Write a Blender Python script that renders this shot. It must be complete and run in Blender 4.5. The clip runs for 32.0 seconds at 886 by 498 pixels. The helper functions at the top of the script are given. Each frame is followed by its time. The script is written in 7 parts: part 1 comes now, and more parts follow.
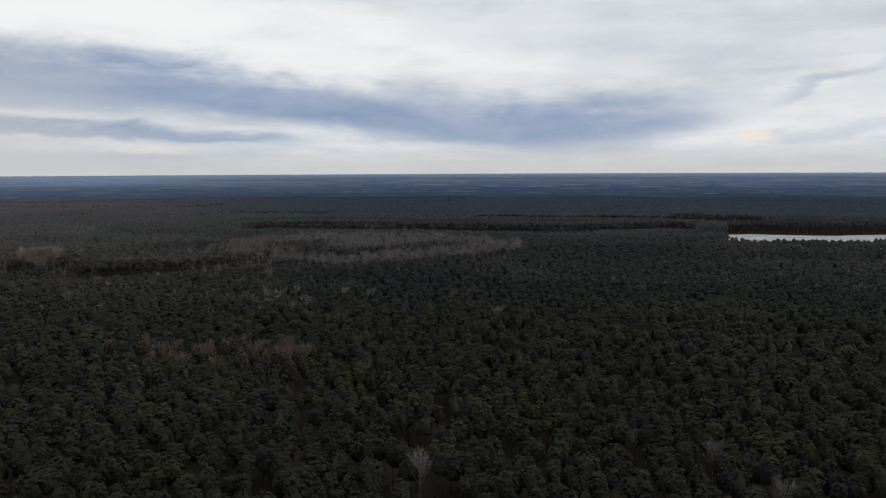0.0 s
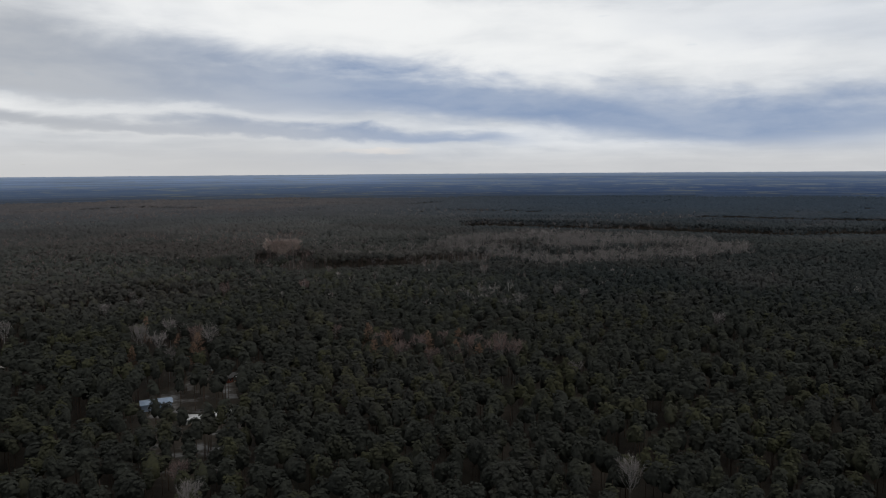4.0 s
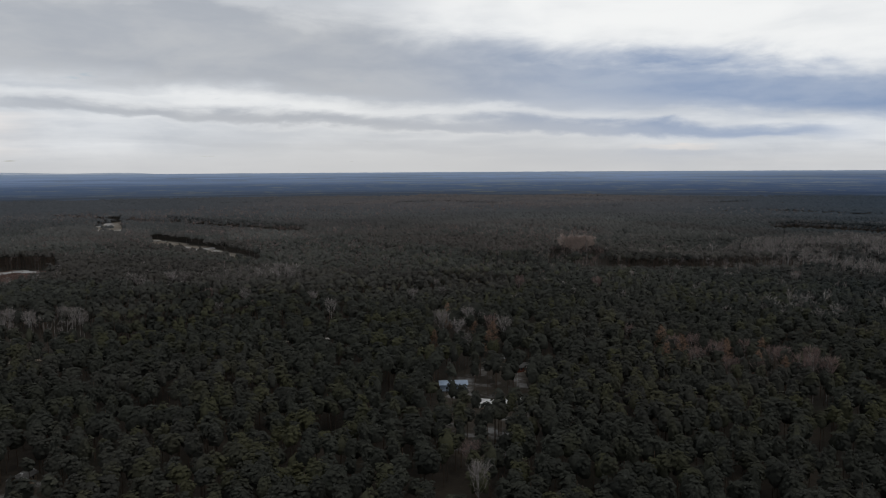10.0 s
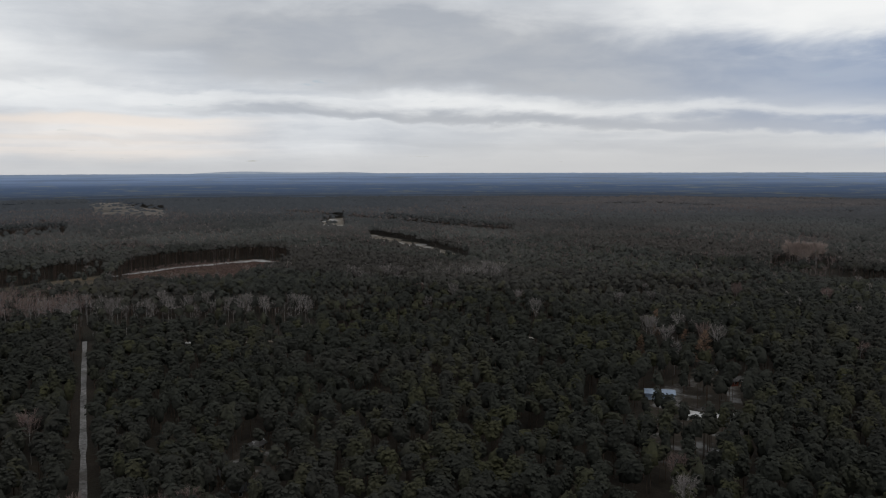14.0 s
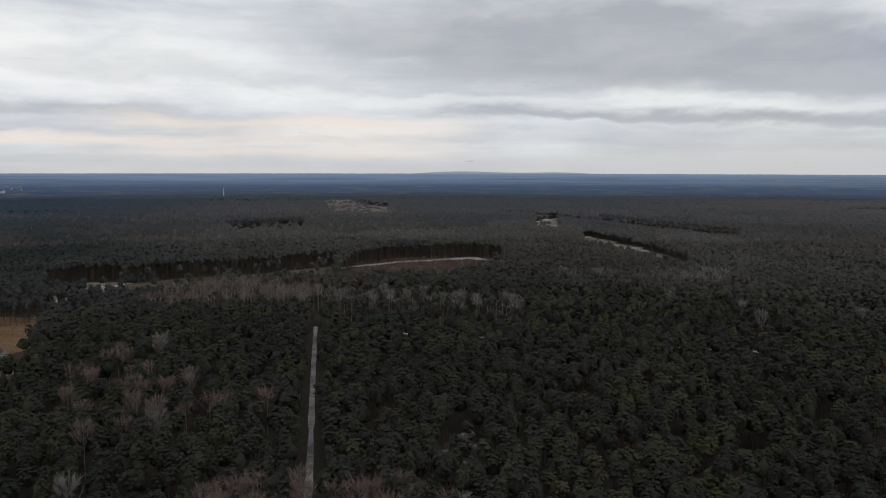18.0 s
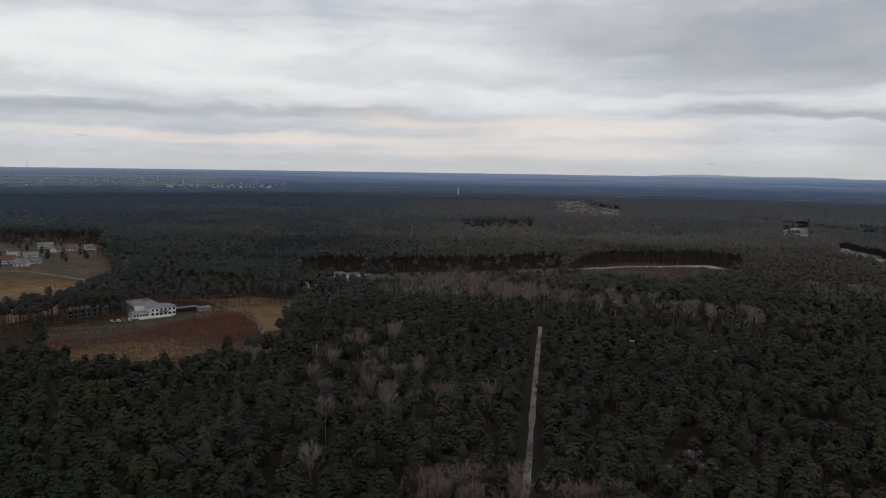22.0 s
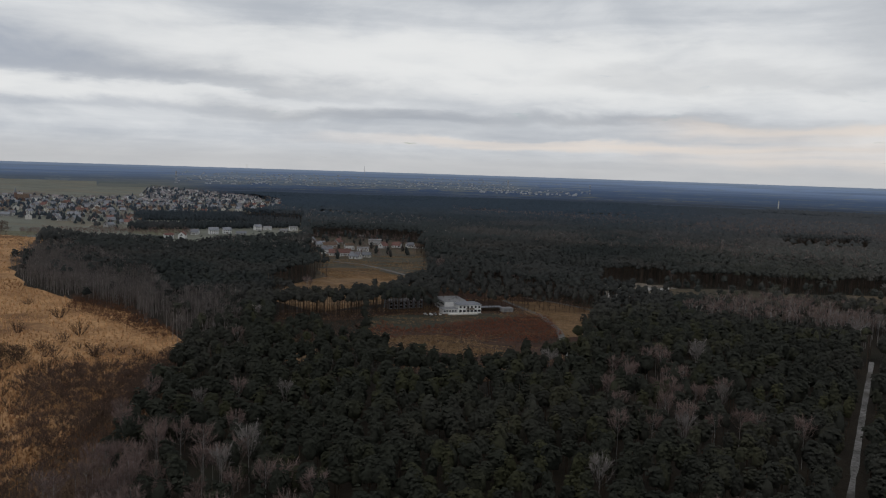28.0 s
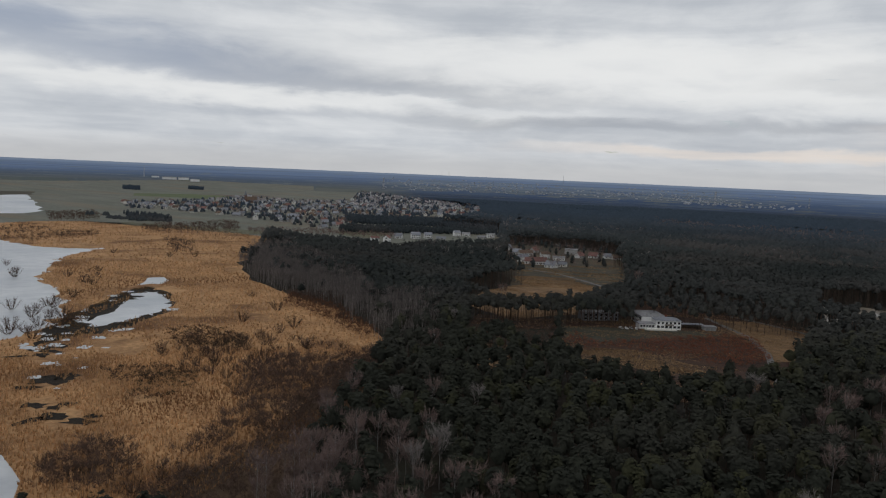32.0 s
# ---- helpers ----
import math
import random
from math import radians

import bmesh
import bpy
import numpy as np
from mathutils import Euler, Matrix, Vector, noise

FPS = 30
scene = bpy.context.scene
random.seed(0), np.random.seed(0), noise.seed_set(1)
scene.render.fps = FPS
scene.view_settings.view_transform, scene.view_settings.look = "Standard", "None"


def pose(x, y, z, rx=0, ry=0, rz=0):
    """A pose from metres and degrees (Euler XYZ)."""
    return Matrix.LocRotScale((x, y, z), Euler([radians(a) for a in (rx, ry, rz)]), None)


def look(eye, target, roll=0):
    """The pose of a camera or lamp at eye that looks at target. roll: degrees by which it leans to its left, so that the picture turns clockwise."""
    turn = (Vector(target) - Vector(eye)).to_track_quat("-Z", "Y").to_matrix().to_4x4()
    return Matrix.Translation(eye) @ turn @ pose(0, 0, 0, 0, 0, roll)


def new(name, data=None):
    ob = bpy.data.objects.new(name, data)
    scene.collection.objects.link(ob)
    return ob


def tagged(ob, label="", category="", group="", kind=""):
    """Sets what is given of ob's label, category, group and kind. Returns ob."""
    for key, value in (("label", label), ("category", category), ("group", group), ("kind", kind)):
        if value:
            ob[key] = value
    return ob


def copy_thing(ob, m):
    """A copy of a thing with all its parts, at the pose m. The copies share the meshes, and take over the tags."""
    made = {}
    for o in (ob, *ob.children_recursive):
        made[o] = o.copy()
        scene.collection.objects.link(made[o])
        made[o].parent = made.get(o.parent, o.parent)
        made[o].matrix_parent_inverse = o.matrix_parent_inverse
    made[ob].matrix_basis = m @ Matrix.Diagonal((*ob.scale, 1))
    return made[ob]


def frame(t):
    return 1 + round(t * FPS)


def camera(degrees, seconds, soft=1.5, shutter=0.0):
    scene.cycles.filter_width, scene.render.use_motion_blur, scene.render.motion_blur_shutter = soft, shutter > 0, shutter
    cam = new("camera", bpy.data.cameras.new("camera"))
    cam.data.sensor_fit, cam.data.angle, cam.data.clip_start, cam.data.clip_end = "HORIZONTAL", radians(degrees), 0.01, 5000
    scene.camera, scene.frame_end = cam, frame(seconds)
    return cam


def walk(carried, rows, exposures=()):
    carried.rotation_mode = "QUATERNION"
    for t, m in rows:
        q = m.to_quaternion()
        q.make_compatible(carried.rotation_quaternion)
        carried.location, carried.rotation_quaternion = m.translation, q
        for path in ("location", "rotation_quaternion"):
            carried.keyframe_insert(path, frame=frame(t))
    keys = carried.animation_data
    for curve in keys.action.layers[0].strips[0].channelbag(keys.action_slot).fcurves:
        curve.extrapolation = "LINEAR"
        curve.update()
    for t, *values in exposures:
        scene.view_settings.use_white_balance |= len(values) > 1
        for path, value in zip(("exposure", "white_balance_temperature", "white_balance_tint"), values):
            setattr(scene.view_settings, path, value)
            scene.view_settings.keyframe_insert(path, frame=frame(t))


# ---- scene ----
# ---- the drone hovers at 100 m and turns to its left ----
HOVER = 100.0
TURNS = [
    (0, -0.00, -5.90, -0.26), (0.5, 2.08, -5.92, -0.12), (1, 4.14, -5.90, -0.20), (1.5, 6.14, -5.90, -0.29),
    (2, 8.16, -5.94, -0.36), (2.5, 10.07, -5.92, -0.35), (3, 12.08, -5.92, -0.36), (3.5, 14.05, -5.92, -0.38),
    (5.5, 21.73, -5.89, -0.44), (6, 23.62, -5.91, -0.43), (6.5, 25.40, -5.92, -0.44), (7, 27.17, -5.96, -0.39),
    (7.5, 28.95, -6.00, -0.41), (8, 30.72, -6.00, -0.43), (8.5, 32.50, -5.99, -0.45), (9, 34.28, -6.03, -0.37),
    (9.5, 36.08, -6.02, -0.36), (10, 37.83, -6.03, -0.34), (10.5, 39.62, -6.01, -0.28), (11, 41.44, -6.00, -0.23),
    (11.5, 43.40, -6.01, -0.18), (12, 45.37, -5.99, -0.19), (12.5, 47.35, -5.99, -0.18), (13, 49.34, -5.98, -0.16),
    (13.5, 51.30, -5.98, -0.17), (14, 53.27, -5.96, -0.17), (14.5, 55.22, -5.94, -0.11), (16.5, 63.03, -5.92, 0.01),
    (17, 65.10, -5.92, 0.06), (17.5, 67.14, -5.93, 0.07), (18, 69.19, -5.92, 0.10), (18.5, 71.25, -5.91, 0.20),
    (19, 73.28, -5.91, 0.31), (19.5, 75.33, -5.98, 0.42), (20, 77.43, -6.02, 0.54), (20.5, 79.56, -6.01, 0.66),
    (21, 81.74, -5.99, 0.70), (21.5, 83.98, -5.98, 0.78), (22, 86.23, -5.97, 0.87), (22.5, 88.25, -5.99, 1.09),
    (23, 90.10, -5.96, 1.14), (23.5, 92.01, -5.95, 1.31), (24, 93.89, -5.96, 1.42), (24.5, 95.76, -5.94, 1.53),
    (25, 97.60, -5.94, 1.61), (25.5, 99.46, -5.91, 1.62), (27.5, 106.84, -5.88, 1.81), (28, 108.69, -5.87, 1.82),
    (28.5, 110.55, -5.86, 1.91), (29, 112.36, -5.87, 1.96), (29.5, 114.20, -5.86, 1.95), (30, 116.04, -5.84, 2.10),
    (30.5, 117.88, -5.85, 2.18), (31, 119.72, -5.83, 2.19), (31.5, 121.54, -5.82, 2.33), (32, 123.37, -5.78, 2.48),
]
DARK_CLOUDS = [(21.1, 6.28, 14.0, 1.61, 0.125, 0.9), (5.5, 4.4, 14.0, 1.61, 0.105, 1.0), (-9.0, 3.9, 10.2, 1.44, -0.045, 0.85), (24.8, 2.98, 9.3, 0.42, 0.065, 0.8), (27.3, 0.72, 6.8, 0.68, 0.005, 0.5), (-10.9, 9.59, 12.7, 1.91, 0.105, 0.22), (-27.2, 5.61, 3.4, 0.34, -0.245, 0.4), (-27.0, 2.33, 4.2, 0.42, -0.095, 0.3), (44.7, 7.46, 17.8, 1.95, 0.108, 0.65), (43.0, 3.5, 25.4, 0.51, 0.038, 0.8), (39.3, 1.55, 21.2, 0.3, 0.028, 0.35), (49.8, 8.46, 12.7, 2.12, 0.008, 0.4), (20.8, 5.99, 11.0, 0.93, 0.108, 0.6)]
DARK_CLOUDS_WEST = [(57.0, 9.8, 15.0, 3.6, 0.04, 0.85), (57.9, 9.28, 21.2, 2.54, 0.063, 0.55), (27.0, 5.63, 12.7, 1.19, 0.053, 0.55), (44.5, 3.34, 25.4, 0.34, 0.033, 0.55), (90.9, 3.89, 16.1, 0.51, 0.025, 0.42), (78.9, 2.08, 12.7, 0.25, -0.005, 0.35), (54.8, 8.65, 17.8, 2.54, 0.095, 0.35), (66.4, 9.39, 12.7, 2.12, 0.08, 0.35), (102.0, 2.93, 19.1, 0.51, 0.01, 0.3), (116.8, 3.92, 8.5, 0.38, 0.03, 0.35), (135.4, 6.61, 12.7, 1.1, 0.018, 0.4), (106.2, 3.8, 21.2, 0.42, -0.002, 0.25), (88.5, 6.87, 12.7, 0.85, 0.018, 0.3), (146.8, 8.2, 14.0, 1.53, 0.057, 0.7), (131.5, 5.96, 16.9, 0.68, 0.017, 0.4), (118.9, 3.88, 21.2, 0.42, -0.003, 0.25)]
BRIGHT_CLOUDS = [(26.0, 11.6, 12.0, 2.4, 0.0, 0.8), (1.3, 9.43, 21.2, 2.54, 0.005, 0.7), (-23.5, 3.74, 9.3, 2.33, 0.005, 0.45), (44.8, 4.62, 14.8, 0.51, 0.058, 0.6), (29.1, 2.64, 25.4, 0.3, 0.028, 0.55), (16.7, 9.68, 23.3, 2.33, 0.058, 0.75), (61.0, 4.78, 25.4, 0.51, 0.033, 0.55), (38.5, 10.49, 23.3, 1.19, 0.003, 0.5), (94.5, 6.82, 14.8, 2.33, 0.025, 0.7), (104.0, 7.29, 17.8, 1.91, 0.01, 0.6), (112.6, 7.73, 23.3, 1.91, -0.002, 0.7), (130.2, 4.61, 14.8, 0.59, 0.018, 0.6), (145.0, 5.4, 12.7, 0.85, 0.037, 0.8), (115.1, 8.23, 19.1, 1.91, 0.007, 0.5), (75.2, 3.22, 6.4, 1.69, 0.053, 0.5)]
WARM_CLOUDS = [(80.2, 3.09, 12.7, 0.59, 0.015, 0.7), (78.9, 1.46, 11.9, 0.76, -0.005, 0.7), (101.2, 1.98, 14.0, 0.38, 0.01, 0.7), (90.1, 2.15, 14.8, 0.34, -0.002, 0.5), (21.2, 1.54, 1.7, 0.21, 0.006, 0.8), (-22.5, 1.98, 1.7, 0.34, -0.095, 0.9)]
cam = camera(60.13, 32.0, soft=1.15)
walk(cam, [(t, pose(0, 0, HOVER, 90 + tilt, 0, yaw) @ pose(0, 0, 0, 0, 0, lean)) for t, yaw, tilt, lean in TURNS],
     [(0, 0.0), (18, 0.0), (25, -0.18), (32, -0.18)])

# ---- overcast winter sky ----
SUN_AZ, SUN_EL = 85.0, 70.0          # degrees to the right of north, and above the horizon
world = bpy.data.worlds.new("sky")
scene.world = world
world.use_nodes = True
wt = world.node_tree
wt.nodes.clear()


class Graph:
    """Short hand for building node trees."""

    def __init__(self, tree):
        self.t = tree

    def n(self, kind, **values):
        node = self.t.nodes.new(kind)
        for k, v in values.items():
            setattr(node, k, v)
        return node

    def put(self, node, i, v):
        if hasattr(v, "is_output"):
            self.t.links.new(v, node.inputs[i])
        elif v is not None:
            node.inputs[i].default_value = v

    def m(self, op, a, b=None, c=None):
        node = self.n("ShaderNodeMath", operation=op)
        for i, v in enumerate((a, b, c)):
            self.put(node, i, v)
        return node.outputs[0]

    def add(self, *vs):
        out = vs[0]
        for v in vs[1:]:
            out = self.m("ADD", out, v)
        return out

    def mul(self, *vs):
        out = vs[0]
        for v in vs[1:]:
            out = self.m("MULTIPLY", out, v)
        return out

    def span(self, v, a, b, lo=0.0, hi=1.0, smooth=True):
        node = self.n("ShaderNodeMapRange")
        node.interpolation_type = "SMOOTHSTEP" if smooth else "LINEAR"
        for i, x in enumerate((v, a, b, lo, hi)):
            self.put(node, i, x)
        return node.outputs[0]

    def vec(self, x, y, z):
        node = self.n("ShaderNodeCombineXYZ")
        for i, v in enumerate((x, y, z)):
            self.put(node, i, v)
        return node.outputs[0]

    def noise(self, vector, scale, detail=4.0, rough=0.55, distort=0.0):
        node = self.n("ShaderNodeTexNoise")
        self.put(node, "Vector", vector)
        for k, v in (("Scale", scale), ("Detail", detail), ("Roughness", rough), ("Distortion", distort)):
            node.inputs[k].default_value = v
        return node.outputs[0]

    def mix(self, fac, a, b, blend="MIX"):
        node = self.n("ShaderNodeMix", data_type="RGBA", blend_type=blend)
        self.put(node, 0, fac)
        for i, v in ((6, a), (7, b)):
            self.put(node, i, (*v, 1) if isinstance(v, tuple) and len(v) == 3 else v)
        return node.outputs[2]

    def bell(self, v, centre, width):
        d = self.m("DIVIDE", self.m("SUBTRACT", v, centre), width)
        return self.m("EXPONENT", self.m("MULTIPLY", self.m("MULTIPLY", d, d), -1.0))


def make_sky():
    g = Graph(wt)
    where = g.n("ShaderNodeTexCoord").outputs["Generated"]
    sep = g.n("ShaderNodeSeparateXYZ")
    wt.links.new(where, sep.inputs[0])
    x, y, z = sep.outputs
    az = g.mul(g.m("ARCTAN2", g.m("MULTIPLY", x, -1.0), y), 57.29578)
    el = g.mul(g.m("ARCSINE", z), 57.29578)
    nishita = g.n("ShaderNodeTexSky", sky_type="NISHITA", sun_disc=False, sun_elevation=radians(SUN_EL), sun_rotation=radians(SUN_AZ))
    # cloud streaks, flattened towards the horizon, with curled edges
    lift = g.m("DIVIDE", 1.0, g.m("ADD", g.m("MAXIMUM", z, 0.0), 0.09))
    flat = g.vec(g.mul(x, lift), g.mul(y, lift), 0.0)
    broad = g.noise(flat, 0.55, 5.0, 0.5, 0.5)
    fine = g.noise(flat, 1.9, 5.0, 0.52, 0.3)
    curl = g.noise(g.vec(g.mul(az, 0.13), g.mul(el, 0.42), 3.0), 1.0, 6.0, 0.56, 0.25)
    wav = g.noise(g.vec(g.mul(az, 0.05), g.mul(el, 0.10), 11.0), 1.0, 3.0, 0.5)
    az2 = g.add(az, g.mul(g.m("SUBTRACT", wav, 0.5), 22.0))
    el2 = g.add(el, g.mul(g.m("SUBTRACT", curl, 0.5), g.add(g.mul(el, 0.36), 1.5)), g.mul(g.m("SUBTRACT", wav, 0.5), 1.2))
    lines = g.noise(g.vec(g.mul(az, 0.03), g.add(g.mul(el, 0.75), g.mul(wav, 1.6)), 7.0), 1.0, 6.0, 0.55, 0.2)

    def body(c_az, c_el, wide, high, slope, strength, based=False):
        d_az = g.m("SUBTRACT", az2, c_az)
        u = g.m("DIVIDE", d_az, wide)
        v = g.m("DIVIDE", g.m("SUBTRACT", g.add(el2, g.mul(d_az, -slope)), c_el), high)
        q = g.add(g.m("POWER", g.m("ABSOLUTE", u), 4.0), g.m("POWER", g.m("ABSOLUTE", v), 4.0))
        q = g.mul(g.m("EXPONENT", g.m("MULTIPLY", q, -0.75)), strength)
        return g.mul(q, g.span(v, 0.95, -0.35, 0.55, 1.0)) if based else q

    def bodies(rows, based=False):
        clear = 1.0
        for row in rows:
            clear = g.mul(clear, g.m("SUBTRACT", 1.0, body(*row, based)))
        return g.m("SUBTRACT", 1.0, clear)

    puff = g.noise(g.vec(g.mul(az, 0.11), g.mul(el, 0.34), 21.0), 1.0, 7.0, 0.6, 0.35)
    whiteness = g.add(g.mul(g.span(broad, 0.36, 0.66), 0.16), g.mul(g.span(puff, 0.36, 0.66), 0.30), g.mul(g.span(fine, 0.32, 0.7), 0.10), g.mul(g.span(lines, 0.36, 0.66), 0.22), 0.16)
    cloud = g.mix(whiteness, (4.5, 4.9, 5.5), (8.4, 8.6, 8.8))
    cloud = g.mix(g.mul(bodies(BRIGHT_CLOUDS), g.span(fine, 0.2, 0.6, 0.6, 1.0)), cloud, (9.0, 9.1, 9.1))
    dark = bodies(DARK_CLOUDS + DARK_CLOUDS_WEST, True)
    shade = g.mix(g.span(curl, 0.3, 0.7), (2.3, 3.15, 4.8), (3.5, 4.2, 5.5))
    shade = g.mix(g.mul(g.span(az, 17.0, 48.0), g.span(az, 150.0, 120.0, 0.45, 1.0)), shade, g.mix(g.span(curl, 0.3, 0.7), (3.9, 4.2, 4.7), (4.8, 5.0, 5.3)))
    cloud = g.mix(g.m("MINIMUM", g.mul(dark, 1.08), 0.95), cloud, shade)
    low = g.span(el, 2.2, 0.1)
    cloud = g.mix(g.mul(low, 0.7), cloud, (5.6, 5.6, 5.65))
    grey_rim = g.mul(g.span(el, 6.0, 0.8), g.mul(g.span(az, 14.0, 32.0), g.span(az, 68.0, 44.0)))
    cloud = g.mix(g.mul(grey_rim, 0.6), cloud, (5.9, 5.9, 5.9))
    cloud = g.mix(g.mul(bodies(WARM_CLOUDS), g.span(lines, 0.30, 0.6, 0.3, 1.0)), cloud, (8.8, 7.8, 6.95))
    # unseen sky above the view, dimmed to keep the land dark
    cloud = g.mix(g.span(el, 13.0, 34.0), cloud, g.mix(broad, (0.9, 1.05, 1.25), (2.0, 2.2, 2.5)))
    cover = g.span(fine, 0.82, 0.68)
    colour = g.mix(cover, nishita.outputs[0], cloud)
    below = g.span(el, -0.8, -0.3)
    colour = g.mix(below, (0.25, 0.27, 0.25), colour)
    back = g.n("ShaderNodeBackground")
    wt.links.new(colour, back.inputs[0])
    back.inputs[1].default_value = 0.1
    wt.links.new(back.outputs[0], g.n("ShaderNodeOutputWorld").inputs[0])


make_sky()
sun = new("sun", bpy.data.lights.new("sun", "SUN"))
sun.data.energy, sun.data.angle, sun.data.color = 1.0, radians(60), (1.0, 0.98, 0.95)
sun.matrix_world = look((0, 0, 300), Vector((0, 0, 300)) - Vector((math.sin(radians(SUN_AZ)) * math.cos(radians(SUN_EL)), math.cos(radians(SUN_AZ)) * math.cos(radians(SUN_EL)), math.sin(radians(SUN_EL)))))

# ---- the plan, in metres from the point below the drone ----
REEDS = [(-79, -200), (-117, -167), (-141, -180), (-174, -182), (-207, -189), (-261, -209), (-345, -261), (-379, -305), (-406, -353), (-425, -419), (-455, -499), (-524, -593), (-631, -679), (-744, -776), (-750, -871), (-749, -959), (-695, -1007), (-677, -1108), (-613, -1135), (-478, -1108), (-160, -468)]
LAKE = [(-238, -1037), (-452, -911), (-446, -827), (-463, -789), (-495, -775), (-417, -722), (-367, -660), (-325, -599), (-314, -552), (-294, -510), (-270, -469), (-239, -431), (-218, -418), (-206, -416), (-151, -410), (-98, -437)]
LAKE_FAR = [(-513, -1869), (-922, -1854), (-1012, -1904), (-841, -1553), (-744, -1347), (-679, -1292), (-597, -1305), (-360, -1316)]
ICE_NEAR = [(-93, -298), (-126, -255), (-122, -240), (-119, -230), (-110, -217), (-96, -196), (-71, -228)]
LAGOON = [(-260, -429), (-278, -441), (-298, -453), (-324, -477), (-342, -500), (-360, -494), (-341, -455), (-326, -436), (-306, -425), (-286, -418), (-266, -413), (-257, -418)]
POND = [(-368, -531), (-381, -540), (-398, -559), (-410, -554), (-401, -535), (-385, -524)]
MARSH = [(-211, -391), (-230, -422), (-263, -455), (-285, -466), (-327, -500), (-355, -517), (-369, -519), (-362, -482), (-324, -429), (-299, -415), (-261, -400), (-244, -400), (-225, -395)]
DARK_WATER_A = [(-209, -400), (-224, -404), (-223, -386), (-212, -362), (-196, -349), (-193, -366)]
DARK_WATER_B = [(-179, -333), (-194, -341), (-204, -335), (-195, -321), (-177, -312), (-171, -318)]
DARK_WATER_C = [(-160, -304), (-172, -307), (-166, -289), (-167, -267), (-160, -262), (-149, -265), (-149, -278)]
DARK_WATER_D = [(-327, -497), (-356, -505), (-340, -485), (-310, -465)]
OPEN_LAND = [(-318, -1165), (-529, -1064), (-677, -1108), (-749, -959), (-739, -779), (-723, -685), (-744, -613), (-725, -545), (-813, -548), (-870, -489), (-1193, -665), (-1200, -798), (-1560, -923), (-1852, -1101), (-2129, -1489), (-2393, -1922), (-2251, -2093), (-2543, -2366), (-2240, -2872), (-1585, -2777), (-816, -2967)]
HAMLET = [(-648, -356), (-700, -375), (-740, -332), (-823, -308), (-968, -360), (-995, -415), (-988, -481), (-956, -519)]
CLEARING = [(-448, -205), (-407, -183), (-360, -157), (-343, -139), (-338, -114), (-346, -93), (-376, -76), (-404, -66), (-458, -64), (-530, -64), (-554, -67), (-579, -72), (-595, -103), (-601, -132), (-625, -176), (-613, -208), (-533, -184), (-491, -193), (-468, -209)]
STRIP = [(-505, -309), (-488, -293), (-462, -246), (-501, -231), (-521, -217), (-634, -234), (-662, -270), (-689, -303), (-685, -341), (-666, -356), (-623, -321), (-561, -326)]
STAND_GAP = [(-335, -196), (-342, -180), (-392, -208), (-386, -224)]
FIELD_F = [(-654, 148), (-648, 203), (-621, 231), (-718, 341), (-773, 364), (-813, 340), (-807, 293), (-806, 253), (-782, 201)]
SNOW_O = [(-627, -77), (-620, -50), (-633, -22), (-735, -25), (-738, -64), (-711, -85)]
FAR_K = [(-2495, 522), (-2529, 631), (-2221, 580), (-1943, 585), (-1512, 455), (-1543, 409), (-1646, 359)]
SNOW_G = [(-1295, 678), (-1379, 741), (-1421, 802), (-1080, 612), (-1030, 563), (-1034, 546)]
STRIP_S = [(-1259, 111), (-1283, 164), (-1305, 241), (-1188, 221), (-1154, 182), (-1172, 150), (-1133, 101)]
SNOW_J = [(-1014, 612), (-950, 610), (-818, 582), (-737, 558), (-669, 537), (-580, 465), (-681, 484), (-781, 510), (-838, 506)]
SNOW_START = [(429, 1158), (472, 1166), (538, 1142), (583, 1130), (665, 1145), (773, 1139), (624, 918), (536, 923), (474, 918), (422, 925), (348, 929)]
CAMP = [(-174, 219), (-215, 275), (-223, 320), (-204, 332), (-188, 323), (-182, 297), (-140, 239), (-133, 217), (-140, 203), (-156, 206)]
YARD = [(-183, 64), (-248, 91), (-260, 104), (-266, 118), (-248, 113), (-244, 107), (-191, 87), (-176, 74)]
ROAD = [(-479, 95), (-455, 90), (-399, 78), (-328, 63), (-260, 49), (-223, 41), (-184, 32), (-126, 21), (-50, 5)]
STRIP_F = [(-716, -25), (-738, 25), (-745, 95), (-779, 176), (-647, 146), (-621, 79), (-610, 21), (-610, -21)]
STAND = [(-430, -259), (-446, -221), (-477, -194), (-507, -174), (-534, -182), (-509, -207), (-478, -237), (-463, -273)]
RIDE_A = [(-463, 108), (-425, 163), (-369, 253), (-332, 303), (-317, 324)]
RIDE_B = [(-568, 65), (-546, 108), (-511, 153), (-462, 231), (-389, 358), (-347, 449), (-308, 530)]
TOWN = [(-907, -1356), (-962, -1289), (-972, -1137), (-933, -922), (-862, -775), (-1023, -858), (-1185, -1008), (-1223, -927), (-1384, -929), (-1602, -945), (-1935, -1123), (-2112, -1332), (-2419, -1729), (-2354, -1962), (-1721, -1465), (-1542, -1525), (-1571, -1746), (-1242, -1546), (-1037, -1550)]
PALE_STAND = [(-285, 794), (-228, 1011), (-64, 1029), (95, 937), (90, 835), (9, 756), (-95, 692), (-190, 764)]
MIXED_A = [(-140, 488), (-124, 545), (-89, 532), (-74, 486), (-117, 467)]
LARCHES = [(-143, 341), (-151, 382), (-66, 376), (-61, 345), (-99, 326)]
MIXED_B = [(-242, 304), (-311, 386), (-268, 373), (-235, 359), (-198, 302)]
MIXED_C = [(-545, 370), (-505, 441), (-464, 409), (-497, 361)]
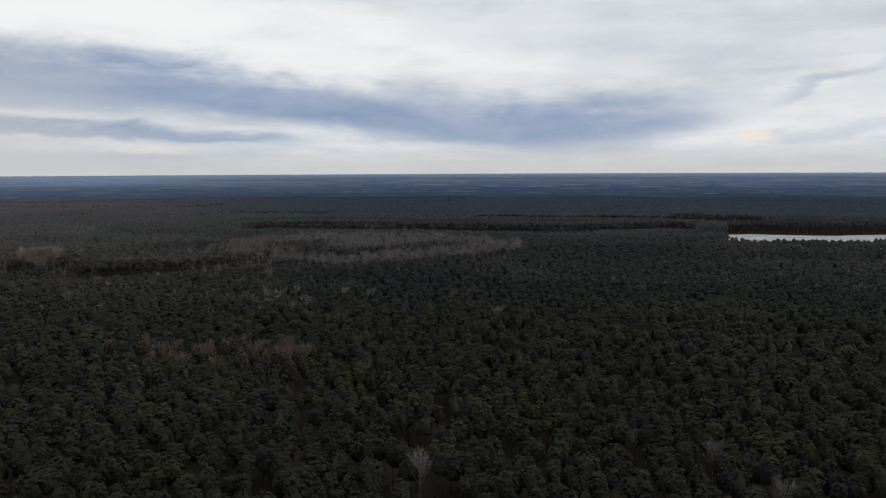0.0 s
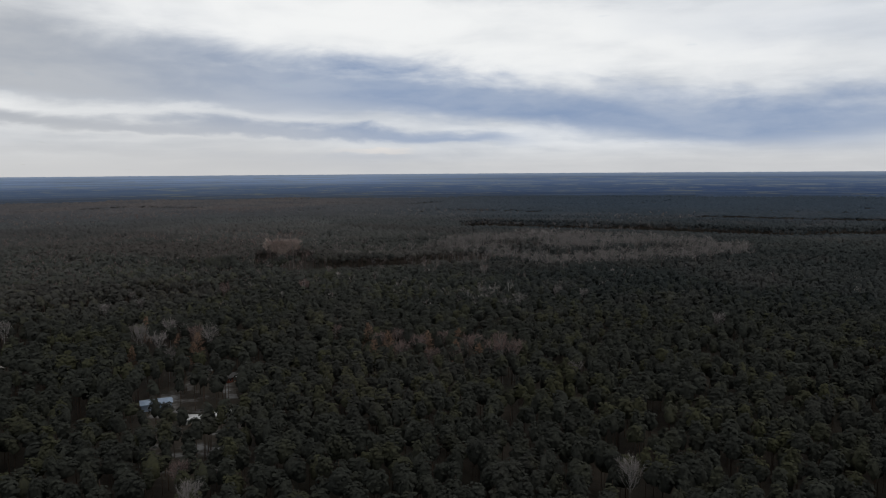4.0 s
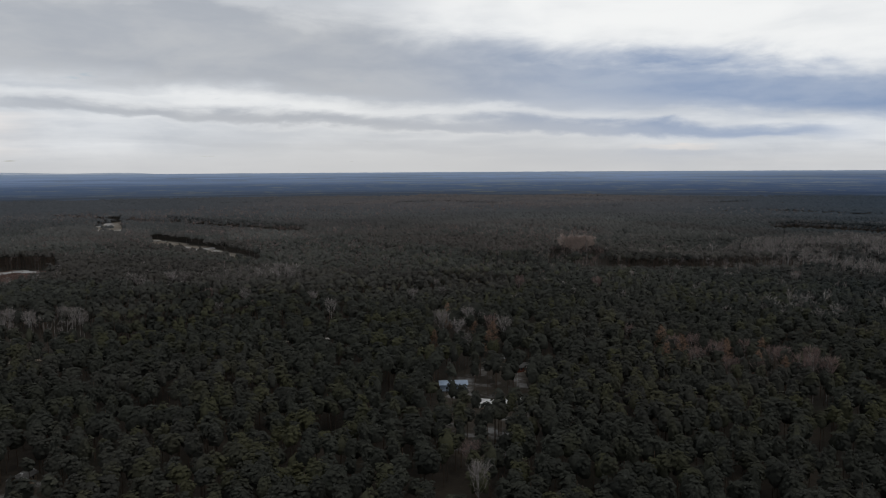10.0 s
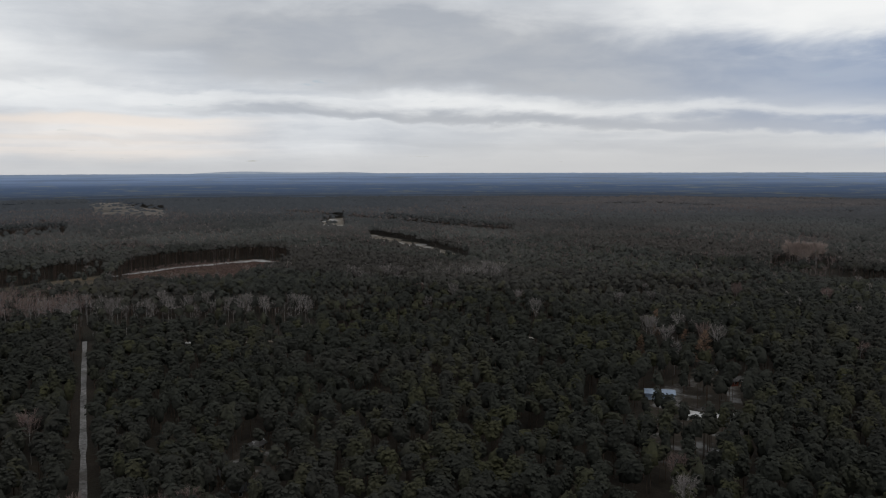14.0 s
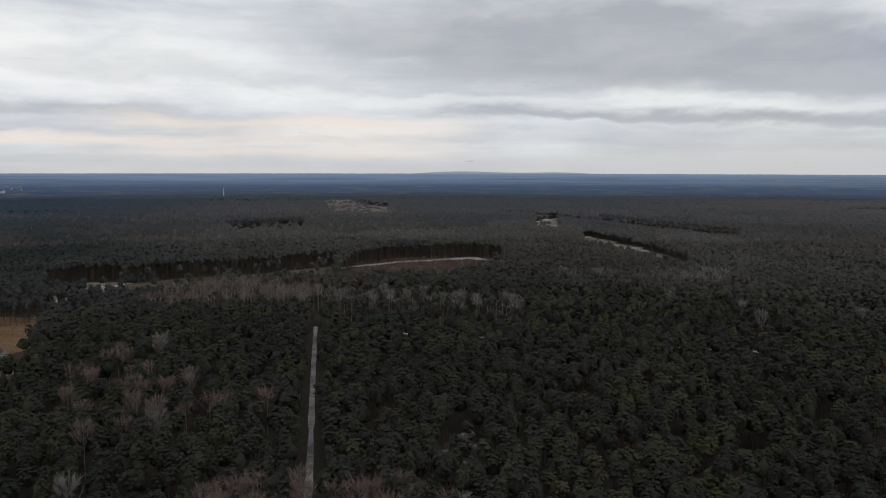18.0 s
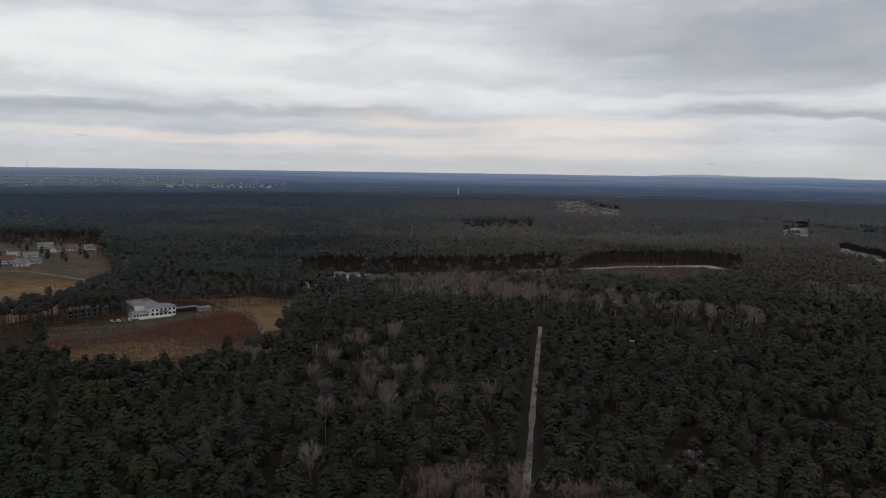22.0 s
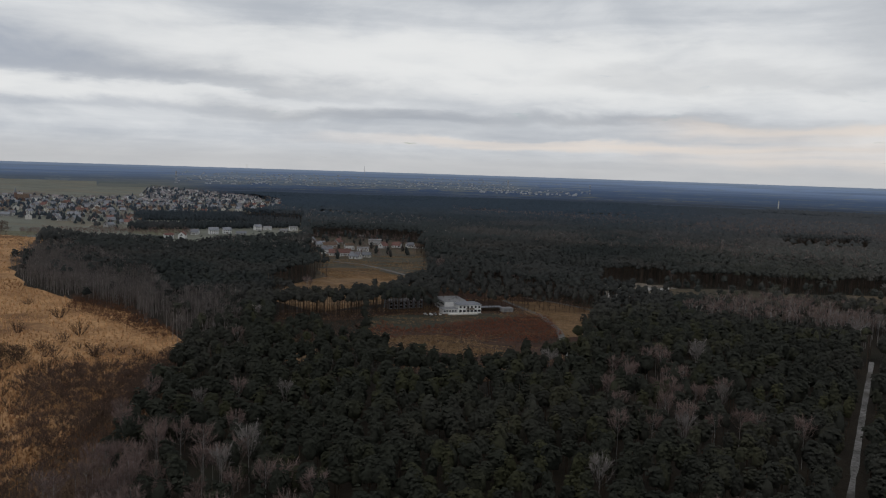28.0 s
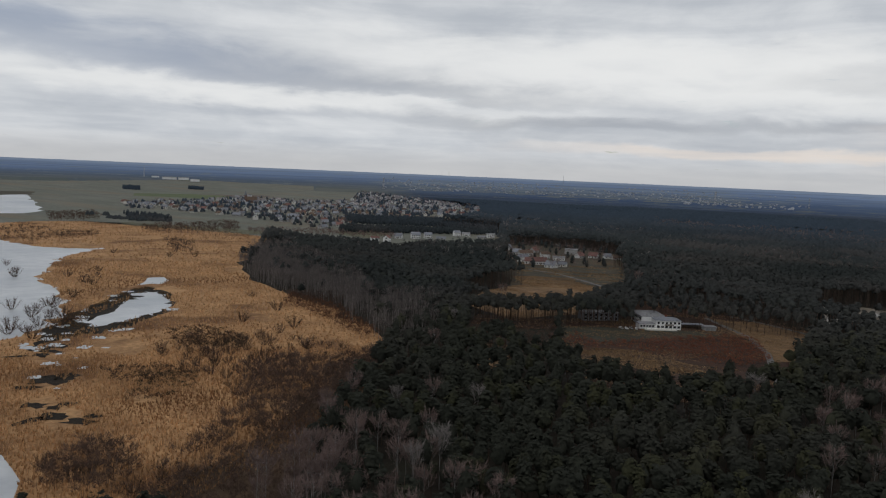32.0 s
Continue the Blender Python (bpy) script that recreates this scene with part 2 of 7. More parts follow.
BIRCH_ROW = [(-499, 73), (-556, 82), (-524, 133), (-451, 230), (-415, 212), (-473, 120)]
MIXED_D = [(-578, 317), (-540, 360), (-506, 337), (-525, 287)]
MIXED_E = [(-551, 404), (-505, 444), (-461, 406), (-498, 365)]
PINK_STAND = [(-550, -15), (-609, 29), (-620, 79), (-571, 116), (-507, 103), (-525, 7)]
PINK_NEAR = [(-307, -34), (-361, -37), (-398, -23), (-394, -9), (-340, 4), (-290, 24), (-270, 22), (-281, 7), (-262, -16)]
PINK_FRONT = [(-217, 3), (-223, 21), (-211, 39), (-179, 33), (-188, 1)]
PINK_FRONT_B = [(-197, 44), (-202, 57), (-189, 74), (-169, 67), (-177, 40)]
ALDERS = [(-467, -513), (-546, -585), (-618, -595), (-534, -447), (-451, -359), (-369, -310), (-419, -366), (-434, -409), (-439, -450)]
ALDERS_B = [(-365, -294), (-457, -349), (-475, -318), (-369, -244), (-324, -224), (-330, -252)]
FRONT_BIRCHES = [(-152, -165), (-177, -172), (-206, -157), (-199, -123), (-179, -94), (-151, -79), (-127, -138)]
BRUSH = [(-352, -262), (-311, -240), (-256, -211), (-221, -193), (-190, -175), (-158, -152), (-131, -134), (-116, -153), (-129, -187), (-152, -194), (-184, -200), (-225, -216), (-304, -248)]
BRUSH_BIRCHES = [(-257, -209), (-216, -180), (-189, -161), (-165, -143), (-140, -127), (-133, -132), (-163, -158), (-203, -186), (-239, -206)]
REED_SCRUB = [(-429, -427), (-451, -429), (-462, -395), (-440, -374), (-420, -364), (-419, -385), (-413, -408)]
MOSS_A = [(-210, -305), (-223, -297), (-234, -290), (-216, -268), (-197, -262), (-192, -278)]
MOSS_B = [(-250, -270), (-260, -256), (-256, -235), (-241, -222), (-242, -242), (-238, -257)]
MOSS_C = [(-286, -366), (-309, -353), (-299, -328), (-277, -307), (-264, -332)]
HOLLOW = [(-363, -222), (-370, -196), (-366, -167), (-460, -209), (-453, -244), (-443, -267)]
LAWN = [(-466, -210), (-485, -191), (-496, -166), (-520, -136), (-517, -118), (-492, -129), (-462, -150), (-440, -173), (-437, -193)]
SHORE_BUSHES = [(-637, -911), (-712, -912), (-752, -850), (-706, -798), (-630, -841)]
SCRUB_A = [(-276, -372), (-296, -363), (-297, -330), (-273, -307), (-253, -332)]
SCRUB_B = [(-205, -322), (-230, -310), (-227, -290), (-212, -286), (-195, -299)]
SCRUB_C = [(-191, -284), (-206, -277), (-195, -265), (-185, -274)]
SCRUB_D = [(-248, -275), (-272, -265), (-299, -244), (-345, -261), (-268, -211), (-227, -208), (-193, -202), (-157, -200), (-132, -190), (-168, -210), (-202, -226)]
SCRUB_E = [(-116, -216), (-130, -232), (-148, -242), (-154, -226), (-141, -204), (-126, -198)]
SCRUB_F = [(-425, -419), (-411, -357), (-360, -277), (-345, -282), (-376, -347), (-390, -392)]
FIELD_GREEN_A = [(-1464, -2135), (-1562, -1714), (-1412, -1570), (-1253, -1828)]
FIELD_BROWN_A = [(-1623, -1996), (-1711, -1784), (-1628, -1696), (-1500, -1867)]
FIELD_BROWN_B = [(-2208, -2212), (-2232, -1954), (-2004, -1803), (-1949, -1979)]
FIELD_PALE_A = [(-979, -845), (-1017, -759), (-855, -687), (-860, -752)]
FIELD_PALE_B = [(-719, -1075), (-819, -810), (-743, -826), (-690, -1033)]
VALE = [(-840, -457), (-935, -327), (-606, -207), (-587, -239), (-584, -317)]
LINK = [(-773, -404), (-829, -303), (-628, -225), (-620, -258), (-639, -295), (-625, -330)]
RUSSET = [(-455, -195), (-436, -172), (-465, -151), (-496, -130), (-525, -105), (-510, -94), (-461, -77), (-425, -91), (-421, -109), (-428, -132), (-432, -155), (-407, -167), (-413, -186)]
FRONT_GRASS = [(-403, -179), (-423, -166), (-434, -148), (-429, -129), (-419, -107), (-401, -88), (-390, -107), (-391, -133), (-384, -161)]
SNOW_F = [(-768, 180), (-796, 250), (-797, 290), (-808, 338), (-763, 360), (-750, 350), (-792, 332), (-785, 285), (-784, 246), (-755, 176)]
RIGHT_GRASS = [(-577, -140), (-587, -102), (-571, -72), (-549, -68), (-471, -67), (-462, -75), (-512, -96), (-549, -123)]
BUSH_A = [(-698, -1257), (-788, -1256), (-710, -1119), (-628, -1117)]
BUSH_B = [(-517, -1040), (-574, -1063), (-527, -900), (-458, -848), (-449, -905)]
GROVE_C = [(-817, -1217), (-824, -1100), (-783, -1038), (-744, -1092)]
BUSH_D = [(-690, -986), (-864, -977), (-768, -862), (-634, -893)]
BUSH_E = [(-555, -973), (-591, -935), (-557, -882), (-499, -875)]
BUSH_F = [(-360, -598), (-382, -602), (-348, -548), (-329, -546)]
BUSH_G = [(-602, -814), (-604, -757), (-535, -675), (-501, -668)]
HEDGE_H = [(-792, -871), (-871, -808), (-890, -734), (-922, -694), (-877, -660), (-801, -743), (-742, -815)]
GROVE_I = [(-1171, -1011), (-1286, -883), (-1263, -711), (-1164, -655), (-1130, -775), (-1041, -898)]
GROVE_L = [(-954, -835), (-1028, -774), (-1152, -649), (-1089, -612), (-1007, -680), (-913, -753), (-888, -777)]
GROVE_J = [(-1578, -2357), (-1614, -2314), (-1487, -2132), (-1456, -2175)]
GROVE_K = [(-1824, -2327), (-1827, -2246), (-1739, -2138), (-1711, -2183)]
FAR_SHORE = [(-826, -2563), (-1407, -2828), (-1536, -2882), (-1275, -2372), (-1014, -1877), (-947, -1905), (-614, -1909)]
DYKE = [(-1542, -2846), (-1028, -1877), (-860, -1550), (-743, -1317)]
EDGE_A = [(-279, 1240), (-21, 1193), (181, 1132), (353, 1204)]
EDGE_B = [(108, 1522), (404, 1452), (503, 1342)]
EDGE_C = [(-318, 667), (-241, 713), (-198, 767)]
EDGE_H = [(-1542, 740), (-1212, 767), (-892, 765)]
LOWERED = [(EDGE_A, 90.0), (EDGE_B, 110.0), (EDGE_C, 70.0), (EDGE_H, 60.0)]
ROAD_B = [(-577, -144), (-526, -103), (-483, -83), (-415, -65)]
ROAD_C = [(-597, -131), (-584, -101), (-564, -68), (-543, -46)]
HAMLET_ROAD = [(-727, -369), (-722, -333), (-689, -287), (-656, -245)]
BIRCH_ROW_TREES = [(-526, 99), (-534, 108), (-521, 119), (-513, 122), (-506, 138), (-498, 139), (-508, 149), (-500, 152), (-494, 163), (-496, 174), (-484, 184), (-482, 194), (-474, 194), (-470, 203), (-465, 220), (-460, 224), (-454, 227), (-545, 345), (-536, 354), (-557, 324), (-513, 430), (-420, 322), (-497, 427), (-337, 322), (-411, 294)]
CLUMP = [(-394, 748), (-408, 740), (-378, 752)]
LONE_BIRCHES = [(-235, 346), (-378, 345), (-339, 401), (-330, 425), (-304, 485), (-257, 518), (-172, 383), (-363, 460), (-454, 317), (-406, 314), (-385, 351), (-336, 399), (-274, 352), (-307, 490), (-259, 523), (-146, 636), (-70, 538), (-35, 338), (33, 460), (-51, 533), (-7, 213), (-136, 189), (-117, 166), (84, 231), (91, 197), (-148, 654), (33, 463)]
MORE_BIRCHES = [(-392, 1), (-323, 12), (-273, -1), (-261, -23), (-381, 348), (-286, 38), (-221, -24), (-246, -164), (-240, -177), (-257, -150), (-195, -126), (-197, -144), (-217, -146), (-184, -128), (-287, -1), (-394, 2), (-329, 12), (-332, -222), (-395, -252), (-501, -275), (-352, -64), (-901, -417), (-734, -24), (-653, -223)]
SHRUB_SPOTS = [(-323, -628), (-274, -485), (-263, -455), (-476, -728), (-347, -568), (-557, -728), (-372, -379), (-306, -290), (-322, -326), (-275, -270), (-280, -248), (-285, -243), (-299, -244), (-275, -342), (-270, -283), (-227, -257), (-253, -301), (-329, -366), (-222, -437), (-219, -409), (-398, -433), (-340, -332), (-288, -265), (-501, -668), (-521, -653), (-353, -604), (-344, -552), (-391, -618), (-128, -234), (-129, -219), (-135, -219), (-351, -696), (-336, -652), (-253, -496), (-248, -464), (-239, -438), (-275, -492), (-289, -508), (-216, -428), (-224, -424), (-259, -480), (-256, -456), (-247, -430), (-303, -511)]
FAR_WORKS = [(-2124, -2837), (-2167, -2797), (-2135, -2681), (-2109, -2914)]
CHURCH = [(-1351, -1478)]
VILLA_TREES = [(-495, -179), (-488, -174), (-501, -176), (-486, -169), (-522, -141), (-515, -137), (-527, -138), (-522, -134), (-536, -135), (-533, -131), (-544, -129), (-551, -127), (-484, -181), (-490, -188)]
VILLA = [(-510, -169), (-521, -148), (-508, -155)]
BLDG = [(-205, 271), (-170, 266), (-216, 325), (-197, 317), (-179, 258)]
SHED = [(-252, 104), (-233, 89), (-219, 88)]
MASTS = [(-2740, 232), (-2080, -2953), (-4107, -1889), (-2573, 3990)]
HAMLET_HOUSES = [(-782, -383), (-764, -360), (-855, -439), (-922, -407), (-903, -368), (-899, -487), (-897, -448), (-913, -354), (-784, -356), (-910, -341), (-790, -409), (-778, -392), (-847, -408), (-839, -386), (-887, -380), (-857, -453)]
WHITE_HOUSES = [(-823, -655), (-839, -646), (-896, -669), (-919, -655), (-937, -645), (-1014, -643), (-1029, -635), (-1007, -594), (-1039, -596), (-932, -618)]


# ---- materials ----
def surface(name, colours, scale=1.0, rough=0.85, bump=0.3, bump_scale=None, island=0.0, per_object=0.0, metal=0.0, second=None, gloss=0.3, stretch=(1, 1, 1), detail=6.0):
    """A procedural surface: two colours by noise at two scales, with relief; island/per_object: how much single pieces differ."""
    mat = bpy.data.materials.new(name)
    mat.use_nodes = True
    t = mat.node_tree
    t.nodes.clear()
    g = Graph(t)
    place = g.n("ShaderNodeNewGeometry").outputs["Position"]
    mapped = g.n("ShaderNodeMapping")
    t.links.new(place, mapped.inputs[0])
    mapped.inputs["Scale"].default_value = stretch
    p = mapped.outputs[0]
    small = g.noise(p, 1.0 / scale, detail, 0.6)
    large = g.noise(p, 0.11 / scale, 3.0, 0.55)
    v = g.add(g.mul(g.span(small, 0.3, 0.7), 0.55), g.mul(g.span(large, 0.32, 0.68), 0.45))
    col = g.mix(v, colours[0], colours[1])
    if second:                       # a third tone in large drifts
        drift = g.noise(p, 0.05 / scale, 4.0, 0.6)
        col = g.mix(g.mul(g.span(drift, 0.5, 0.68), second[1]), col, second[0])
    if island:
        r = g.n("ShaderNodeNewGeometry").outputs["Random Per Island"]
        col = g.mix(1.0, col, g.vec(*[g.span(r, 0, 1, 1 - island, 1 + island, False)] * 3), "MULTIPLY")
    if per_object:
        r = g.n("ShaderNodeObjectInfo").outputs["Random"]
        col = g.mix(1.0, col, g.vec(*[g.span(r, 0, 1, 1 - per_object, 1 + per_object, False)] * 3), "MULTIPLY")
    b = g.n("ShaderNodeBsdfPrincipled")
    t.links.new(col, b.inputs["Base Color"])
    b.inputs["Roughness"].default_value = rough
    b.inputs["Metallic"].default_value = metal
    b.inputs["Specular IOR Level"].default_value = gloss
    if bump:
        bn = g.n("ShaderNodeBump")
        bn.inputs["Strength"].default_value = bump
        bn.inputs["Distance"].default_value = 0.4 * scale
        t.links.new(g.noise(p, 2.0 / (bump_scale or scale), 5.0, 0.65), bn.inputs["Height"])
        t.links.new(bn.outputs[0], b.inputs["Normal"])
    t.links.new(b.outputs[0], g.n("ShaderNodeOutputMaterial").inputs[0])
    return mat


def forest_surface(name, near, far, reach, drift, island=0.3):
    """Needles whose tone varies stand by stand, with distance haze put into the colour: paler, then bluer farther out.
    """
    mat = bpy.data.materials.new(name)
    mat.use_nodes = True
    t = mat.node_tree
    t.nodes.clear()
    g = Graph(t)
    geo = g.n("ShaderNodeNewGeometry")
    p = geo.outputs["Position"]
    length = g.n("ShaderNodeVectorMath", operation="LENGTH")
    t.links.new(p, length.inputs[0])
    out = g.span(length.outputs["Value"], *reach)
    needle, small, crown, stand = g.noise(p, 3.2, 3.0, 0.65), g.noise(p, 0.9, 3.0, 0.6), g.noise(p, 0.16, 2.0, 0.5), g.noise(p, 0.009, 4.0, 0.62, 0.4)
    own = g.n("ShaderNodeAttribute", attribute_name="tree_tone").outputs["Fac"]
    own = g.m("FRACT", g.add(own, g.n("ShaderNodeObjectInfo").outputs["Random"]))
    v = g.add(g.mul(g.span(needle, 0.3, 0.7), 0.26), g.mul(g.span(small, 0.3, 0.7), 0.28), g.mul(g.span(crown, 0.3, 0.7), 0.14), g.mul(own, 0.32))
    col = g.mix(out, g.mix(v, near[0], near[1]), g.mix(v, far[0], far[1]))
    r = geo.outputs["Random Per Island"]
    olive = g.span(g.add(g.m("FRACT", g.mul(own, 7.3)), g.mul(g.m("SUBTRACT", g.noise(p, 0.022, 2.0, 0.5), 0.5), 1.6)), 0.55, 1.15)
    col = g.mix(g.mul(olive, g.span(small, 0.3, 0.65, 0.5, 1.0), g.m("SUBTRACT", 0.6, g.mul(out, 0.6))), col, drift[0])
    # compartments of the forest, each planted with its own mix
    cells = g.n("ShaderNodeTexVoronoi", feature="F1")
    cells.inputs["Scale"].default_value = 0.0062
    cells.inputs["Randomness"].default_value = 0.75
    turned = g.n("ShaderNodeMapping")
    t.links.new(p, turned.inputs[0])
    turned.inputs["Rotation"].default_value = (0, 0, 0.21)
    turned.inputs["Scale"].default_value = (0.7, 1.3, 0.0)
    t.links.new(turned.outputs[0], cells.inputs["Vector"])
    kind = g.n("ShaderNodeSeparateXYZ")
    t.links.new(cells.outputs["Color"], kind.inputs[0])
    beyond = g.span(length.outputs["Value"], 420.0, 620.0)
    col = g.mix(g.mul(g.span(kind.outputs[0], 0.45, 0.95), beyond, 0.6), col, drift[1])
    tone = g.add(1.0, g.mul(g.m("SUBTRACT", kind.outputs[1], 0.5), beyond, 0.55))
    col = g.mix(1.0, col, g.vec(tone, tone, tone), "MULTIPLY")
    sep = g.n("ShaderNodeSeparateXYZ")
    t.links.new(p, sep.inputs[0])
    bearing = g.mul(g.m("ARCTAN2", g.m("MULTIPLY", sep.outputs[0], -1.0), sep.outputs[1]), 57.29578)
    # needles darkened by bearing alone, to match the view's brightness and haze
    dark_bearing = g.mul(g.m("MAXIMUM", g.span(bearing, 80.0, 98.0), g.span(bearing, 24.0, 4.0, 0.0, 0.9)), beyond)
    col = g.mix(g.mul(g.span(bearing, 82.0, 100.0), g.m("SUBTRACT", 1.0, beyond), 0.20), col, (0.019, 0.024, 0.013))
    col = g.mix(g.mul(dark_bearing, 0.62), col, (0.026, 0.034, 0.036))
    col = g.mix(g.mul(g.span(stand, 0.48, 0.64), g.add(0.15, g.mul(out, 0.5))), col, drift[1])
    # haze painted into the needles: blue-grey mixed in from 900 to 2000 m
    col = g.mix(g.mul(g.span(length.outputs["Value"], 900.0, 2000.0), 0.92), col, g.mix(dark_bearing, (0.076, 0.083, 0.093), (0.046, 0.066, 0.092)))
    # a belt of leafless mixed wood far out
    belt = g.mul(g.span(bearing, 58.0, 42.0), g.span(bearing, 14.0, 28.0), g.span(length.outputs["Value"], 1500.0, 2000.0), g.span(g.noise(p, 0.006, 4.0, 0.6), 0.34, 0.6, 0.25, 0.95))
    col = g.mix(belt, col, (0.122, 0.108, 0.106))
    r = g.span(r, 0, 1, 1 - island, 1 + island, False)
    col = g.mix(1.0, col, g.vec(r, r, r), "MULTIPLY")
    b = g.n("ShaderNodeBsdfPrincipled")
    t.links.new(col, b.inputs["Base Color"])
    b.inputs["Roughness"].default_value = 0.9
    b.inputs["Specular IOR Level"].default_value = 0.06
    bn = g.n("ShaderNodeBump")
    bn.inputs["Strength"].default_value = 0.7
    bn.inputs["Distance"].default_value = 0.35
    t.links.new(needle, bn.inputs["Height"])
    t.links.new(bn.outputs[0], b.inputs["Normal"])
    t.links.new(b.outputs[0], g.n("ShaderNodeOutputMaterial").inputs[0])
    return mat


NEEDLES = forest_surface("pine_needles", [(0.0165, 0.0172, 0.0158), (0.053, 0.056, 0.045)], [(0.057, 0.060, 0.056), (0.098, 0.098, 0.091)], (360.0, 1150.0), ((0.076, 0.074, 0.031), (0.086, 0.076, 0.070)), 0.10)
CAMP_GROUND = surface("thawing_ground", [(0.024, 0.019, 0.014), (0.055, 0.043, 0.030)], 0.6, 0.9, 0.3, second=((0.40, 0.40, 0.40), 0.5))
# copy of the pine bark, its tone set for stand fronts in shade
SHADED_BARK = surface("shaded_pine_bark", [(0.055, 0.043, 0.035), (0.13, 0.092, 0.070)], 0.6, 0.9, 0.0)
PINE_BARK = surface("pine_bark", [(0.055, 0.042, 0.034), (0.135, 0.088, 0.062)], 0.6, 0.9, 0.4)
BIRCH_BARK = surface("birch_bark", [(0.17, 0.155, 0.147), (0.42, 0.40, 0.385)], 0.5, 0.8, 0.2, stretch=(1, 1, 3))
TWIGS = surface("bare_twigs", [(0.145, 0.102, 0.092), (0.265, 0.190, 0.172)], 1.2, 0.9, 0.0, island=0.3)
PALE_TWIGS = surface("pale_twigs", [(0.165, 0.146, 0.137), (0.305, 0.275, 0.260)], 1.2, 0.9, 0.0, island=0.3)
BROAD_TWIGS = surface("broad_crown_twigs", [(0.26, 0.205, 0.180), (0.44, 0.355, 0.315)], 3.0, 0.9, 0.0, island=0.35)
RUST_LEAVES = surface("rusty_leaves", [(0.17, 0.105, 0.072), (0.30, 0.195, 0.135)], 1.0, 0.9, 0.0, island=0.3)
SCRUB_TWIGS = surface("scrub_twigs", [(0.085, 0.056, 0.043), (0.165, 0.108, 0.083)], 1.0, 0.9, 0.0, island=0.3)
DARK_TWIGS = surface("willow_twigs", [(0.055, 0.036, 0.026), (0.12, 0.075, 0.05)], 1.0, 0.9, 0.0, island=0.35)
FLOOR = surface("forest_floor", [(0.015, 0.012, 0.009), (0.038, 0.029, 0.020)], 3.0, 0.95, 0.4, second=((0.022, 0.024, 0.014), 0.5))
REED_GROUND = surface("reed_litter", [(0.28, 0.15, 0.07), (0.66, 0.39, 0.19)], 3.0, 0.95, 0.6, second=((0.13, 0.058, 0.028), 0.8))
REED_BLADE = surface("dry_reed", [(0.35, 0.197, 0.096), (0.69, 0.430, 0.225)], 4.0, 0.9, 0.0, island=0.4, second=((0.20, 0.09, 0.04), 0.8))
BRUSH_GROUND = surface("brush_litter", [(0.075, 0.047, 0.030), (0.17, 0.105, 0.062)], 3.0, 0.95, 0.5, second=((0.05, 0.036, 0.025), 0.7))
ICE = surface("lake_ice", [(0.50, 0.53, 0.57), (0.74, 0.76, 0.78)], 14.0, 0.35, 0.1, second=((0.36, 0.41, 0.47), 0.6), gloss=0.5)
DARK_WATER = surface("open_water", [(0.012, 0.011, 0.010), (0.045, 0.034, 0.024)], 2.5, 0.7, 0.3, gloss=0.08)
PATCHY_SNOW = surface("patchy_snow", [(0.10, 0.085, 0.065), (0.24, 0.20, 0.155)], 2.0, 0.8, 0.4, second=((0.62, 0.62, 0.62), 0.85))
STREAKY_SNOW = surface("streaky_snow", [(0.10, 0.088, 0.075), (0.62, 0.62, 0.62)], 2.0, 0.75, 0.4, second=((0.07, 0.058, 0.046), 0.9), stretch=(1.4, 0.5, 1))
ROUGH_PASTURE = surface("rough_pasture", [(0.050, 0.046, 0.034), (0.105, 0.088, 0.062)], 3.0, 0.95, 0.4, second=((0.17, 0.115, 0.065), 0.6))
SNOW = surface("old_snow", [(0.45, 0.44, 0.43), (0.78, 0.78, 0.78)], 3.0, 0.7, 0.4)
HEATH = surface("brown_heath", [(0.024, 0.018, 0.015), (0.098, 0.048, 0.032)], 4.5, 0.95, 0.6, second=((0.13, 0.082, 0.046), 0.6), stretch=(1.5, 0.45, 1))
DRY_GRASS = surface("dry_grass", [(0.10, 0.062, 0.036), (0.33, 0.205, 0.11)], 6.0, 0.95, 0.5, second=((0.055, 0.04, 0.026), 0.9), stretch=(1.5, 0.5, 1))
LAWN_GRASS = surface("winter_lawn", [(0.030, 0.031, 0.022), (0.068, 0.062, 0.044)], 2.5, 0.95, 0.3, second=((0.085, 0.045, 0.030), 0.6))
MEADOW = surface("winter_meadow", [(0.125, 0.134, 0.108), (0.225, 0.225, 0.190)], 9.0, 0.95, 0.2, second=((0.215, 0.18, 0.13), 0.85), stretch=(1.5, 0.45, 1))
TRACK = surface("wet_track", [(0.04, 0.036, 0.032), (0.37, 0.36, 0.355)], 1.6, 0.6, 0.3, second=((0.07, 0.06, 0.05), 0.9))
ASPHALT = surface("asphalt", [(0.10, 0.10, 0.10), (0.20, 0.19, 0.18)], 2.0, 0.8, 0.2)
DISTANT_HILL = surface("distant_hill", [(0.46, 0.52, 0.62), (0.54, 0.60, 0.69)], 80.0, 1.0, 0.0, gloss=0.0)
FAR_FIELD = surface("distant_field", [(0.10, 0.092, 0.086), (0.30, 0.268, 0.235)], 40.0, 1.0, 0.0, gloss=0.0)
RENDER_WHITE = surface("white_render", [(0.66, 0.65, 0.64), (0.84, 0.84, 0.83)], 1.5, 0.85, 0.1, per_object=0.12)
RENDER_CREAM = surface("cream_render", [(0.58, 0.555, 0.51), (0.76, 0.735, 0.69)], 1.5, 0.85, 0.1, per_object=0.15)
RENDER_GREY = surface("grey_render", [(0.36, 0.355, 0.35), (0.52, 0.51, 0.505)], 1.5, 0.85, 0.1, per_object=0.15)
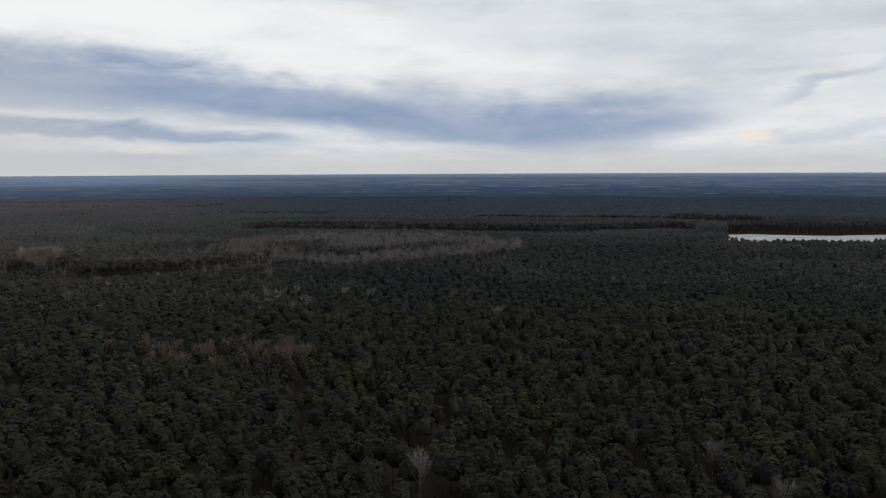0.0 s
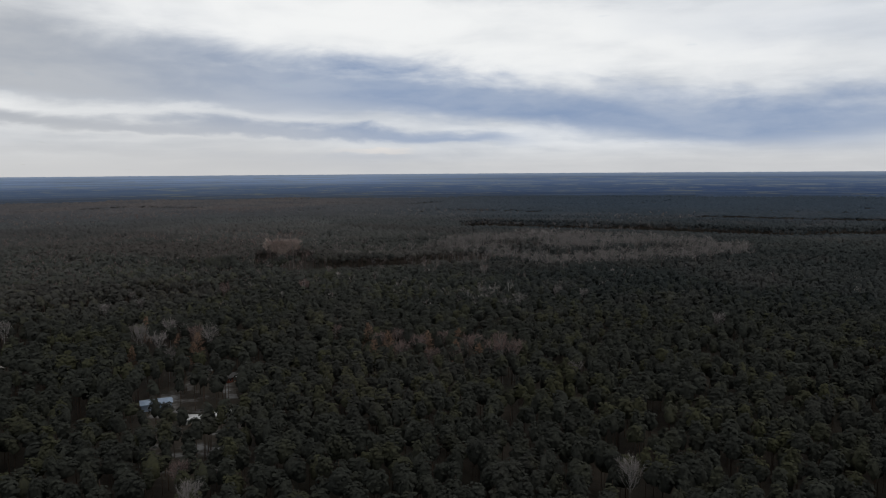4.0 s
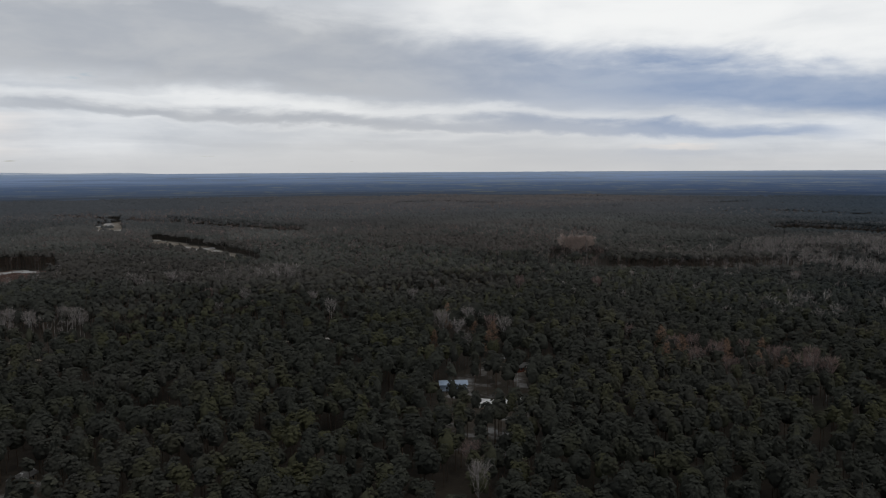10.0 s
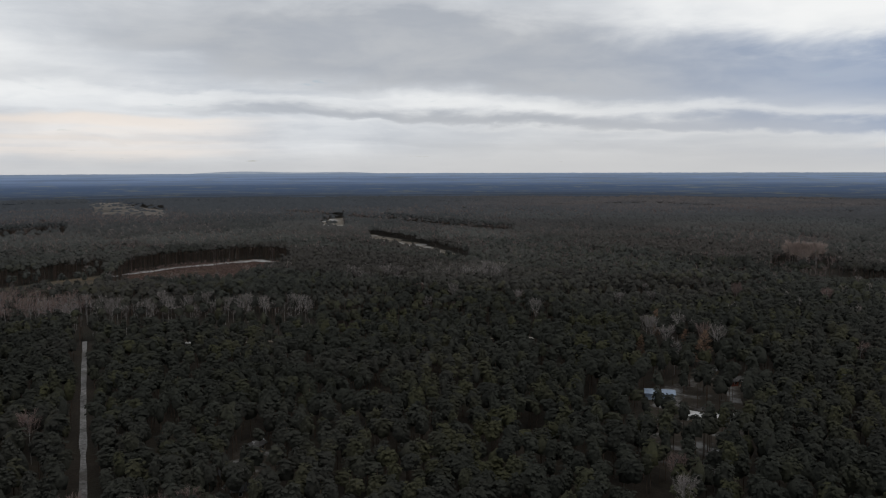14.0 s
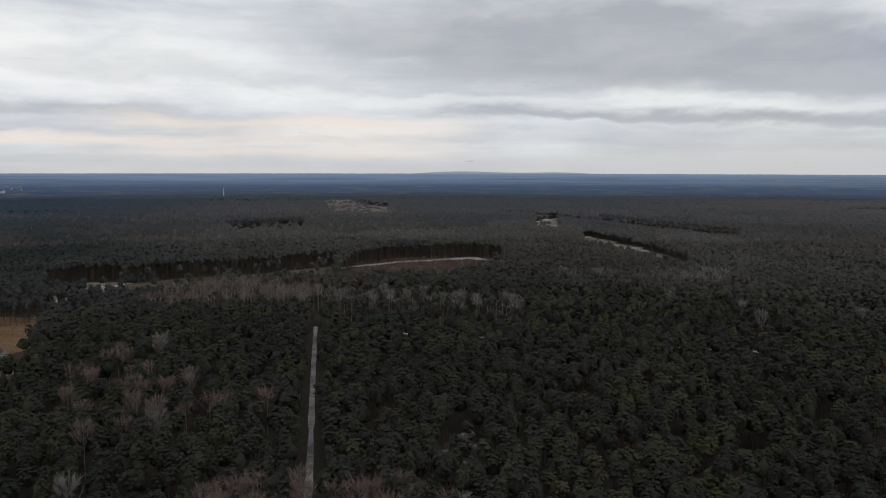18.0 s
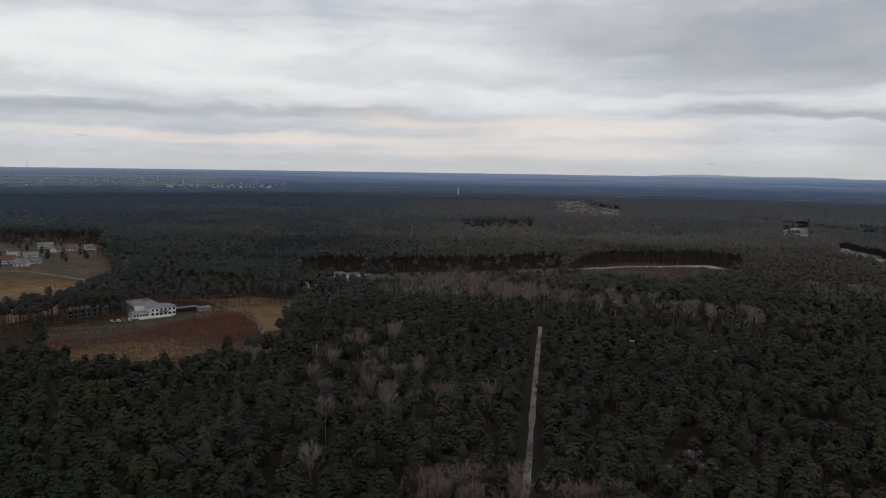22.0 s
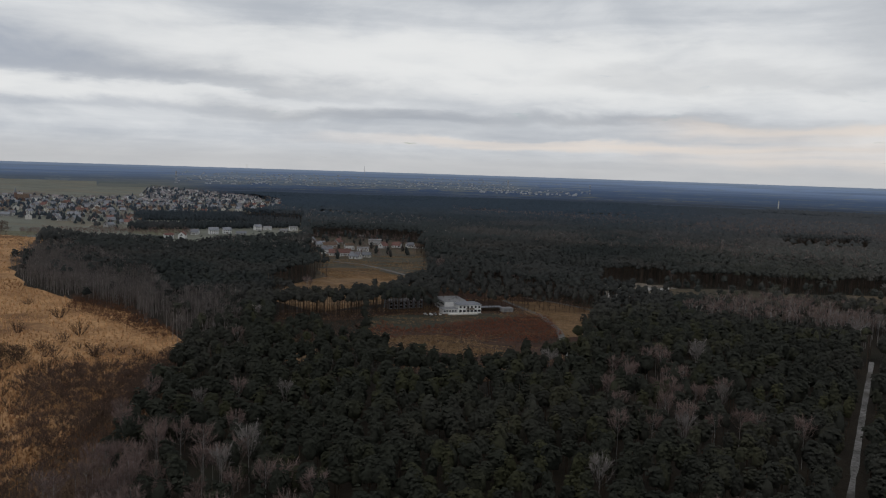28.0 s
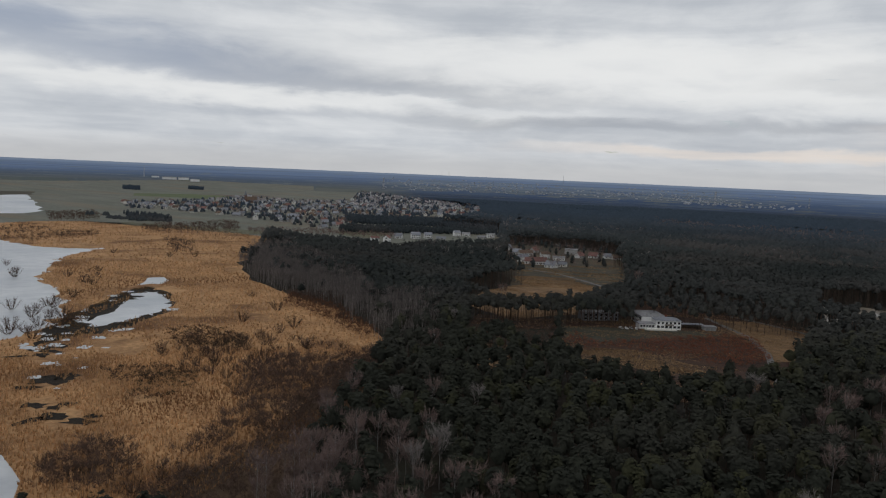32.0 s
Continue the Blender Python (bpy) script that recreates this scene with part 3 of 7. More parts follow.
TILE_RED = surface("red_roof_tiles", [(0.15, 0.078, 0.068), (0.24, 0.125, 0.108)], 0.8, 0.8, 0.3, per_object=0.25)
TILE_DARK = surface("dark_roof_sheet", [(0.15, 0.16, 0.185), (0.27, 0.28, 0.31)], 0.8, 0.5, 0.3, per_object=0.25)
TILE_BROWN = surface("brown_roof_tiles", [(0.11, 0.075, 0.055), (0.19, 0.13, 0.095)], 0.8, 0.8, 0.3, per_object=0.25)
FELT = surface("grey_roof_felt", [(0.20, 0.20, 0.21), (0.34, 0.34, 0.35)], 2.0, 0.85, 0.2)
BLUE_SHEET = surface("pale_blue_roof_sheet", [(0.22, 0.29, 0.40), (0.42, 0.49, 0.60)], 2.0, 0.5, 0.1)
BRICK_RED = surface("brick_red_paint", [(0.16, 0.05, 0.035), (0.26, 0.09, 0.06)], 1.0, 0.8, 0.2)
STEEL = surface("grey_steel", [(0.30, 0.31, 0.32), (0.45, 0.46, 0.47)], 1.0, 0.5, 0.05, metal=0.6)
WOOD = surface("weathered_wood", [(0.12, 0.095, 0.07), (0.24, 0.19, 0.14)], 0.8, 0.85, 0.3)
FRAME = surface("white_frame", [(0.70, 0.70, 0.69), (0.82, 0.82, 0.81)], 0.5, 0.5, 0.0)
PANE = surface("dark_window_glass", [(0.012, 0.014, 0.017), (0.03, 0.033, 0.038)], 1.0, 0.06, 0.0, gloss=0.6)


# ---- mesh helpers ----
def raw_mesh(name, verts, faces, mat, smooth=False, normals=None):
    """A mesh from arrays of corners and of triangles."""
    me = bpy.data.meshes.new(name)
    verts, faces = np.asarray(verts, dtype=np.float32), np.asarray(faces, dtype=np.int32)
    me.vertices.add(len(verts))
    me.vertices.foreach_set("co", verts.ravel())
    k = faces.shape[1]
    me.loops.add(faces.size)
    me.loops.foreach_set("vertex_index", faces.ravel())
    me.polygons.add(len(faces))
    me.polygons.foreach_set("loop_start", np.arange(0, faces.size, k, dtype=np.int32))
    me.polygons.foreach_set("loop_total", np.full(len(faces), k, dtype=np.int32))
    if smooth:
        me.polygons.foreach_set("use_smooth", np.ones(len(faces), dtype=bool))
    me.materials.append(mat)
    me.update(calc_edges=True)
    if normals is not None:
        me.normals_split_custom_set_from_vertices(np.asarray(normals, dtype=np.float32).tolist())
    return me


def part(name, bm, mat, parent=None, label=""):
    """Links a bmesh as one mesh object, under a thing or a part."""
    me = bpy.data.meshes.new(name)
    bm.to_mesh(me)
    bm.free()
    me.materials.append(mat)
    ob = new(name, me)
    ob.parent = parent
    return tagged(ob, label)


def box(bm, x0, x1, y0, y1, z0, z1, bevel=0.0):
    made = bmesh.ops.create_cube(bm, size=1.0, matrix=Matrix.LocRotScale(((x0 + x1) / 2, (y0 + y1) / 2, (z0 + z1) / 2), None, (x1 - x0, y1 - y0, z1 - z0)))
    if bevel:
        edges = list({e for v in made["verts"] for e in v.link_edges})
        bmesh.ops.bevel(bm, geom=edges, offset=bevel, segments=1, affect="EDGES")
    return bm


def inside(outline, x, y):
    """Which of the points lie in the outline."""
    hit = np.zeros(np.shape(x), dtype=bool)
    x0, y0 = outline[-1]
    for x1, y1 in outline:
        if y0 != y1:
            hit ^= ((y1 > y) != (y0 > y)) & (x < (x0 - x1) * (y - y1) / (y0 - y1) + x1)
        x0, y0 = x1, y1
    return hit


def facing_turn(x, y):
    return math.atan2(-x, y)


def near_line(line, x, y, width):
    hit = np.zeros(np.shape(x), dtype=bool)
    for (x0, y0), (x1, y1) in zip(line, line[1:]):
        dx, dy = x1 - x0, y1 - y0
        k = np.clip(((x - x0) * dx + (y - y0) * dy) / (dx * dx + dy * dy), 0, 1)
        hit |= np.hypot(x - x0 - k * dx, y - y0 - k * dy) < width
    return hit


FLAT_TO, RIM, RIM_ANGLE = 2500.0, 4900.0, 0.30
FLAT_ANGLE = math.degrees(math.atan2(HOVER, FLAT_TO))


def level(x, y):
    """Height of the land: flat round about, and bent up far out to fit the horizon seen from the drone."""
    r = np.hypot(x, y)
    down = FLAT_ANGLE + (np.clip(r, FLAT_TO, None) - FLAT_TO) / (RIM - FLAT_TO) * (RIM_ANGLE - FLAT_ANGLE)
    return np.where(r > FLAT_TO, HOVER - r * np.tan(np.radians(down)), 0.0)


def ragged(outline, step, amount, seed):
    """The outline with small bays and spits."""
    rng = np.random.default_rng(seed)
    out = []
    for (x0, y0), (x1, y1) in zip(outline, outline[1:] + outline[:1]):
        n = max(1, int(math.hypot(x1 - x0, y1 - y0) / step))
        for i in range(n):
            k = i / n
            a = amount * (0 if i == 0 else 1)
            out.append((x0 + (x1 - x0) * k + rng.normal() * a, y0 + (y1 - y0) * k + rng.normal() * a))
    return out


def patch(name, outline, z, mat, label, category, step=25.0, amount=4.0, seed=1):
    """A sheet of land cover, laid on the ground."""
    pts = ragged(outline, step, amount, seed)
    bm = bmesh.new()
    vs = [bm.verts.new((x, y, z + float(level(x, y)))) for x, y in pts]
    face = bm.faces.new(vs)
    if face.normal.z < 0:
        face.normal_flip()
    bmesh.ops.triangulate(bm, faces=[face])
    bmesh.ops.recalc_face_normals(bm, faces=bm.faces)
    return tagged(part(name, bm, mat), label, category, kind="structure")


def ribbon(name, line, width, z, mat, label, category, seed=1):
    """A road along a line."""
    rng = np.random.default_rng(seed)
    pts = []
    for (x0, y0), (x1, y1) in zip(line, line[1:]):
        n = max(1, int(math.hypot(x1 - x0, y1 - y0) / 8))
        pts += [(x0 + (x1 - x0) * i / n, y0 + (y1 - y0) * i / n) for i in range(n)]
    pts.append(line[-1])
    bm = bmesh.new()
    rows = []
    for i, (x, y) in enumerate(pts):
        a, b = pts[max(0, i - 1)], pts[min(len(pts) - 1, i + 1)]
        d = Vector((b[0] - a[0], b[1] - a[1])).normalized()
        w = width / 2 * (1 + 0.12 * rng.normal())
        rows.append([bm.verts.new((x - d.y * w * s, y + d.x * w * s, z + h)) for s, h in ((-1, 0), (0, 0.06), (1, 0))])
    for r0, r1 in zip(rows, rows[1:]):
        for i in (0, 1):
            bm.faces.new((r0[i], r0[i + 1], r1[i + 1], r1[i]))
    bmesh.ops.recalc_face_normals(bm, faces=bm.faces)
    return tagged(part(name, bm, mat), label, category, kind="structure")


# ---- the land ----
def make_ground():
    radii = np.r_[0, 60, 120, np.arange(200, 1000, 100), np.arange(1000, 2500, 250), np.arange(2500, 4901, 60)]
    n = 360
    a = np.arange(n) / n * 2 * np.pi
    rr, aa = np.meshgrid(radii[1:], a, indexing="ij")
    x, y = rr * np.sin(aa), rr * np.cos(aa)
    z = level(x, y) - np.interp(rr, (2450, 2600), (0, 5))
    verts = np.r_[[[0, 0, 0]], np.c_[x.ravel(), y.ravel(), z.ravel()]]
    idx = 1 + np.arange(len(radii) - 1)[:, None] * n + np.arange(n)[None]
    i0, i1 = idx[:-1], idx[1:]
    quads = np.stack([i0, i1, np.roll(i1, -1, 1), np.roll(i0, -1, 1)], -1).reshape(-1, 4)
    tris = np.r_[quads[:, [0, 2, 1]], quads[:, [0, 3, 2]], np.c_[np.zeros(n, int), np.roll(idx[0], -1), idx[0]]]
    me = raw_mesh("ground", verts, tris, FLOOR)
    tagged(new("ground", me), "brown forest floor, bent up far out to meet the horizon", "ground", kind="structure")


make_ground()
OPEN = [REEDS, LAKE, LAKE_FAR, ICE_NEAR, OPEN_LAND, HAMLET, CLEARING, STRIP, FIELD_F, SNOW_O, FAR_K, SNOW_G, STRIP_S, SNOW_J, SNOW_START,
        STRIP_F, STAND, LINK, STAND_GAP, BRUSH, HOLLOW]
SPARSE = [SNOW_O, STRIP_F, SNOW_G, FAR_K, STRIP_S]
THIN = [LARCHES, MIXED_B, PINK_NEAR, PINK_FRONT, PINK_FRONT_B, FRONT_BIRCHES]
LEAFLESS = [ALDERS, ALDERS_B, PALE_STAND, PINK_STAND, BIRCH_ROW]
patch("reed_bed", REEDS, 0.06, REED_GROUND, "tan dry reed bed beside the frozen lake", "reed bed", seed=2)
patch("lake", LAKE, 0.10, ICE, "frozen lake covered with pale grey ice", "lake", 7, 3.2, 3)
patch("lake", LAKE_FAR, 0.08, ICE, "distant frozen lake with pale ice", "lake", 30, 4.0, 4)
patch("lake", ICE_NEAR, 0.10, ICE, "frozen shore water with pale ice", "lake", 12, 1.5, 5)
patch("lagoon", LAGOON, 0.12, ICE, "ice-covered inlet among dry reeds", "pond", 4, 2.2, 6)
patch("pond", POND, 0.12, ICE, "small iced pond among dry reeds", "pond", 9, 1.5, 7)
patch("flooded_marsh", MARSH, 0.09, DARK_WATER, "dark flooded ground between reeds and ice", "water", 7, 2.5, 39)
pool_state = np.random.default_rng(44)
for k, line in enumerate((DARK_WATER_A, DARK_WATER_B, DARK_WATER_C, DARK_WATER_D)):
    cx, cy = np.mean(line, axis=0)
    for i in range(7):
        px, py = cx + (line[i % len(line)][0] - cx) * pool_state.uniform(0.0, 1.1), cy + (line[i % len(line)][1] - cy) * pool_state.uniform(0.0, 1.1)
        long_, thin, turn = pool_state.uniform(3, 8), pool_state.uniform(2.5, 6.5), facing_turn(px, py) + pool_state.normal() * 0.4
        ring = []
        for a in np.arange(14) / 14 * 2 * math.pi:
            u, v = math.cos(a) * long_ * pool_state.uniform(0.45, 1.3), math.sin(a) * thin * pool_state.uniform(0.45, 1.4)
            ring.append((px + u * math.cos(turn) - v * math.sin(turn), py + u * math.sin(turn) + v * math.cos(turn)))
        patch("open_water", ring, 0.14 + 0.004 * i, DARK_WATER, "dark open water between reeds", "water", 99, 0.0, 8 + k)
floe_x, floe_y = np.array(MARSH + DARK_WATER_A + DARK_WATER_B).T
for i in range(46):
    j, k = pool_state.integers(len(floe_x)), pool_state.integers(len(floe_x))
    w = pool_state.uniform(0, 0.45)
    px, py = floe_x[j] * (1 - w) + floe_x[k] * w, floe_y[j] * (1 - w) + floe_y[k] * w
    size = pool_state.uniform(1.2, 4.5)
    ring = [(px + math.cos(a) * size * pool_state.uniform(0.5, 1.4), py + math.sin(a) * size * pool_state.uniform(0.5, 1.4)) for a in np.arange(11) / 11 * 2 * math.pi]
    patch("ice_patch", ring, 0.17 + 0.004 * (i % 9), ICE, "ragged patch of thin ice on flooded ground", "ice", 99, 0.0, 50 + i)
patch("meadow", OPEN_LAND, 0.04, MEADOW, "dull green winter meadow round the village", "meadow", 60, 12.0, 12)
patch("hamlet_ground", HAMLET, 0.07, ROUGH_PASTURE, "dry grass between the hamlet's houses", "ground", 30, 0.8, 13)
patch("clearing", CLEARING, 0.15, HEATH, "russet heath clearing with pale grass", "clearing", 12, 3.0, 14)
patch("pasture", VALE, 0.012, ROUGH_PASTURE, "rough pasture round the hamlet", "field", 30, 3.0, 38)
patch("dry_field", LINK, 0.03, ROUGH_PASTURE, "dry grass along the hamlet road", "field", 30, 0.8, 33)
patch("brush", BRUSH, 0.075, BRUSH_GROUND, "brown leafless brush between reeds and pines", "brush", 12, 2.5, 41)
patch("lawn", LAWN, 0.20, LAWN_GRASS, "dull green lawn before the villa", "lawn", 10, 1.5, 43)
patch("dry_field", STAND_GAP, 0.13, DRY_GRASS, "small dry glade under slim pines", "field", 12, 1.2, 42)
patch("dry_field", STRIP, 0.11, DRY_GRASS, "pale dry grass field behind the pines", "field", 14, 1.2, 15)
patch("dry_field", FIELD_F, 0.06, HEATH, "russet cutting with strips of old snow", "field", 20, 3.0, 16)
patch("snow_field", SNOW_F, 0.14, STREAKY_SNOW, "strip of old snow along the felled forest", "snow", 5, 2.6, 34)
patch("dry_field", RIGHT_GRASS, 0.24, DRY_GRASS, "pale dry grass beside the access road", "field", 9, 2.0, 35)
patch("far_shore", FAR_SHORE, 0.09, ROUGH_PASTURE, "tan reeds beyond the far lake", "reed bed", 40, 4.0, 36)
ribbon("dyke", DYKE, 14.0, 0.4, MEADOW, "pale grassy dyke beside the far lake", "dyke", 6)
patch("snow_field", SNOW_O, 0.05, PATCHY_SNOW, "patchy old snow on a forest glade", "snow", 10, 3.0, 17)
patch("far_field", FAR_K, 0.3, FAR_FIELD, "brown field far off in the forest", "field", 60, 8.0, 18)
patch("snow_field", SNOW_G, 0.1, PATCHY_SNOW, "patch of old snow in the far forest", "snow", 20, 4.0, 19)
patch("snow_field", STRIP_S, 0.1, STREAKY_SNOW, "thin strip of snow in the far forest", "snow", 20, 3.0, 20)
patch("snow_field", SNOW_J, 0.1, PATCHY_SNOW, "forest ride with patches of old snow", "snow", 20, 5.0, 21)
patch("snow_field", SNOW_START, 0.1, SNOW, "white iced clearing beyond the pines", "snow", 25, 4.0, 22)
patch("camp_ground", CAMP, 0.05, CAMP_GROUND, "snowy ground of a holiday camp in the forest", "ground", 8, 2.0, 23)
patch("yard", YARD, 0.05, CAMP_GROUND, "bare yard round the cabins", "ground", 8, 2.0, 24)
ribbon("forest_track", ROAD, 2.4, 0.08, TRACK, "straight wet forest track with old snow", "track")
ribbon("forest_ride", RIDE_A, 4.6, 0.06, PATCHY_SNOW, "snowy ride between the pines", "ride", 5)
patch("dry_field", STRIP_F, 0.10, ROUGH_PASTURE, "russet strip of felled forest", "field", 20, 3.0, 31)
patch("dry_field", STAND, 0.19, HEATH, "dry grass under the pine stand", "field", 20, 1.0, 32)
ribbon("access_road", ROAD_B, 4.0, 0.30, ASPHALT, "pale access road across the clearing", "road", 2)
ribbon("access_road", ROAD_C, 4.0, 0.34, ASPHALT, "pale access road beside the villa", "road", 3)
ribbon("hamlet_road", HAMLET_ROAD, 5.0, 0.2, ASPHALT, "grey road leading to the hamlet", "road", 4)


# ---- trees ----
def stack(proto_v, proto_f, at, size, turn, tall):
    """One mesh of many copies of a small shape: corners and triangles."""
    n, m = len(at), len(proto_v)
    c, s = np.cos(turn)[:, None], np.sin(turn)[:, None]
    x, y, z = proto_v[:, 0][None] * size[:, None], proto_v[:, 1][None] * size[:, None], proto_v[:, 2][None] * tall[:, None]
    v = np.stack([x * c - y * s + at[:, 0:1], x * s + y * c + at[:, 1:2], z + at[:, 2:3]], -1).reshape(-1, 3)
    f = (proto_f[None] + (np.arange(n) * m)[:, None, None]).reshape(-1, proto_f.shape[1])
    return v, f


def join(parts):
    vs, fs, k = [], [], 0
    for v, f in parts:
        vs.append(v)
        fs.append(f + k)
        k += len(v)
    return np.concatenate(vs), np.concatenate(fs)


def stick(a, b, r0, r1, sides=3):
    """A tapered stick from a to b."""
    a, b = np.array(a, float), np.array(b, float)
    d = (b - a) / (np.linalg.norm(b - a) + 1e-9)
    u = np.cross(d, (0, 0, 1) if abs(d[2]) < 0.9 else (1, 0, 0))
    u /= np.linalg.norm(u)
    w = np.cross(d, u)
    k = np.arange(sides) / sides * 2 * np.pi
    ring = np.cos(k)[:, None] * u + np.sin(k)[:, None] * w
    v = np.r_[a + ring * r0, b + ring * r1]
    i = np.arange(sides)
    j = (i + 1) % sides
    return v, np.r_[np.c_[i, j, j + sides], np.c_[i, j + sides, i + sides]]


def tuft(rng, centre, out, size, blades=4):
    """A bristling clump of needles: narrow blades spread like a star round an upturned middle."""
    out = out / np.linalg.norm(out)
    u = np.cross(out, rng.normal(size=3))
    u /= np.linalg.norm(u)
    w = np.cross(out, u)
    v, f = [], []
    turn = rng.uniform(0, 2)
    for i in range(blades):
        k = turn + i * 2 * np.pi / blades + rng.normal() * 0.25
        ray, side = np.cos(k) * u + np.sin(k) * w, -np.sin(k) * u + np.cos(k) * w
        reach, half = size * rng.uniform(0.8, 1.45), size * rng.uniform(0.30, 0.45)
        root = centre + out * size * 0.25 - ray * size * 0.25
        tip = centre + ray * reach + out * size * rng.uniform(-0.45, 0.35)
        v += [root - side * half, root + side * half, tip]
        f.append((3 * i, 3 * i + 1, 3 * i + 2))
    return np.array(v), np.array(f)


def pine_crown(seed, pads, sides, size, high=18.0, base=8.2, wide=2.9, tufts=0, knobs=11):
    """Uneven crown of a pine: limbs that bulge out from a dark core, thickly set with small rounded pads of needles and loose tufts. Gives corners, triangles and normals."""
    rng = np.random.default_rng(seed)
    long_ = (high - base) * 0.58
    heart, reach = np.array((0.0, 0.0, high - long_)), np.array((wide, wide, long_))
    limbs = rng.normal(size=(knobs, 3)) + np.array((0, 0, 0.35))
    limbs /= np.linalg.norm(limbs, axis=1)[:, None]
    lean, limb_size = rng.normal(size=2) * 0.5, rng.uniform(0.12, 0.46, knobs)
    vs, fs, ns, count = [], [], [], 0

    def at(way):
        close = np.exp(-((1 - limbs @ way) / 0.09))
        p = heart + way * reach * (0.66 + (close * limb_size).max())
        p[:2] += lean * (p[2] - base) / (high - base)
        return p

    def put(v, f, n):
        nonlocal count
        vs.append(v), fs.append(np.asarray(f) + count), ns.append(n)
        count += len(v)

    for i in range(pads):
        z, ph = 1 - 1.32 * (i + 0.5) / pads + rng.normal() * 0.04, i * 2.39996 + rng.normal() * 0.25
        z = min(1.0, z)
        way = np.array((math.sqrt(1 - z * z) * math.cos(ph), math.sqrt(1 - z * z) * math.sin(ph), z))
        mid = at(way) + rng.normal(size=3) * 0.22
        top = way * 0.7 + np.array((0, 0, 0.75)) + rng.normal(size=3) * 0.16
        top /= np.linalg.norm(top)
        u = np.cross(top, (0.3, 1.0, 0.1))
        u /= np.linalg.norm(u)
        w = np.cross(top, u)
        k = rng.uniform(0, 6.28) + (np.arange(sides) + rng.uniform(-0.25, 0.25, sides)) * 2 * math.pi / sides
        broad = size * rng.uniform(0.65, 1.35)
        ray = np.cos(k)[:, None] * u + np.sin(k)[:, None] * w
        rim = mid + ray * (broad * rng.uniform(0.55, 1.4, sides))[:, None] - top * (broad * rng.uniform(0.05, 0.5, sides))[:, None]
        v = np.r_[[mid + top * broad * rng.uniform(0.2, 0.45)], rim]
        n = np.r_[[top], ray * 0.40 + top * 0.55 + way * 0.40]
        put(v, [(0, 1 + j, 1 + (j + 1) % sides) for j in range(sides)], n)
    for i in range(tufts):
        way = rng.normal(size=3) + np.array((0, 0, 0.6))
        way /= np.linalg.norm(way)
        v, f = tuft(rng, at(way) * np.array((1.04, 1.04, 1.0)), way + rng.normal(size=3) * 0.3, size * 0.5 * rng.uniform(0.6, 1.2), 3)
        face = np.cross(v[f[:, 1]] - v[f[:, 0]], v[f[:, 2]] - v[f[:, 0]])
        put(v, np.where((face @ way < 0)[:, None], f[:, [0, 2, 1]], f), np.tile(way + np.array((0, 0, 0.4)), (len(v), 1)))
    v, f = lump(seed + 5000, high - 0.9, base + 0.6, wide * 0.84, ((0.66, 0.66), (0.25, 1.0), (0.0, 0.7)), 6)
    put(v, f, (v - heart + np.array((0, 0, 2.0))) * np.array((1, 1, 0.5)))
    n = np.concatenate(ns)
    return np.concatenate(vs), np.concatenate(fs), n / (np.linalg.norm(n, axis=1)[:, None] + 1e-9)


def lump(seed, high, base, wide, rings, sides=5):
    """A rough crown for trees far off."""
    rng = np.random.default_rng(seed)
    v = [(rng.normal() * 0.2, rng.normal() * 0.2, high)]
    f = []
    for i, (k, w) in enumerate(rings):
        for s in range(sides):
            a = (s + 0.5 * i) / sides * 2 * math.pi + rng.normal() * 0.15
            r = wide * w * rng.uniform(0.7, 1.25)
            v.append((math.cos(a) * r, math.sin(a) * r, base + (high - base) * k + rng.normal() * 0.45))
    for s in range(sides):
        f.append((0, 1 + s, 1 + (s + 1) % sides))
    for i in range(len(rings) - 1):
        for s in range(sides):
            a, b = 1 + i * sides + s, 1 + i * sides + (s + 1) % sides
            c, d = a + sides, b + sides
            f += [(a, c, b), (b, c, d)]
    return np.array(v), np.array(f)


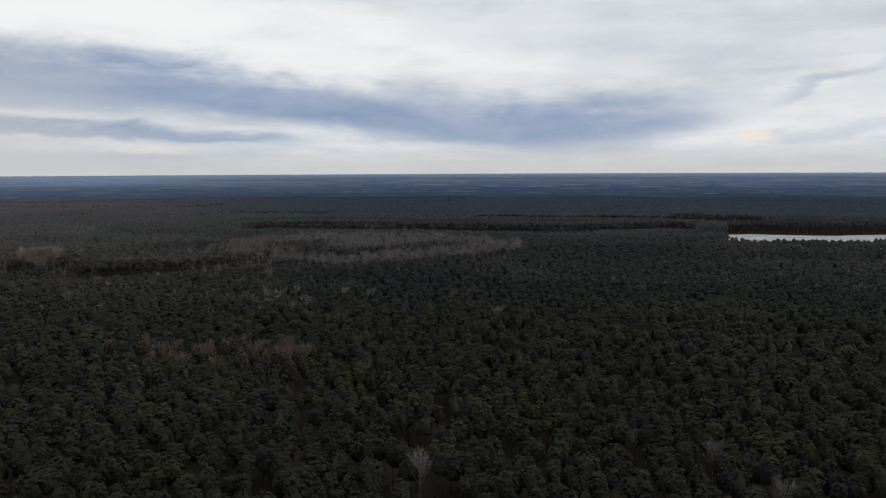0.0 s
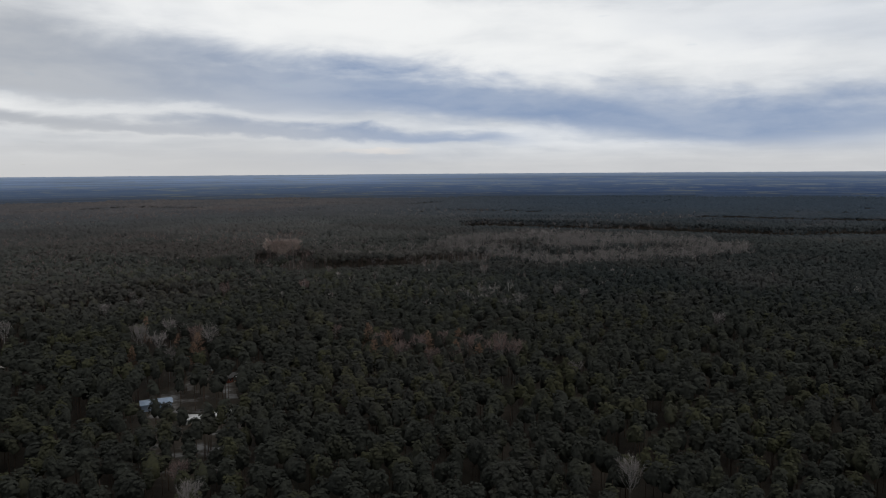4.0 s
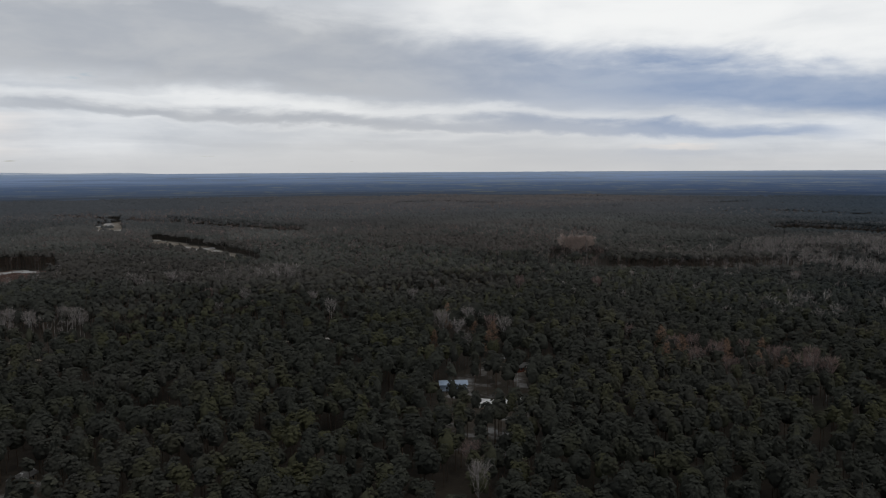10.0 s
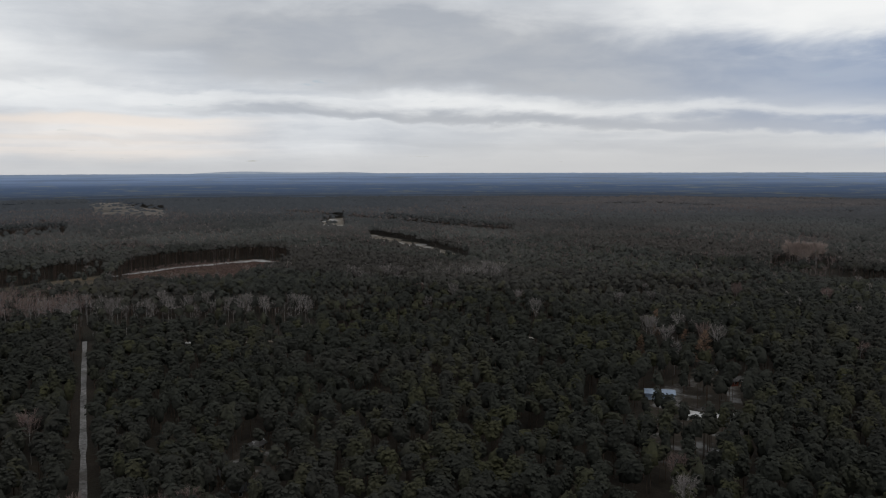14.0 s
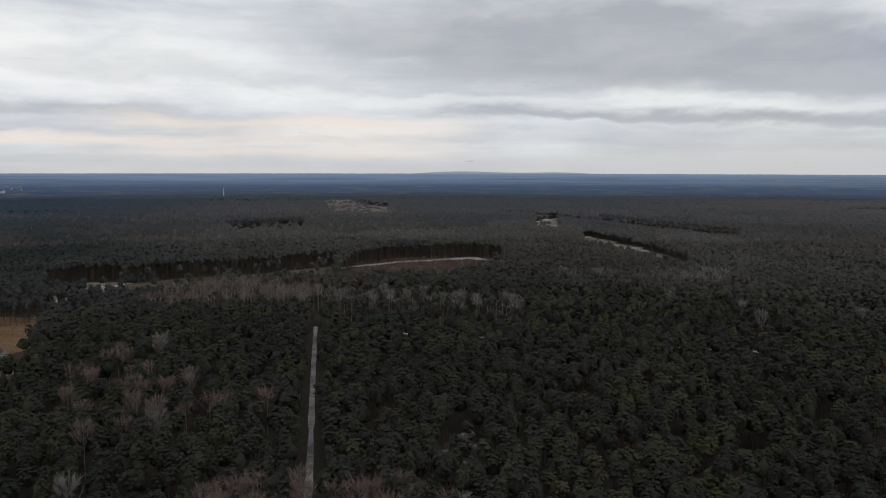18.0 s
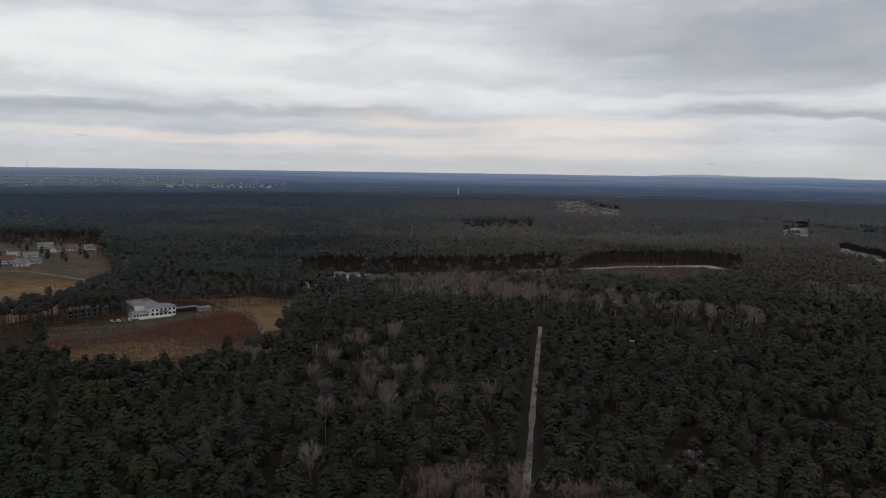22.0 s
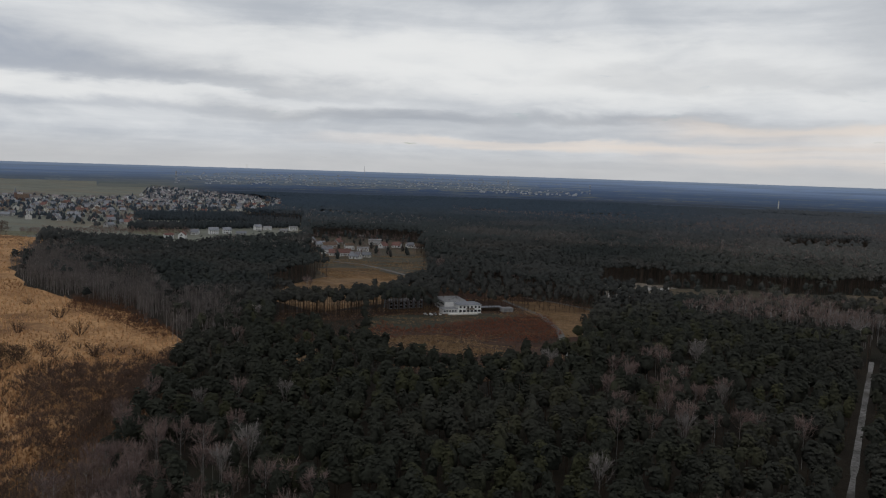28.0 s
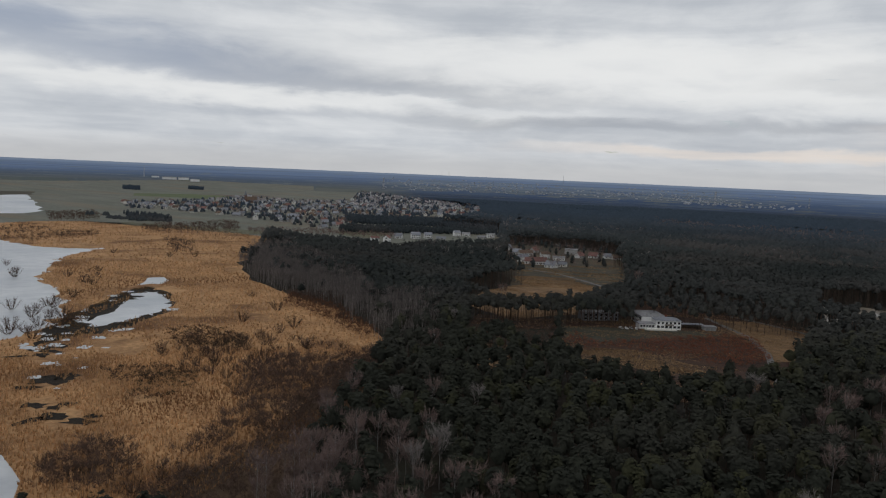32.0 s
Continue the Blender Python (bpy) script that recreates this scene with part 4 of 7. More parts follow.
def bare_tree(seed, high, limbs, twigs, thick, spread, twig_w, simple=False):
    """Trunk and upswept limbs, and the haze of twigs, of a leafless tree."""
    rng = np.random.default_rng(seed)
    wood, fine = [], []
    lean = rng.normal(size=2) * 0.02 * high
    top = np.array((lean[0], lean[1], high * 0.93))
    mid = np.array((lean[0] * 0.3 + rng.normal() * 0.15, lean[1] * 0.3, high * 0.5))
    wood.append(stick((0, 0, -0.3), mid, thick, thick * 0.65, 3 if simple else 5))
    wood.append(stick(mid, top, thick * 0.65, 0.02, 3 if simple else 4))
    for _ in range(limbs):
        k = rng.uniform(0.36, 0.85) ** 0.9
        a = rng.uniform(0, 2 * math.pi)
        root = mid * (k / 0.5) if k < 0.5 else mid + (top - mid) * (k - 0.5) / 0.5
        out = spread * rng.uniform(0.28, 0.74)
        up = (high * rng.uniform(0.86, 1.0) - root[2]) * rng.uniform(0.5, 0.98) - out * 0.25
        tip = root + np.array((math.cos(a) * out, math.sin(a) * out, max(up, 1.0)))
        bend = root + (tip - root) * 0.45 + np.array((math.cos(a), math.sin(a), -0.3)) * out * 0.18
        if simple:
            side = np.array((-math.sin(a), math.cos(a), 0)) * thick * 0.3
            wood.append((np.array([root - side, root + side, tip]), np.array([(0, 1, 2)])))
        else:
            wood.append(stick(root, bend, thick * 0.26, thick * 0.14, 3))
            wood.append(stick(bend, tip, thick * 0.14, 0.015, 3))
        for _ in range(twigs):
            q = rng.uniform(0.2, 1.0) ** 0.7
            p = root + (bend - root) * q / 0.45 if q < 0.45 else bend + (tip - bend) * (q - 0.45) / 0.55
            d = rng.normal(size=3) * 0.5 + np.array((math.cos(a) * 0.45, math.sin(a) * 0.45, 0.85))
            d *= rng.uniform(0.5, 1.3) * spread * 0.34 / np.linalg.norm(d)
            side = np.cross(d, rng.normal(size=3))
            side *= twig_w / np.linalg.norm(side)
            fine.append((np.array([p - side, p + side, p + d]), np.array([(0, 1, 2)])))
    return join(wood), join(fine)


LOW, HIGH = -36.0, 160.0             # the part of the round that is seen, degrees to the left of north


def scatter(r0, r1, spacing, seed, a0=LOW, a1=HIGH):
    """Places on a jittered grid within a ring sector."""
    rng = np.random.default_rng(seed)
    k = np.arange(-r1, r1 + spacing, spacing)
    x, y = np.meshgrid(k, k * 1.0)
    x = (x + rng.uniform(-0.46, 0.46, x.shape) * spacing).ravel()
    y = (y + rng.uniform(-0.46, 0.46, y.shape) * spacing).ravel()
    r, a = np.hypot(x, y), np.degrees(np.arctan2(-x, y))
    a = np.where(a < a0 - 1e-6, a + 360, a)
    ok = (r >= r0) & (r < r1) & (a >= a0) & (a < a1)
    return x[ok], y[ok], rng


def wooded(x, y, margin_road=4.3):
    ok = np.ones(len(x), dtype=bool)
    few = np.random.default_rng(int(abs(x).sum()) % 9999).uniform(0, 1, len(x)) < 0.10
    for line in OPEN:
        ok &= ~inside(line, x, y) | (few if line in SPARSE else False)
    for line, w in ((ROAD, margin_road), (ROAD_B, 4), (ROAD_C, 4), (RIDE_A, 6.5), (RIDE_B, 5)):
        ok &= ~near_line(line, x, y, w)
    return ok


def in_view_of(x, y, places, wide, front):
    """Points beside a place, or shortly before it as seen from the drone."""
    hit = np.zeros(len(x), dtype=bool)
    for px, py in places:
        r = math.hypot(px, py)
        ux, uy = px / r, py / r
        along, across = (x - px) * ux + (y - py) * uy, np.abs((x - px) * uy - (y - py) * ux)
        hit |= (along < wide) & (along > -front) & (across < wide)
    return hit


def thinned(x, y, rng, left):
    """Pines stand thin where bare trees grow, and are left out where they would hide things from the drone."""
    ok = ~in_view_of(x, y, LONE_BIRCHES + MORE_BIRCHES, 3.2, 13.0) & ~in_view_of(x, y, BIRCH_ROW_TREES, 4.0, 36.0) & ~in_view_of(x, y, CLUMP, 15.0, 95.0) & ~in_view_of(x, y, BLDG[:1], 7.0, 36.0) & ~in_view_of(x, y, BLDG[1:], 5.5, 30.0) & ~in_view_of(x, y, SHED[:1], 5.5, 30.0)
    for line in (CAMP, YARD):
        ok &= ~inside(line, x, y) | (rng.uniform(0, 1, len(x)) < 0.85)
    ok &= ~near_line(REEDS[7:13], x, y, 42.0) | (rng.uniform(0, 1, len(x)) < 0.1)
    for line in LEAFLESS:
        ok &= ~inside(line, x, y) | (rng.uniform(0, 1, len(x)) < (0.32 if line is ALDERS else 0.45))
    for line in THIN:
        ok &= ~inside(line, x, y) | (rng.uniform(0, 1, len(x)) < left)
    return ok


def edge_of_open(x, y, reach):
    """Trees with open ground a little nearer to the viewer."""
    r = np.hypot(x, y)
    e = np.zeros(len(x), dtype=bool)
    for back in (reach * 0.35, reach * 0.7, reach):
        k = (r - back) / r
        e |= ~wooded(x * k, y * k)
    return e


def stand_edge(x, y, reach):
    """Trees of the first rows behind open ground or lowered trees."""
    r = np.hypot(x, y)
    k = (r - reach * 0.5) / r
    e = edge_of_open(x, y, reach) | (growth(x * k, y * k) < 0.6) & (growth(x, y) > 0.6)
    for line in SPARSE:
        e &= ~inside(line, x, y)
    return e & ~near_line(REEDS, x, y, 75.0) & ~near_line(BRUSH, x, y, 60.0) & ~near_line(HOLLOW, x, y, 30.0) & ~near_line(SNOW_J, x, y, 75.0) & ~near_line(SNOW_G, x, y, 75.0)


def cloth(x, y, scale, seed):
    """Slow drifts from 0 to 1 over the land."""
    rng = np.random.default_rng(seed)
    v = 0
    for i in range(5):
        a, p = rng.uniform(0, 2 * np.pi), rng.uniform(0, 6)
        s = scale * rng.uniform(0.6, 1.6)
        v = v + np.sin((x * np.cos(a) + y * np.sin(a)) / s + p)
    return 0.5 + v / 7


def growth(x, y):
    """How tall the forest stands: compartments of differing age, and trees lowered before some edges so their fronts
    show from the drone.
    """
    c, q = math.cos(0.21), math.sin(0.21)
    u, v = x * c - y * q, x * q + y * c
    row = np.floor(v / 170.0)
    col = np.floor((u + 97.0 * np.sin(row * 12.9)) / 260.0)
    h = np.sin(row * 78.233 + col * 37.719) * 43758.5453
    h = h - np.floor(h)
    r = np.hypot(x, y)
    g = 1.0 - np.interp(r, (420, 620), (0.10, 0.30)) * h
    for line, wide in LOWERED:
        k = 1 + wide / 2 / (r + 1e-6)
        g = np.where(near_line(line, x * k, y * k, wide / 2) & ~near_line(line, x, y, 3.0), 0.46 + 0.12 * h, g)
    return g


def plant_stuff(name, xs, ys, rng, protos, mat, label, size=(0.8, 1.25), tall=(0.82, 1.15), category="trees", sink=0.0, stands=True, smooth=False):
    """Many trees as one object, each with a tone of its own; a shape that brings its normals is shaded by them."""
    pick = rng.integers(0, len(protos), len(xs))
    s, t, a = rng.uniform(*size, len(xs)), rng.uniform(*tall, len(xs)), rng.uniform(0, 2 * np.pi, len(xs))
    t = t * growth(xs, ys) if stands else t
    at = np.c_[xs, ys, level(xs, ys) - sink]
    used = [k for k in range(len(protos)) if (pick == k).any()]
    v, f = join([stack(*protos[k][:2], at[pick == k], s[pick == k], a[pick == k], t[pick == k]) for k in used])
    n = None
    if len(protos[0]) > 2:
        n = []
        for k in used:
            c, q, m = np.cos(a[pick == k])[:, None], np.sin(a[pick == k])[:, None], protos[k][2]
            n.append(np.stack([m[:, 0] * c - m[:, 1] * q, m[:, 0] * q + m[:, 1] * c, np.broadcast_to(m[:, 2], (len(c), len(m)))], -1).reshape(-1, 3))
        n = np.concatenate(n)
    me = raw_mesh(name, v, f, mat, smooth or n is not None, n)
    own = rng.uniform(0, 1, len(xs))
    tone = me.attributes.new("tree_tone", "FLOAT", "POINT")
    tone.data.foreach_set("value", np.concatenate([np.repeat(own[pick == k], len(protos[k][0])) for k in used]).astype(np.float32))
    return tagged(new(name, me), label, category, kind="stuff")


def crown_mesh(proto):
    v, f, n = proto
    return raw_mesh("crown", v, f, NEEDLES, True, n)


def tree_thing(name, trunk_me, crown_me, x, y, size, tall, turn, label, category, group, trunk_name="trunk", crown_name="crown"):
    ob = new(name)
    ob.empty_display_size = 0.5
    for n, me in ((trunk_name, trunk_me), (crown_name, crown_me)):
        p = new(n, me)
        p.parent = ob
    ob.matrix_basis = Matrix.LocRotScale((x, y, 0), Euler((0, 0, turn)), (size, size, tall))
    return tagged(ob, label, category, group)


def pine_trunk(seed):
    rng = np.random.default_rng(seed)
    bits = [stick((0, 0, -0.3), (rng.normal() * 0.1, rng.normal() * 0.1, 9), 0.19, 0.14, 6), stick((0, 0, 8.8), (rng.normal() * 0.2, rng.normal() * 0.2, 16), 0.14, 0.03, 5)]
    for _ in range(16):
        z, a, r = rng.uniform(8.5, 15.5), rng.uniform(0, 6.28), rng.uniform(1.0, 2.1)
        bits.append(stick((0, 0, z), (math.cos(a) * r, math.sin(a) * r, z + 0.35 * r), 0.05, 0.015, 3))
    return join(bits)


def make_forest():
    # nearest pines, each a thing of its own
    crowns = [crown_mesh(pine_crown(100 + k, 90, 6, 0.52, 18, 8.2 + k * 0.3, 2.55 + 0.16 * (k % 4), 60, 14)) for k in range(8)]
    trunks = [raw_mesh("trunk", *pine_trunk(k), PINE_BARK) for k in range(3)]
    x, y, rng = scatter(172, 470, 6.1, 1)
    keep = wooded(x, y) & thinned(x, y, rng, 0.5)
    x, y = x[keep], y[keep]
    gap = (rng.uniform(0, 1, len(x)) < 0.05) | (cloth(x, y, 7, 15) > 0.86)
    x, y = x[~gap], y[~gap]
    r = np.hypot(x, y)
    az = np.degrees(np.arctan2(-x, y))
    hero = np.zeros(len(x), dtype=bool)
    front = np.where((r > 184) & (az > -28) & (az < 150))[0]
    hero[front[np.argsort(r[front])[:138]]] = True
    for i, (px, py) in enumerate(zip(x[hero], y[hero])):
        tree_thing("pine_tree", trunks[i % 3], crowns[i % 8], px, py, rng.uniform(0.74, 1.26), rng.uniform(0.80, 1.06), rng.uniform(0, 6.28),
                   "tall Scots pine with a dark green upright crown", "tree", "pines of the forest")
    x, y = x[~hero], y[~hero]
    r = np.hypot(x, y)
    trunk = stick((0, 0, 0), (0, 0, 14), 0.17, 0.08, 3)
    for sel, pads, sides, size, tufts, label in ((r < 184, 14, 5, 1.2, 0, "pine forest at the foot of the view"), ((r >= 184) & (r < 265), 60, 6, 0.60, 18, "dense dark green pine forest seen from above"),
                                                 ((r >= 265) & (r < 350), 42, 5, 0.74, 8, "dense pine forest behind the nearest trees"), (r >= 350, 26, 5, 0.92, 0, "dense pine forest farther from the drone")):
        protos = [pine_crown(200 + k, pads, sides, size, 18, 8.4 + 0.25 * k, 2.5 + 0.14 * (k % 5), tufts) for k in range(12)]
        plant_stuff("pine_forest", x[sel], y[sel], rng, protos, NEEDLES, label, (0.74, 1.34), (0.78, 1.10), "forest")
    plant_stuff("pine_trunks", x, y, rng, [trunk], PINE_BARK, "slim reddish pine trunks under the canopy", category="trunks")
    # further out: simpler crowns
    x, y, rng = scatter(470, 1000, 6.4, 2)
    keep = wooded(x, y) & thinned(x, y, rng, 0.5)
    x, y = x[keep], y[keep]
    r = np.hypot(x, y)
    e = stand_edge(x, y, 60)
    fronts = [(x[e], y[e])]
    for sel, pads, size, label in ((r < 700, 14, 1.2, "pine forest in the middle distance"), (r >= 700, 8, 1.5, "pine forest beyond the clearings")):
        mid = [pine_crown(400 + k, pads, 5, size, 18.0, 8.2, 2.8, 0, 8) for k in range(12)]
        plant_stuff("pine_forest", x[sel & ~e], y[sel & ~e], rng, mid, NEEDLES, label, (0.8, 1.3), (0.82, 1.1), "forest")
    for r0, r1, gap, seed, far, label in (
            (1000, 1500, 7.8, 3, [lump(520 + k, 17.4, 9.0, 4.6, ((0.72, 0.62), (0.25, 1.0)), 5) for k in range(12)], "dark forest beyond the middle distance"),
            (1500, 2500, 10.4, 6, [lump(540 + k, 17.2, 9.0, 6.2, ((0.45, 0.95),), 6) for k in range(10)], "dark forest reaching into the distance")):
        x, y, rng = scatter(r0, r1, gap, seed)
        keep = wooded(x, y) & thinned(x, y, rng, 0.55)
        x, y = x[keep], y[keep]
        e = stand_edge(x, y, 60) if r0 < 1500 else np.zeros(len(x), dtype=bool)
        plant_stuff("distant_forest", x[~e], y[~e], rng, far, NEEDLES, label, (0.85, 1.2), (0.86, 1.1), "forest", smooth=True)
        fronts.append((x[e], y[e]))
    x, y = np.concatenate([p[0] for p in fronts]), np.concatenate([p[1] for p in fronts])
    tall = [pine_crown(420 + k, 9, 5, 1.25, 19.0, 13.6, 2.7, 0, 7) for k in range(10)]
    plant_stuff("pine_forest", x, y, rng, tall, NEEDLES, "tall pines with high crowns along the open ground", (0.85, 1.3), (0.92, 1.1), "forest", stands=False)
    x, y = np.repeat(x, 2) + rng.uniform(-3.0, 3.0, 2 * len(x)), np.repeat(y, 2) + rng.uniform(-3.0, 3.0, 2 * len(x))
    plant_stuff("pine_trunks", x, y, rng, [stick((0, 0, 0), (0, 0, 15), 0.22, 0.14, 3)], SHADED_BARK, "dark pine trunks along the open ground", category="trunks", stands=False)
    # behind and below the drone
    x1, y1, rng = scatter(3, 172, 7.2, 4, -180.0, 180.0)
    x2, y2, rng = scatter(172, 900, 13.0, 5, HIGH, LOW + 360)
    keep = wooded(x1, y1)
    under = [pine_crown(640 + k, 10, 5, 1.5) for k in range(6)]
    plant_stuff("pine_forest", x1[keep], y1[keep], rng, under, NEEDLES, "pine forest below the hovering point", category="forest")
    plant_stuff("pine_trunks", x1[keep], y1[keep], rng, [trunk], PINE_BARK, "pine trunks below the hovering point", category="trunks")
    keep = wooded(x2, y2)
    plant_stuff("pine_forest", x2[keep], y2[keep], rng, [lump(600 + k, 17, 8.5, 5.6, ((0.6, 0.75), (0.1, 1.0)), 5) for k in range(6)], NEEDLES, "pine forest behind the hovering point", category="forest", smooth=True)


make_forest()


# ---- distance ----
def distance_surface():
    """Far country: forests and paler fields, with haze painted in as bluer, paler colour with distance."""
    mat = bpy.data.materials.new("distant_country")
    mat.use_nodes = True
    t = mat.node_tree
    t.nodes.clear()
    g = Graph(t)
    p = g.n("ShaderNodeNewGeometry").outputs["Position"]
    length = g.n("ShaderNodeVectorMath", operation="LENGTH")
    t.links.new(p, length.inputs[0])
    r = length.outputs["Value"]
    sep = g.n("ShaderNodeSeparateXYZ")
    t.links.new(p, sep.inputs[0])
    az = g.mul(g.m("ARCTAN2", g.m("MULTIPLY", sep.outputs[0], -1.0), sep.outputs[1]), 57.29578)
    mosaic = g.noise(g.vec(g.mul(az, 0.35), g.mul(r, 0.010), 0.0), 1.0, 6.0, 0.66, 0.4)
    bands = g.noise(g.vec(g.mul(az, 0.06), g.mul(r, 0.007), 4.0), 1.0, 5.0, 0.6)
    settled = g.mul(g.span(az, 97.0, 105.0), g.span(az, 132.0, 124.0), g.span(r, 3100.0, 3500.0), g.span(r, 4600.0, 4200.0))
    open_land = g.m("MAXIMUM", g.mul(settled, 0.13), g.mul(g.span(az, 62.0, 40.0), g.span(r, 3300.0, 3900.0), 0.05))
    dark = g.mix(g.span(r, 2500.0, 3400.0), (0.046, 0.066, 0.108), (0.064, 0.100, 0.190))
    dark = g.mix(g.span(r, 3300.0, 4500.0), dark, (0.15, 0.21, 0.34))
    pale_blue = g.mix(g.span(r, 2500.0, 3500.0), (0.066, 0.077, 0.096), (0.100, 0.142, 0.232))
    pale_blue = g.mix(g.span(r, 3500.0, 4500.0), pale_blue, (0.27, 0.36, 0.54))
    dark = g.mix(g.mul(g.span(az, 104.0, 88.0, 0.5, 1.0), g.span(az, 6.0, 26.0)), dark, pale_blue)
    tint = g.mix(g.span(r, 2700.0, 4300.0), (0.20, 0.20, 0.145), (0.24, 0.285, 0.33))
    fields = g.mul(g.span(g.add(mosaic, open_land), 0.54, 0.62), 0.75)
    col = g.mix(g.mul(fields, g.span(r, 2600.0, 3000.0)), dark, tint)
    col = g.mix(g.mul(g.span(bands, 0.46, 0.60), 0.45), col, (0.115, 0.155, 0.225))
    pasture = g.mul(g.span(az, 124.0, 130.0), g.span(r, 4300.0, 2900.0), g.span(mosaic, 0.62, 0.50, 0.35, 1.0))
    col = g.mix(g.mul(pasture, 0.85), col, g.mix(g.span(bands, 0.4, 0.6), (0.150, 0.166, 0.140), (0.205, 0.205, 0.175)))
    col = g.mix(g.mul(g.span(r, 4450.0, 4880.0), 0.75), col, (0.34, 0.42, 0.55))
    b = g.n("ShaderNodeBsdfPrincipled")
    t.links.new(col, b.inputs["Base Color"])
    b.inputs["Roughness"].default_value = 1.0
    b.inputs["Specular IOR Level"].default_value = 0.0
    t.links.new(b.outputs[0], g.n("ShaderNodeOutputMaterial").inputs[0])
    return mat


def make_backdrop():
    rng = np.random.default_rng(3)
    rr = np.r_[2440, 2500, np.linspace(2560, 4896, 60)]
    n = 1200
    a = np.arange(n) / n * 2 * np.pi
    R, A = np.meshgrid(rr, a, indexing="ij")
    x, y = -R * np.sin(A), R * np.cos(A)
    z = level(x, y) + np.interp(R, (2500, 3200, 4900), (11, 9, 1)) + rng.normal(size=x.shape) * 0.35
    z[0] -= 12
    for line in (OPEN_LAND, FAR_K):
        z = np.where(inside(line, x, y), level(x, y) - 3, z)
    idx = np.arange(len(rr))[:, None] * n + np.arange(n)[None]
    q = np.stack([idx[:-1], np.roll(idx[:-1], -1, 1), np.roll(idx[1:], -1, 1), idx[1:]], -1).reshape(-1, 4)
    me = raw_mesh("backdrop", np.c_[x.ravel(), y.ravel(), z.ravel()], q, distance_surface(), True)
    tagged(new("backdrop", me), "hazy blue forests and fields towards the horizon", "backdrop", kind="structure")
    # low hills on the horizon, pale haze blue put into their colour
    for a0, a1, high, seed in ((58, 72, 20, 1), (48, 56, 5, 2)):
        a = np.radians(np.linspace(a0, a1, 60))
        k = np.linspace(0, 1, 60)
        top = high * np.sin(k * np.pi) ** 0.6 * (0.75 + 0.25 * np.sin(k * 9 + seed))
        base = float(level(0.0, 4890.0)) - 4
        x, y = -4890 * np.sin(a), 4890 * np.cos(a)
        v = np.r_[np.c_[x, y, np.full(60, base)], np.c_[x * 1.004, y * 1.004, base + 2 + top], np.c_[x * 1.01, y * 1.01, np.full(60, base)]]
        i = np.arange(59)
        f = np.r_[np.c_[i, i + 60, i + 61, i + 1], np.c_[i + 60, i + 120, i + 121, i + 61]]
        tagged(new("hill", raw_mesh("hill", v, f, DISTANT_HILL)), "low blue hill on the horizon", "hill", kind="structure")


make_backdrop()


# ---- bare trees ----
ALDER_TWIGS = surface("alder_twigs", [(0.088, 0.075, 0.072), (0.185, 0.160, 0.150)], 1.0, 0.9, 0.0, island=0.3)
BIRCHES = [bare_tree(20 + k, 18.5 + (k % 3), 26, 36, 0.13, 5.4, 0.040) for k in range(6)]


def larch_tree(seed, high, limbs, twigs):
    """Straight stem with level limbs shortening to a point, all hung with fine rusty twigs."""
    rng = np.random.default_rng(seed)
    wood, fine = [stick((0, 0, -0.3), (0, 0, high), 0.17, 0.02, 5)], []
    for i in range(limbs):
        k = (i + rng.uniform(0, 1)) / limbs
        z, a = high * (0.30 + 0.68 * k), rng.uniform(0, 6.28)
        out = (0.35 + 2.9 * math.sin(min(1.0, (1 - k) * 1.15) * math.pi / 2)) * rng.uniform(0.7, 1.1)
        root, tip = np.array((0, 0, z)), np.array((math.cos(a) * out, math.sin(a) * out, z + 0.25 * out))
        wood.append(stick(root, tip, 0.04, 0.01, 3))
        for _ in range(twigs):
            p = root + (tip - root) * rng.uniform(0.25, 1.0)
            d = rng.normal(size=3) * 0.45 + np.array((math.cos(a) * 0.35, math.sin(a) * 0.35, 0.25))
            side = np.cross(d, rng.normal(size=3))
            side *= 0.06 / np.linalg.norm(side)
            fine.append((np.array([p - side, p + side, p + d * 1.3]), np.array([(0, 1, 2)])))
    return join(wood), join(fine)


LARCH = [larch_tree(40 + k, 16.5, 60, 22) for k in range(3)]
birch_meshes = [(raw_mesh("trunk", *w, BIRCH_BARK), raw_mesh("crown", *t, PALE_TWIGS)) for w, t in BIRCHES]
pink_meshes = [(w, raw_mesh("crown", *t, TWIGS)) for (w, _), (_, t) in zip(birch_meshes, BIRCHES)]
larch_meshes = [(raw_mesh("trunk", *w, PINE_BARK), raw_mesh("crown", *t, RUST_LEAVES)) for w, t in LARCH]


def bare_things(places, kinds, label, category, group, rng, name, size=(0.85, 1.15)):
    for i, (x, y) in enumerate(places):
        w, t = kinds[int(rng.integers(len(kinds)))]
        s = rng.uniform(*size)
        tree_thing(name, w, t, float(x), float(y), s, s * rng.uniform(0.95, 1.1), rng.uniform(0, 6.28), label, category, group, crown_name="crown")


def zone(line, spacing, seed):
    rng = np.random.default_rng(seed)
    p = np.array(line, float)
    x, y = np.meshgrid(np.arange(p[:, 0].min(), p[:, 0].max() + 1, spacing), np.arange(p[:, 1].min(), p[:, 1].max() + 1, spacing))
    x = (x + rng.uniform(-0.5, 0.5, x.shape) * spacing).ravel()
    y = (y + rng.uniform(-0.5, 0.5, y.shape) * spacing).ravel()
    ok = inside(line, x, y)
    return x[ok], y[ok], rng


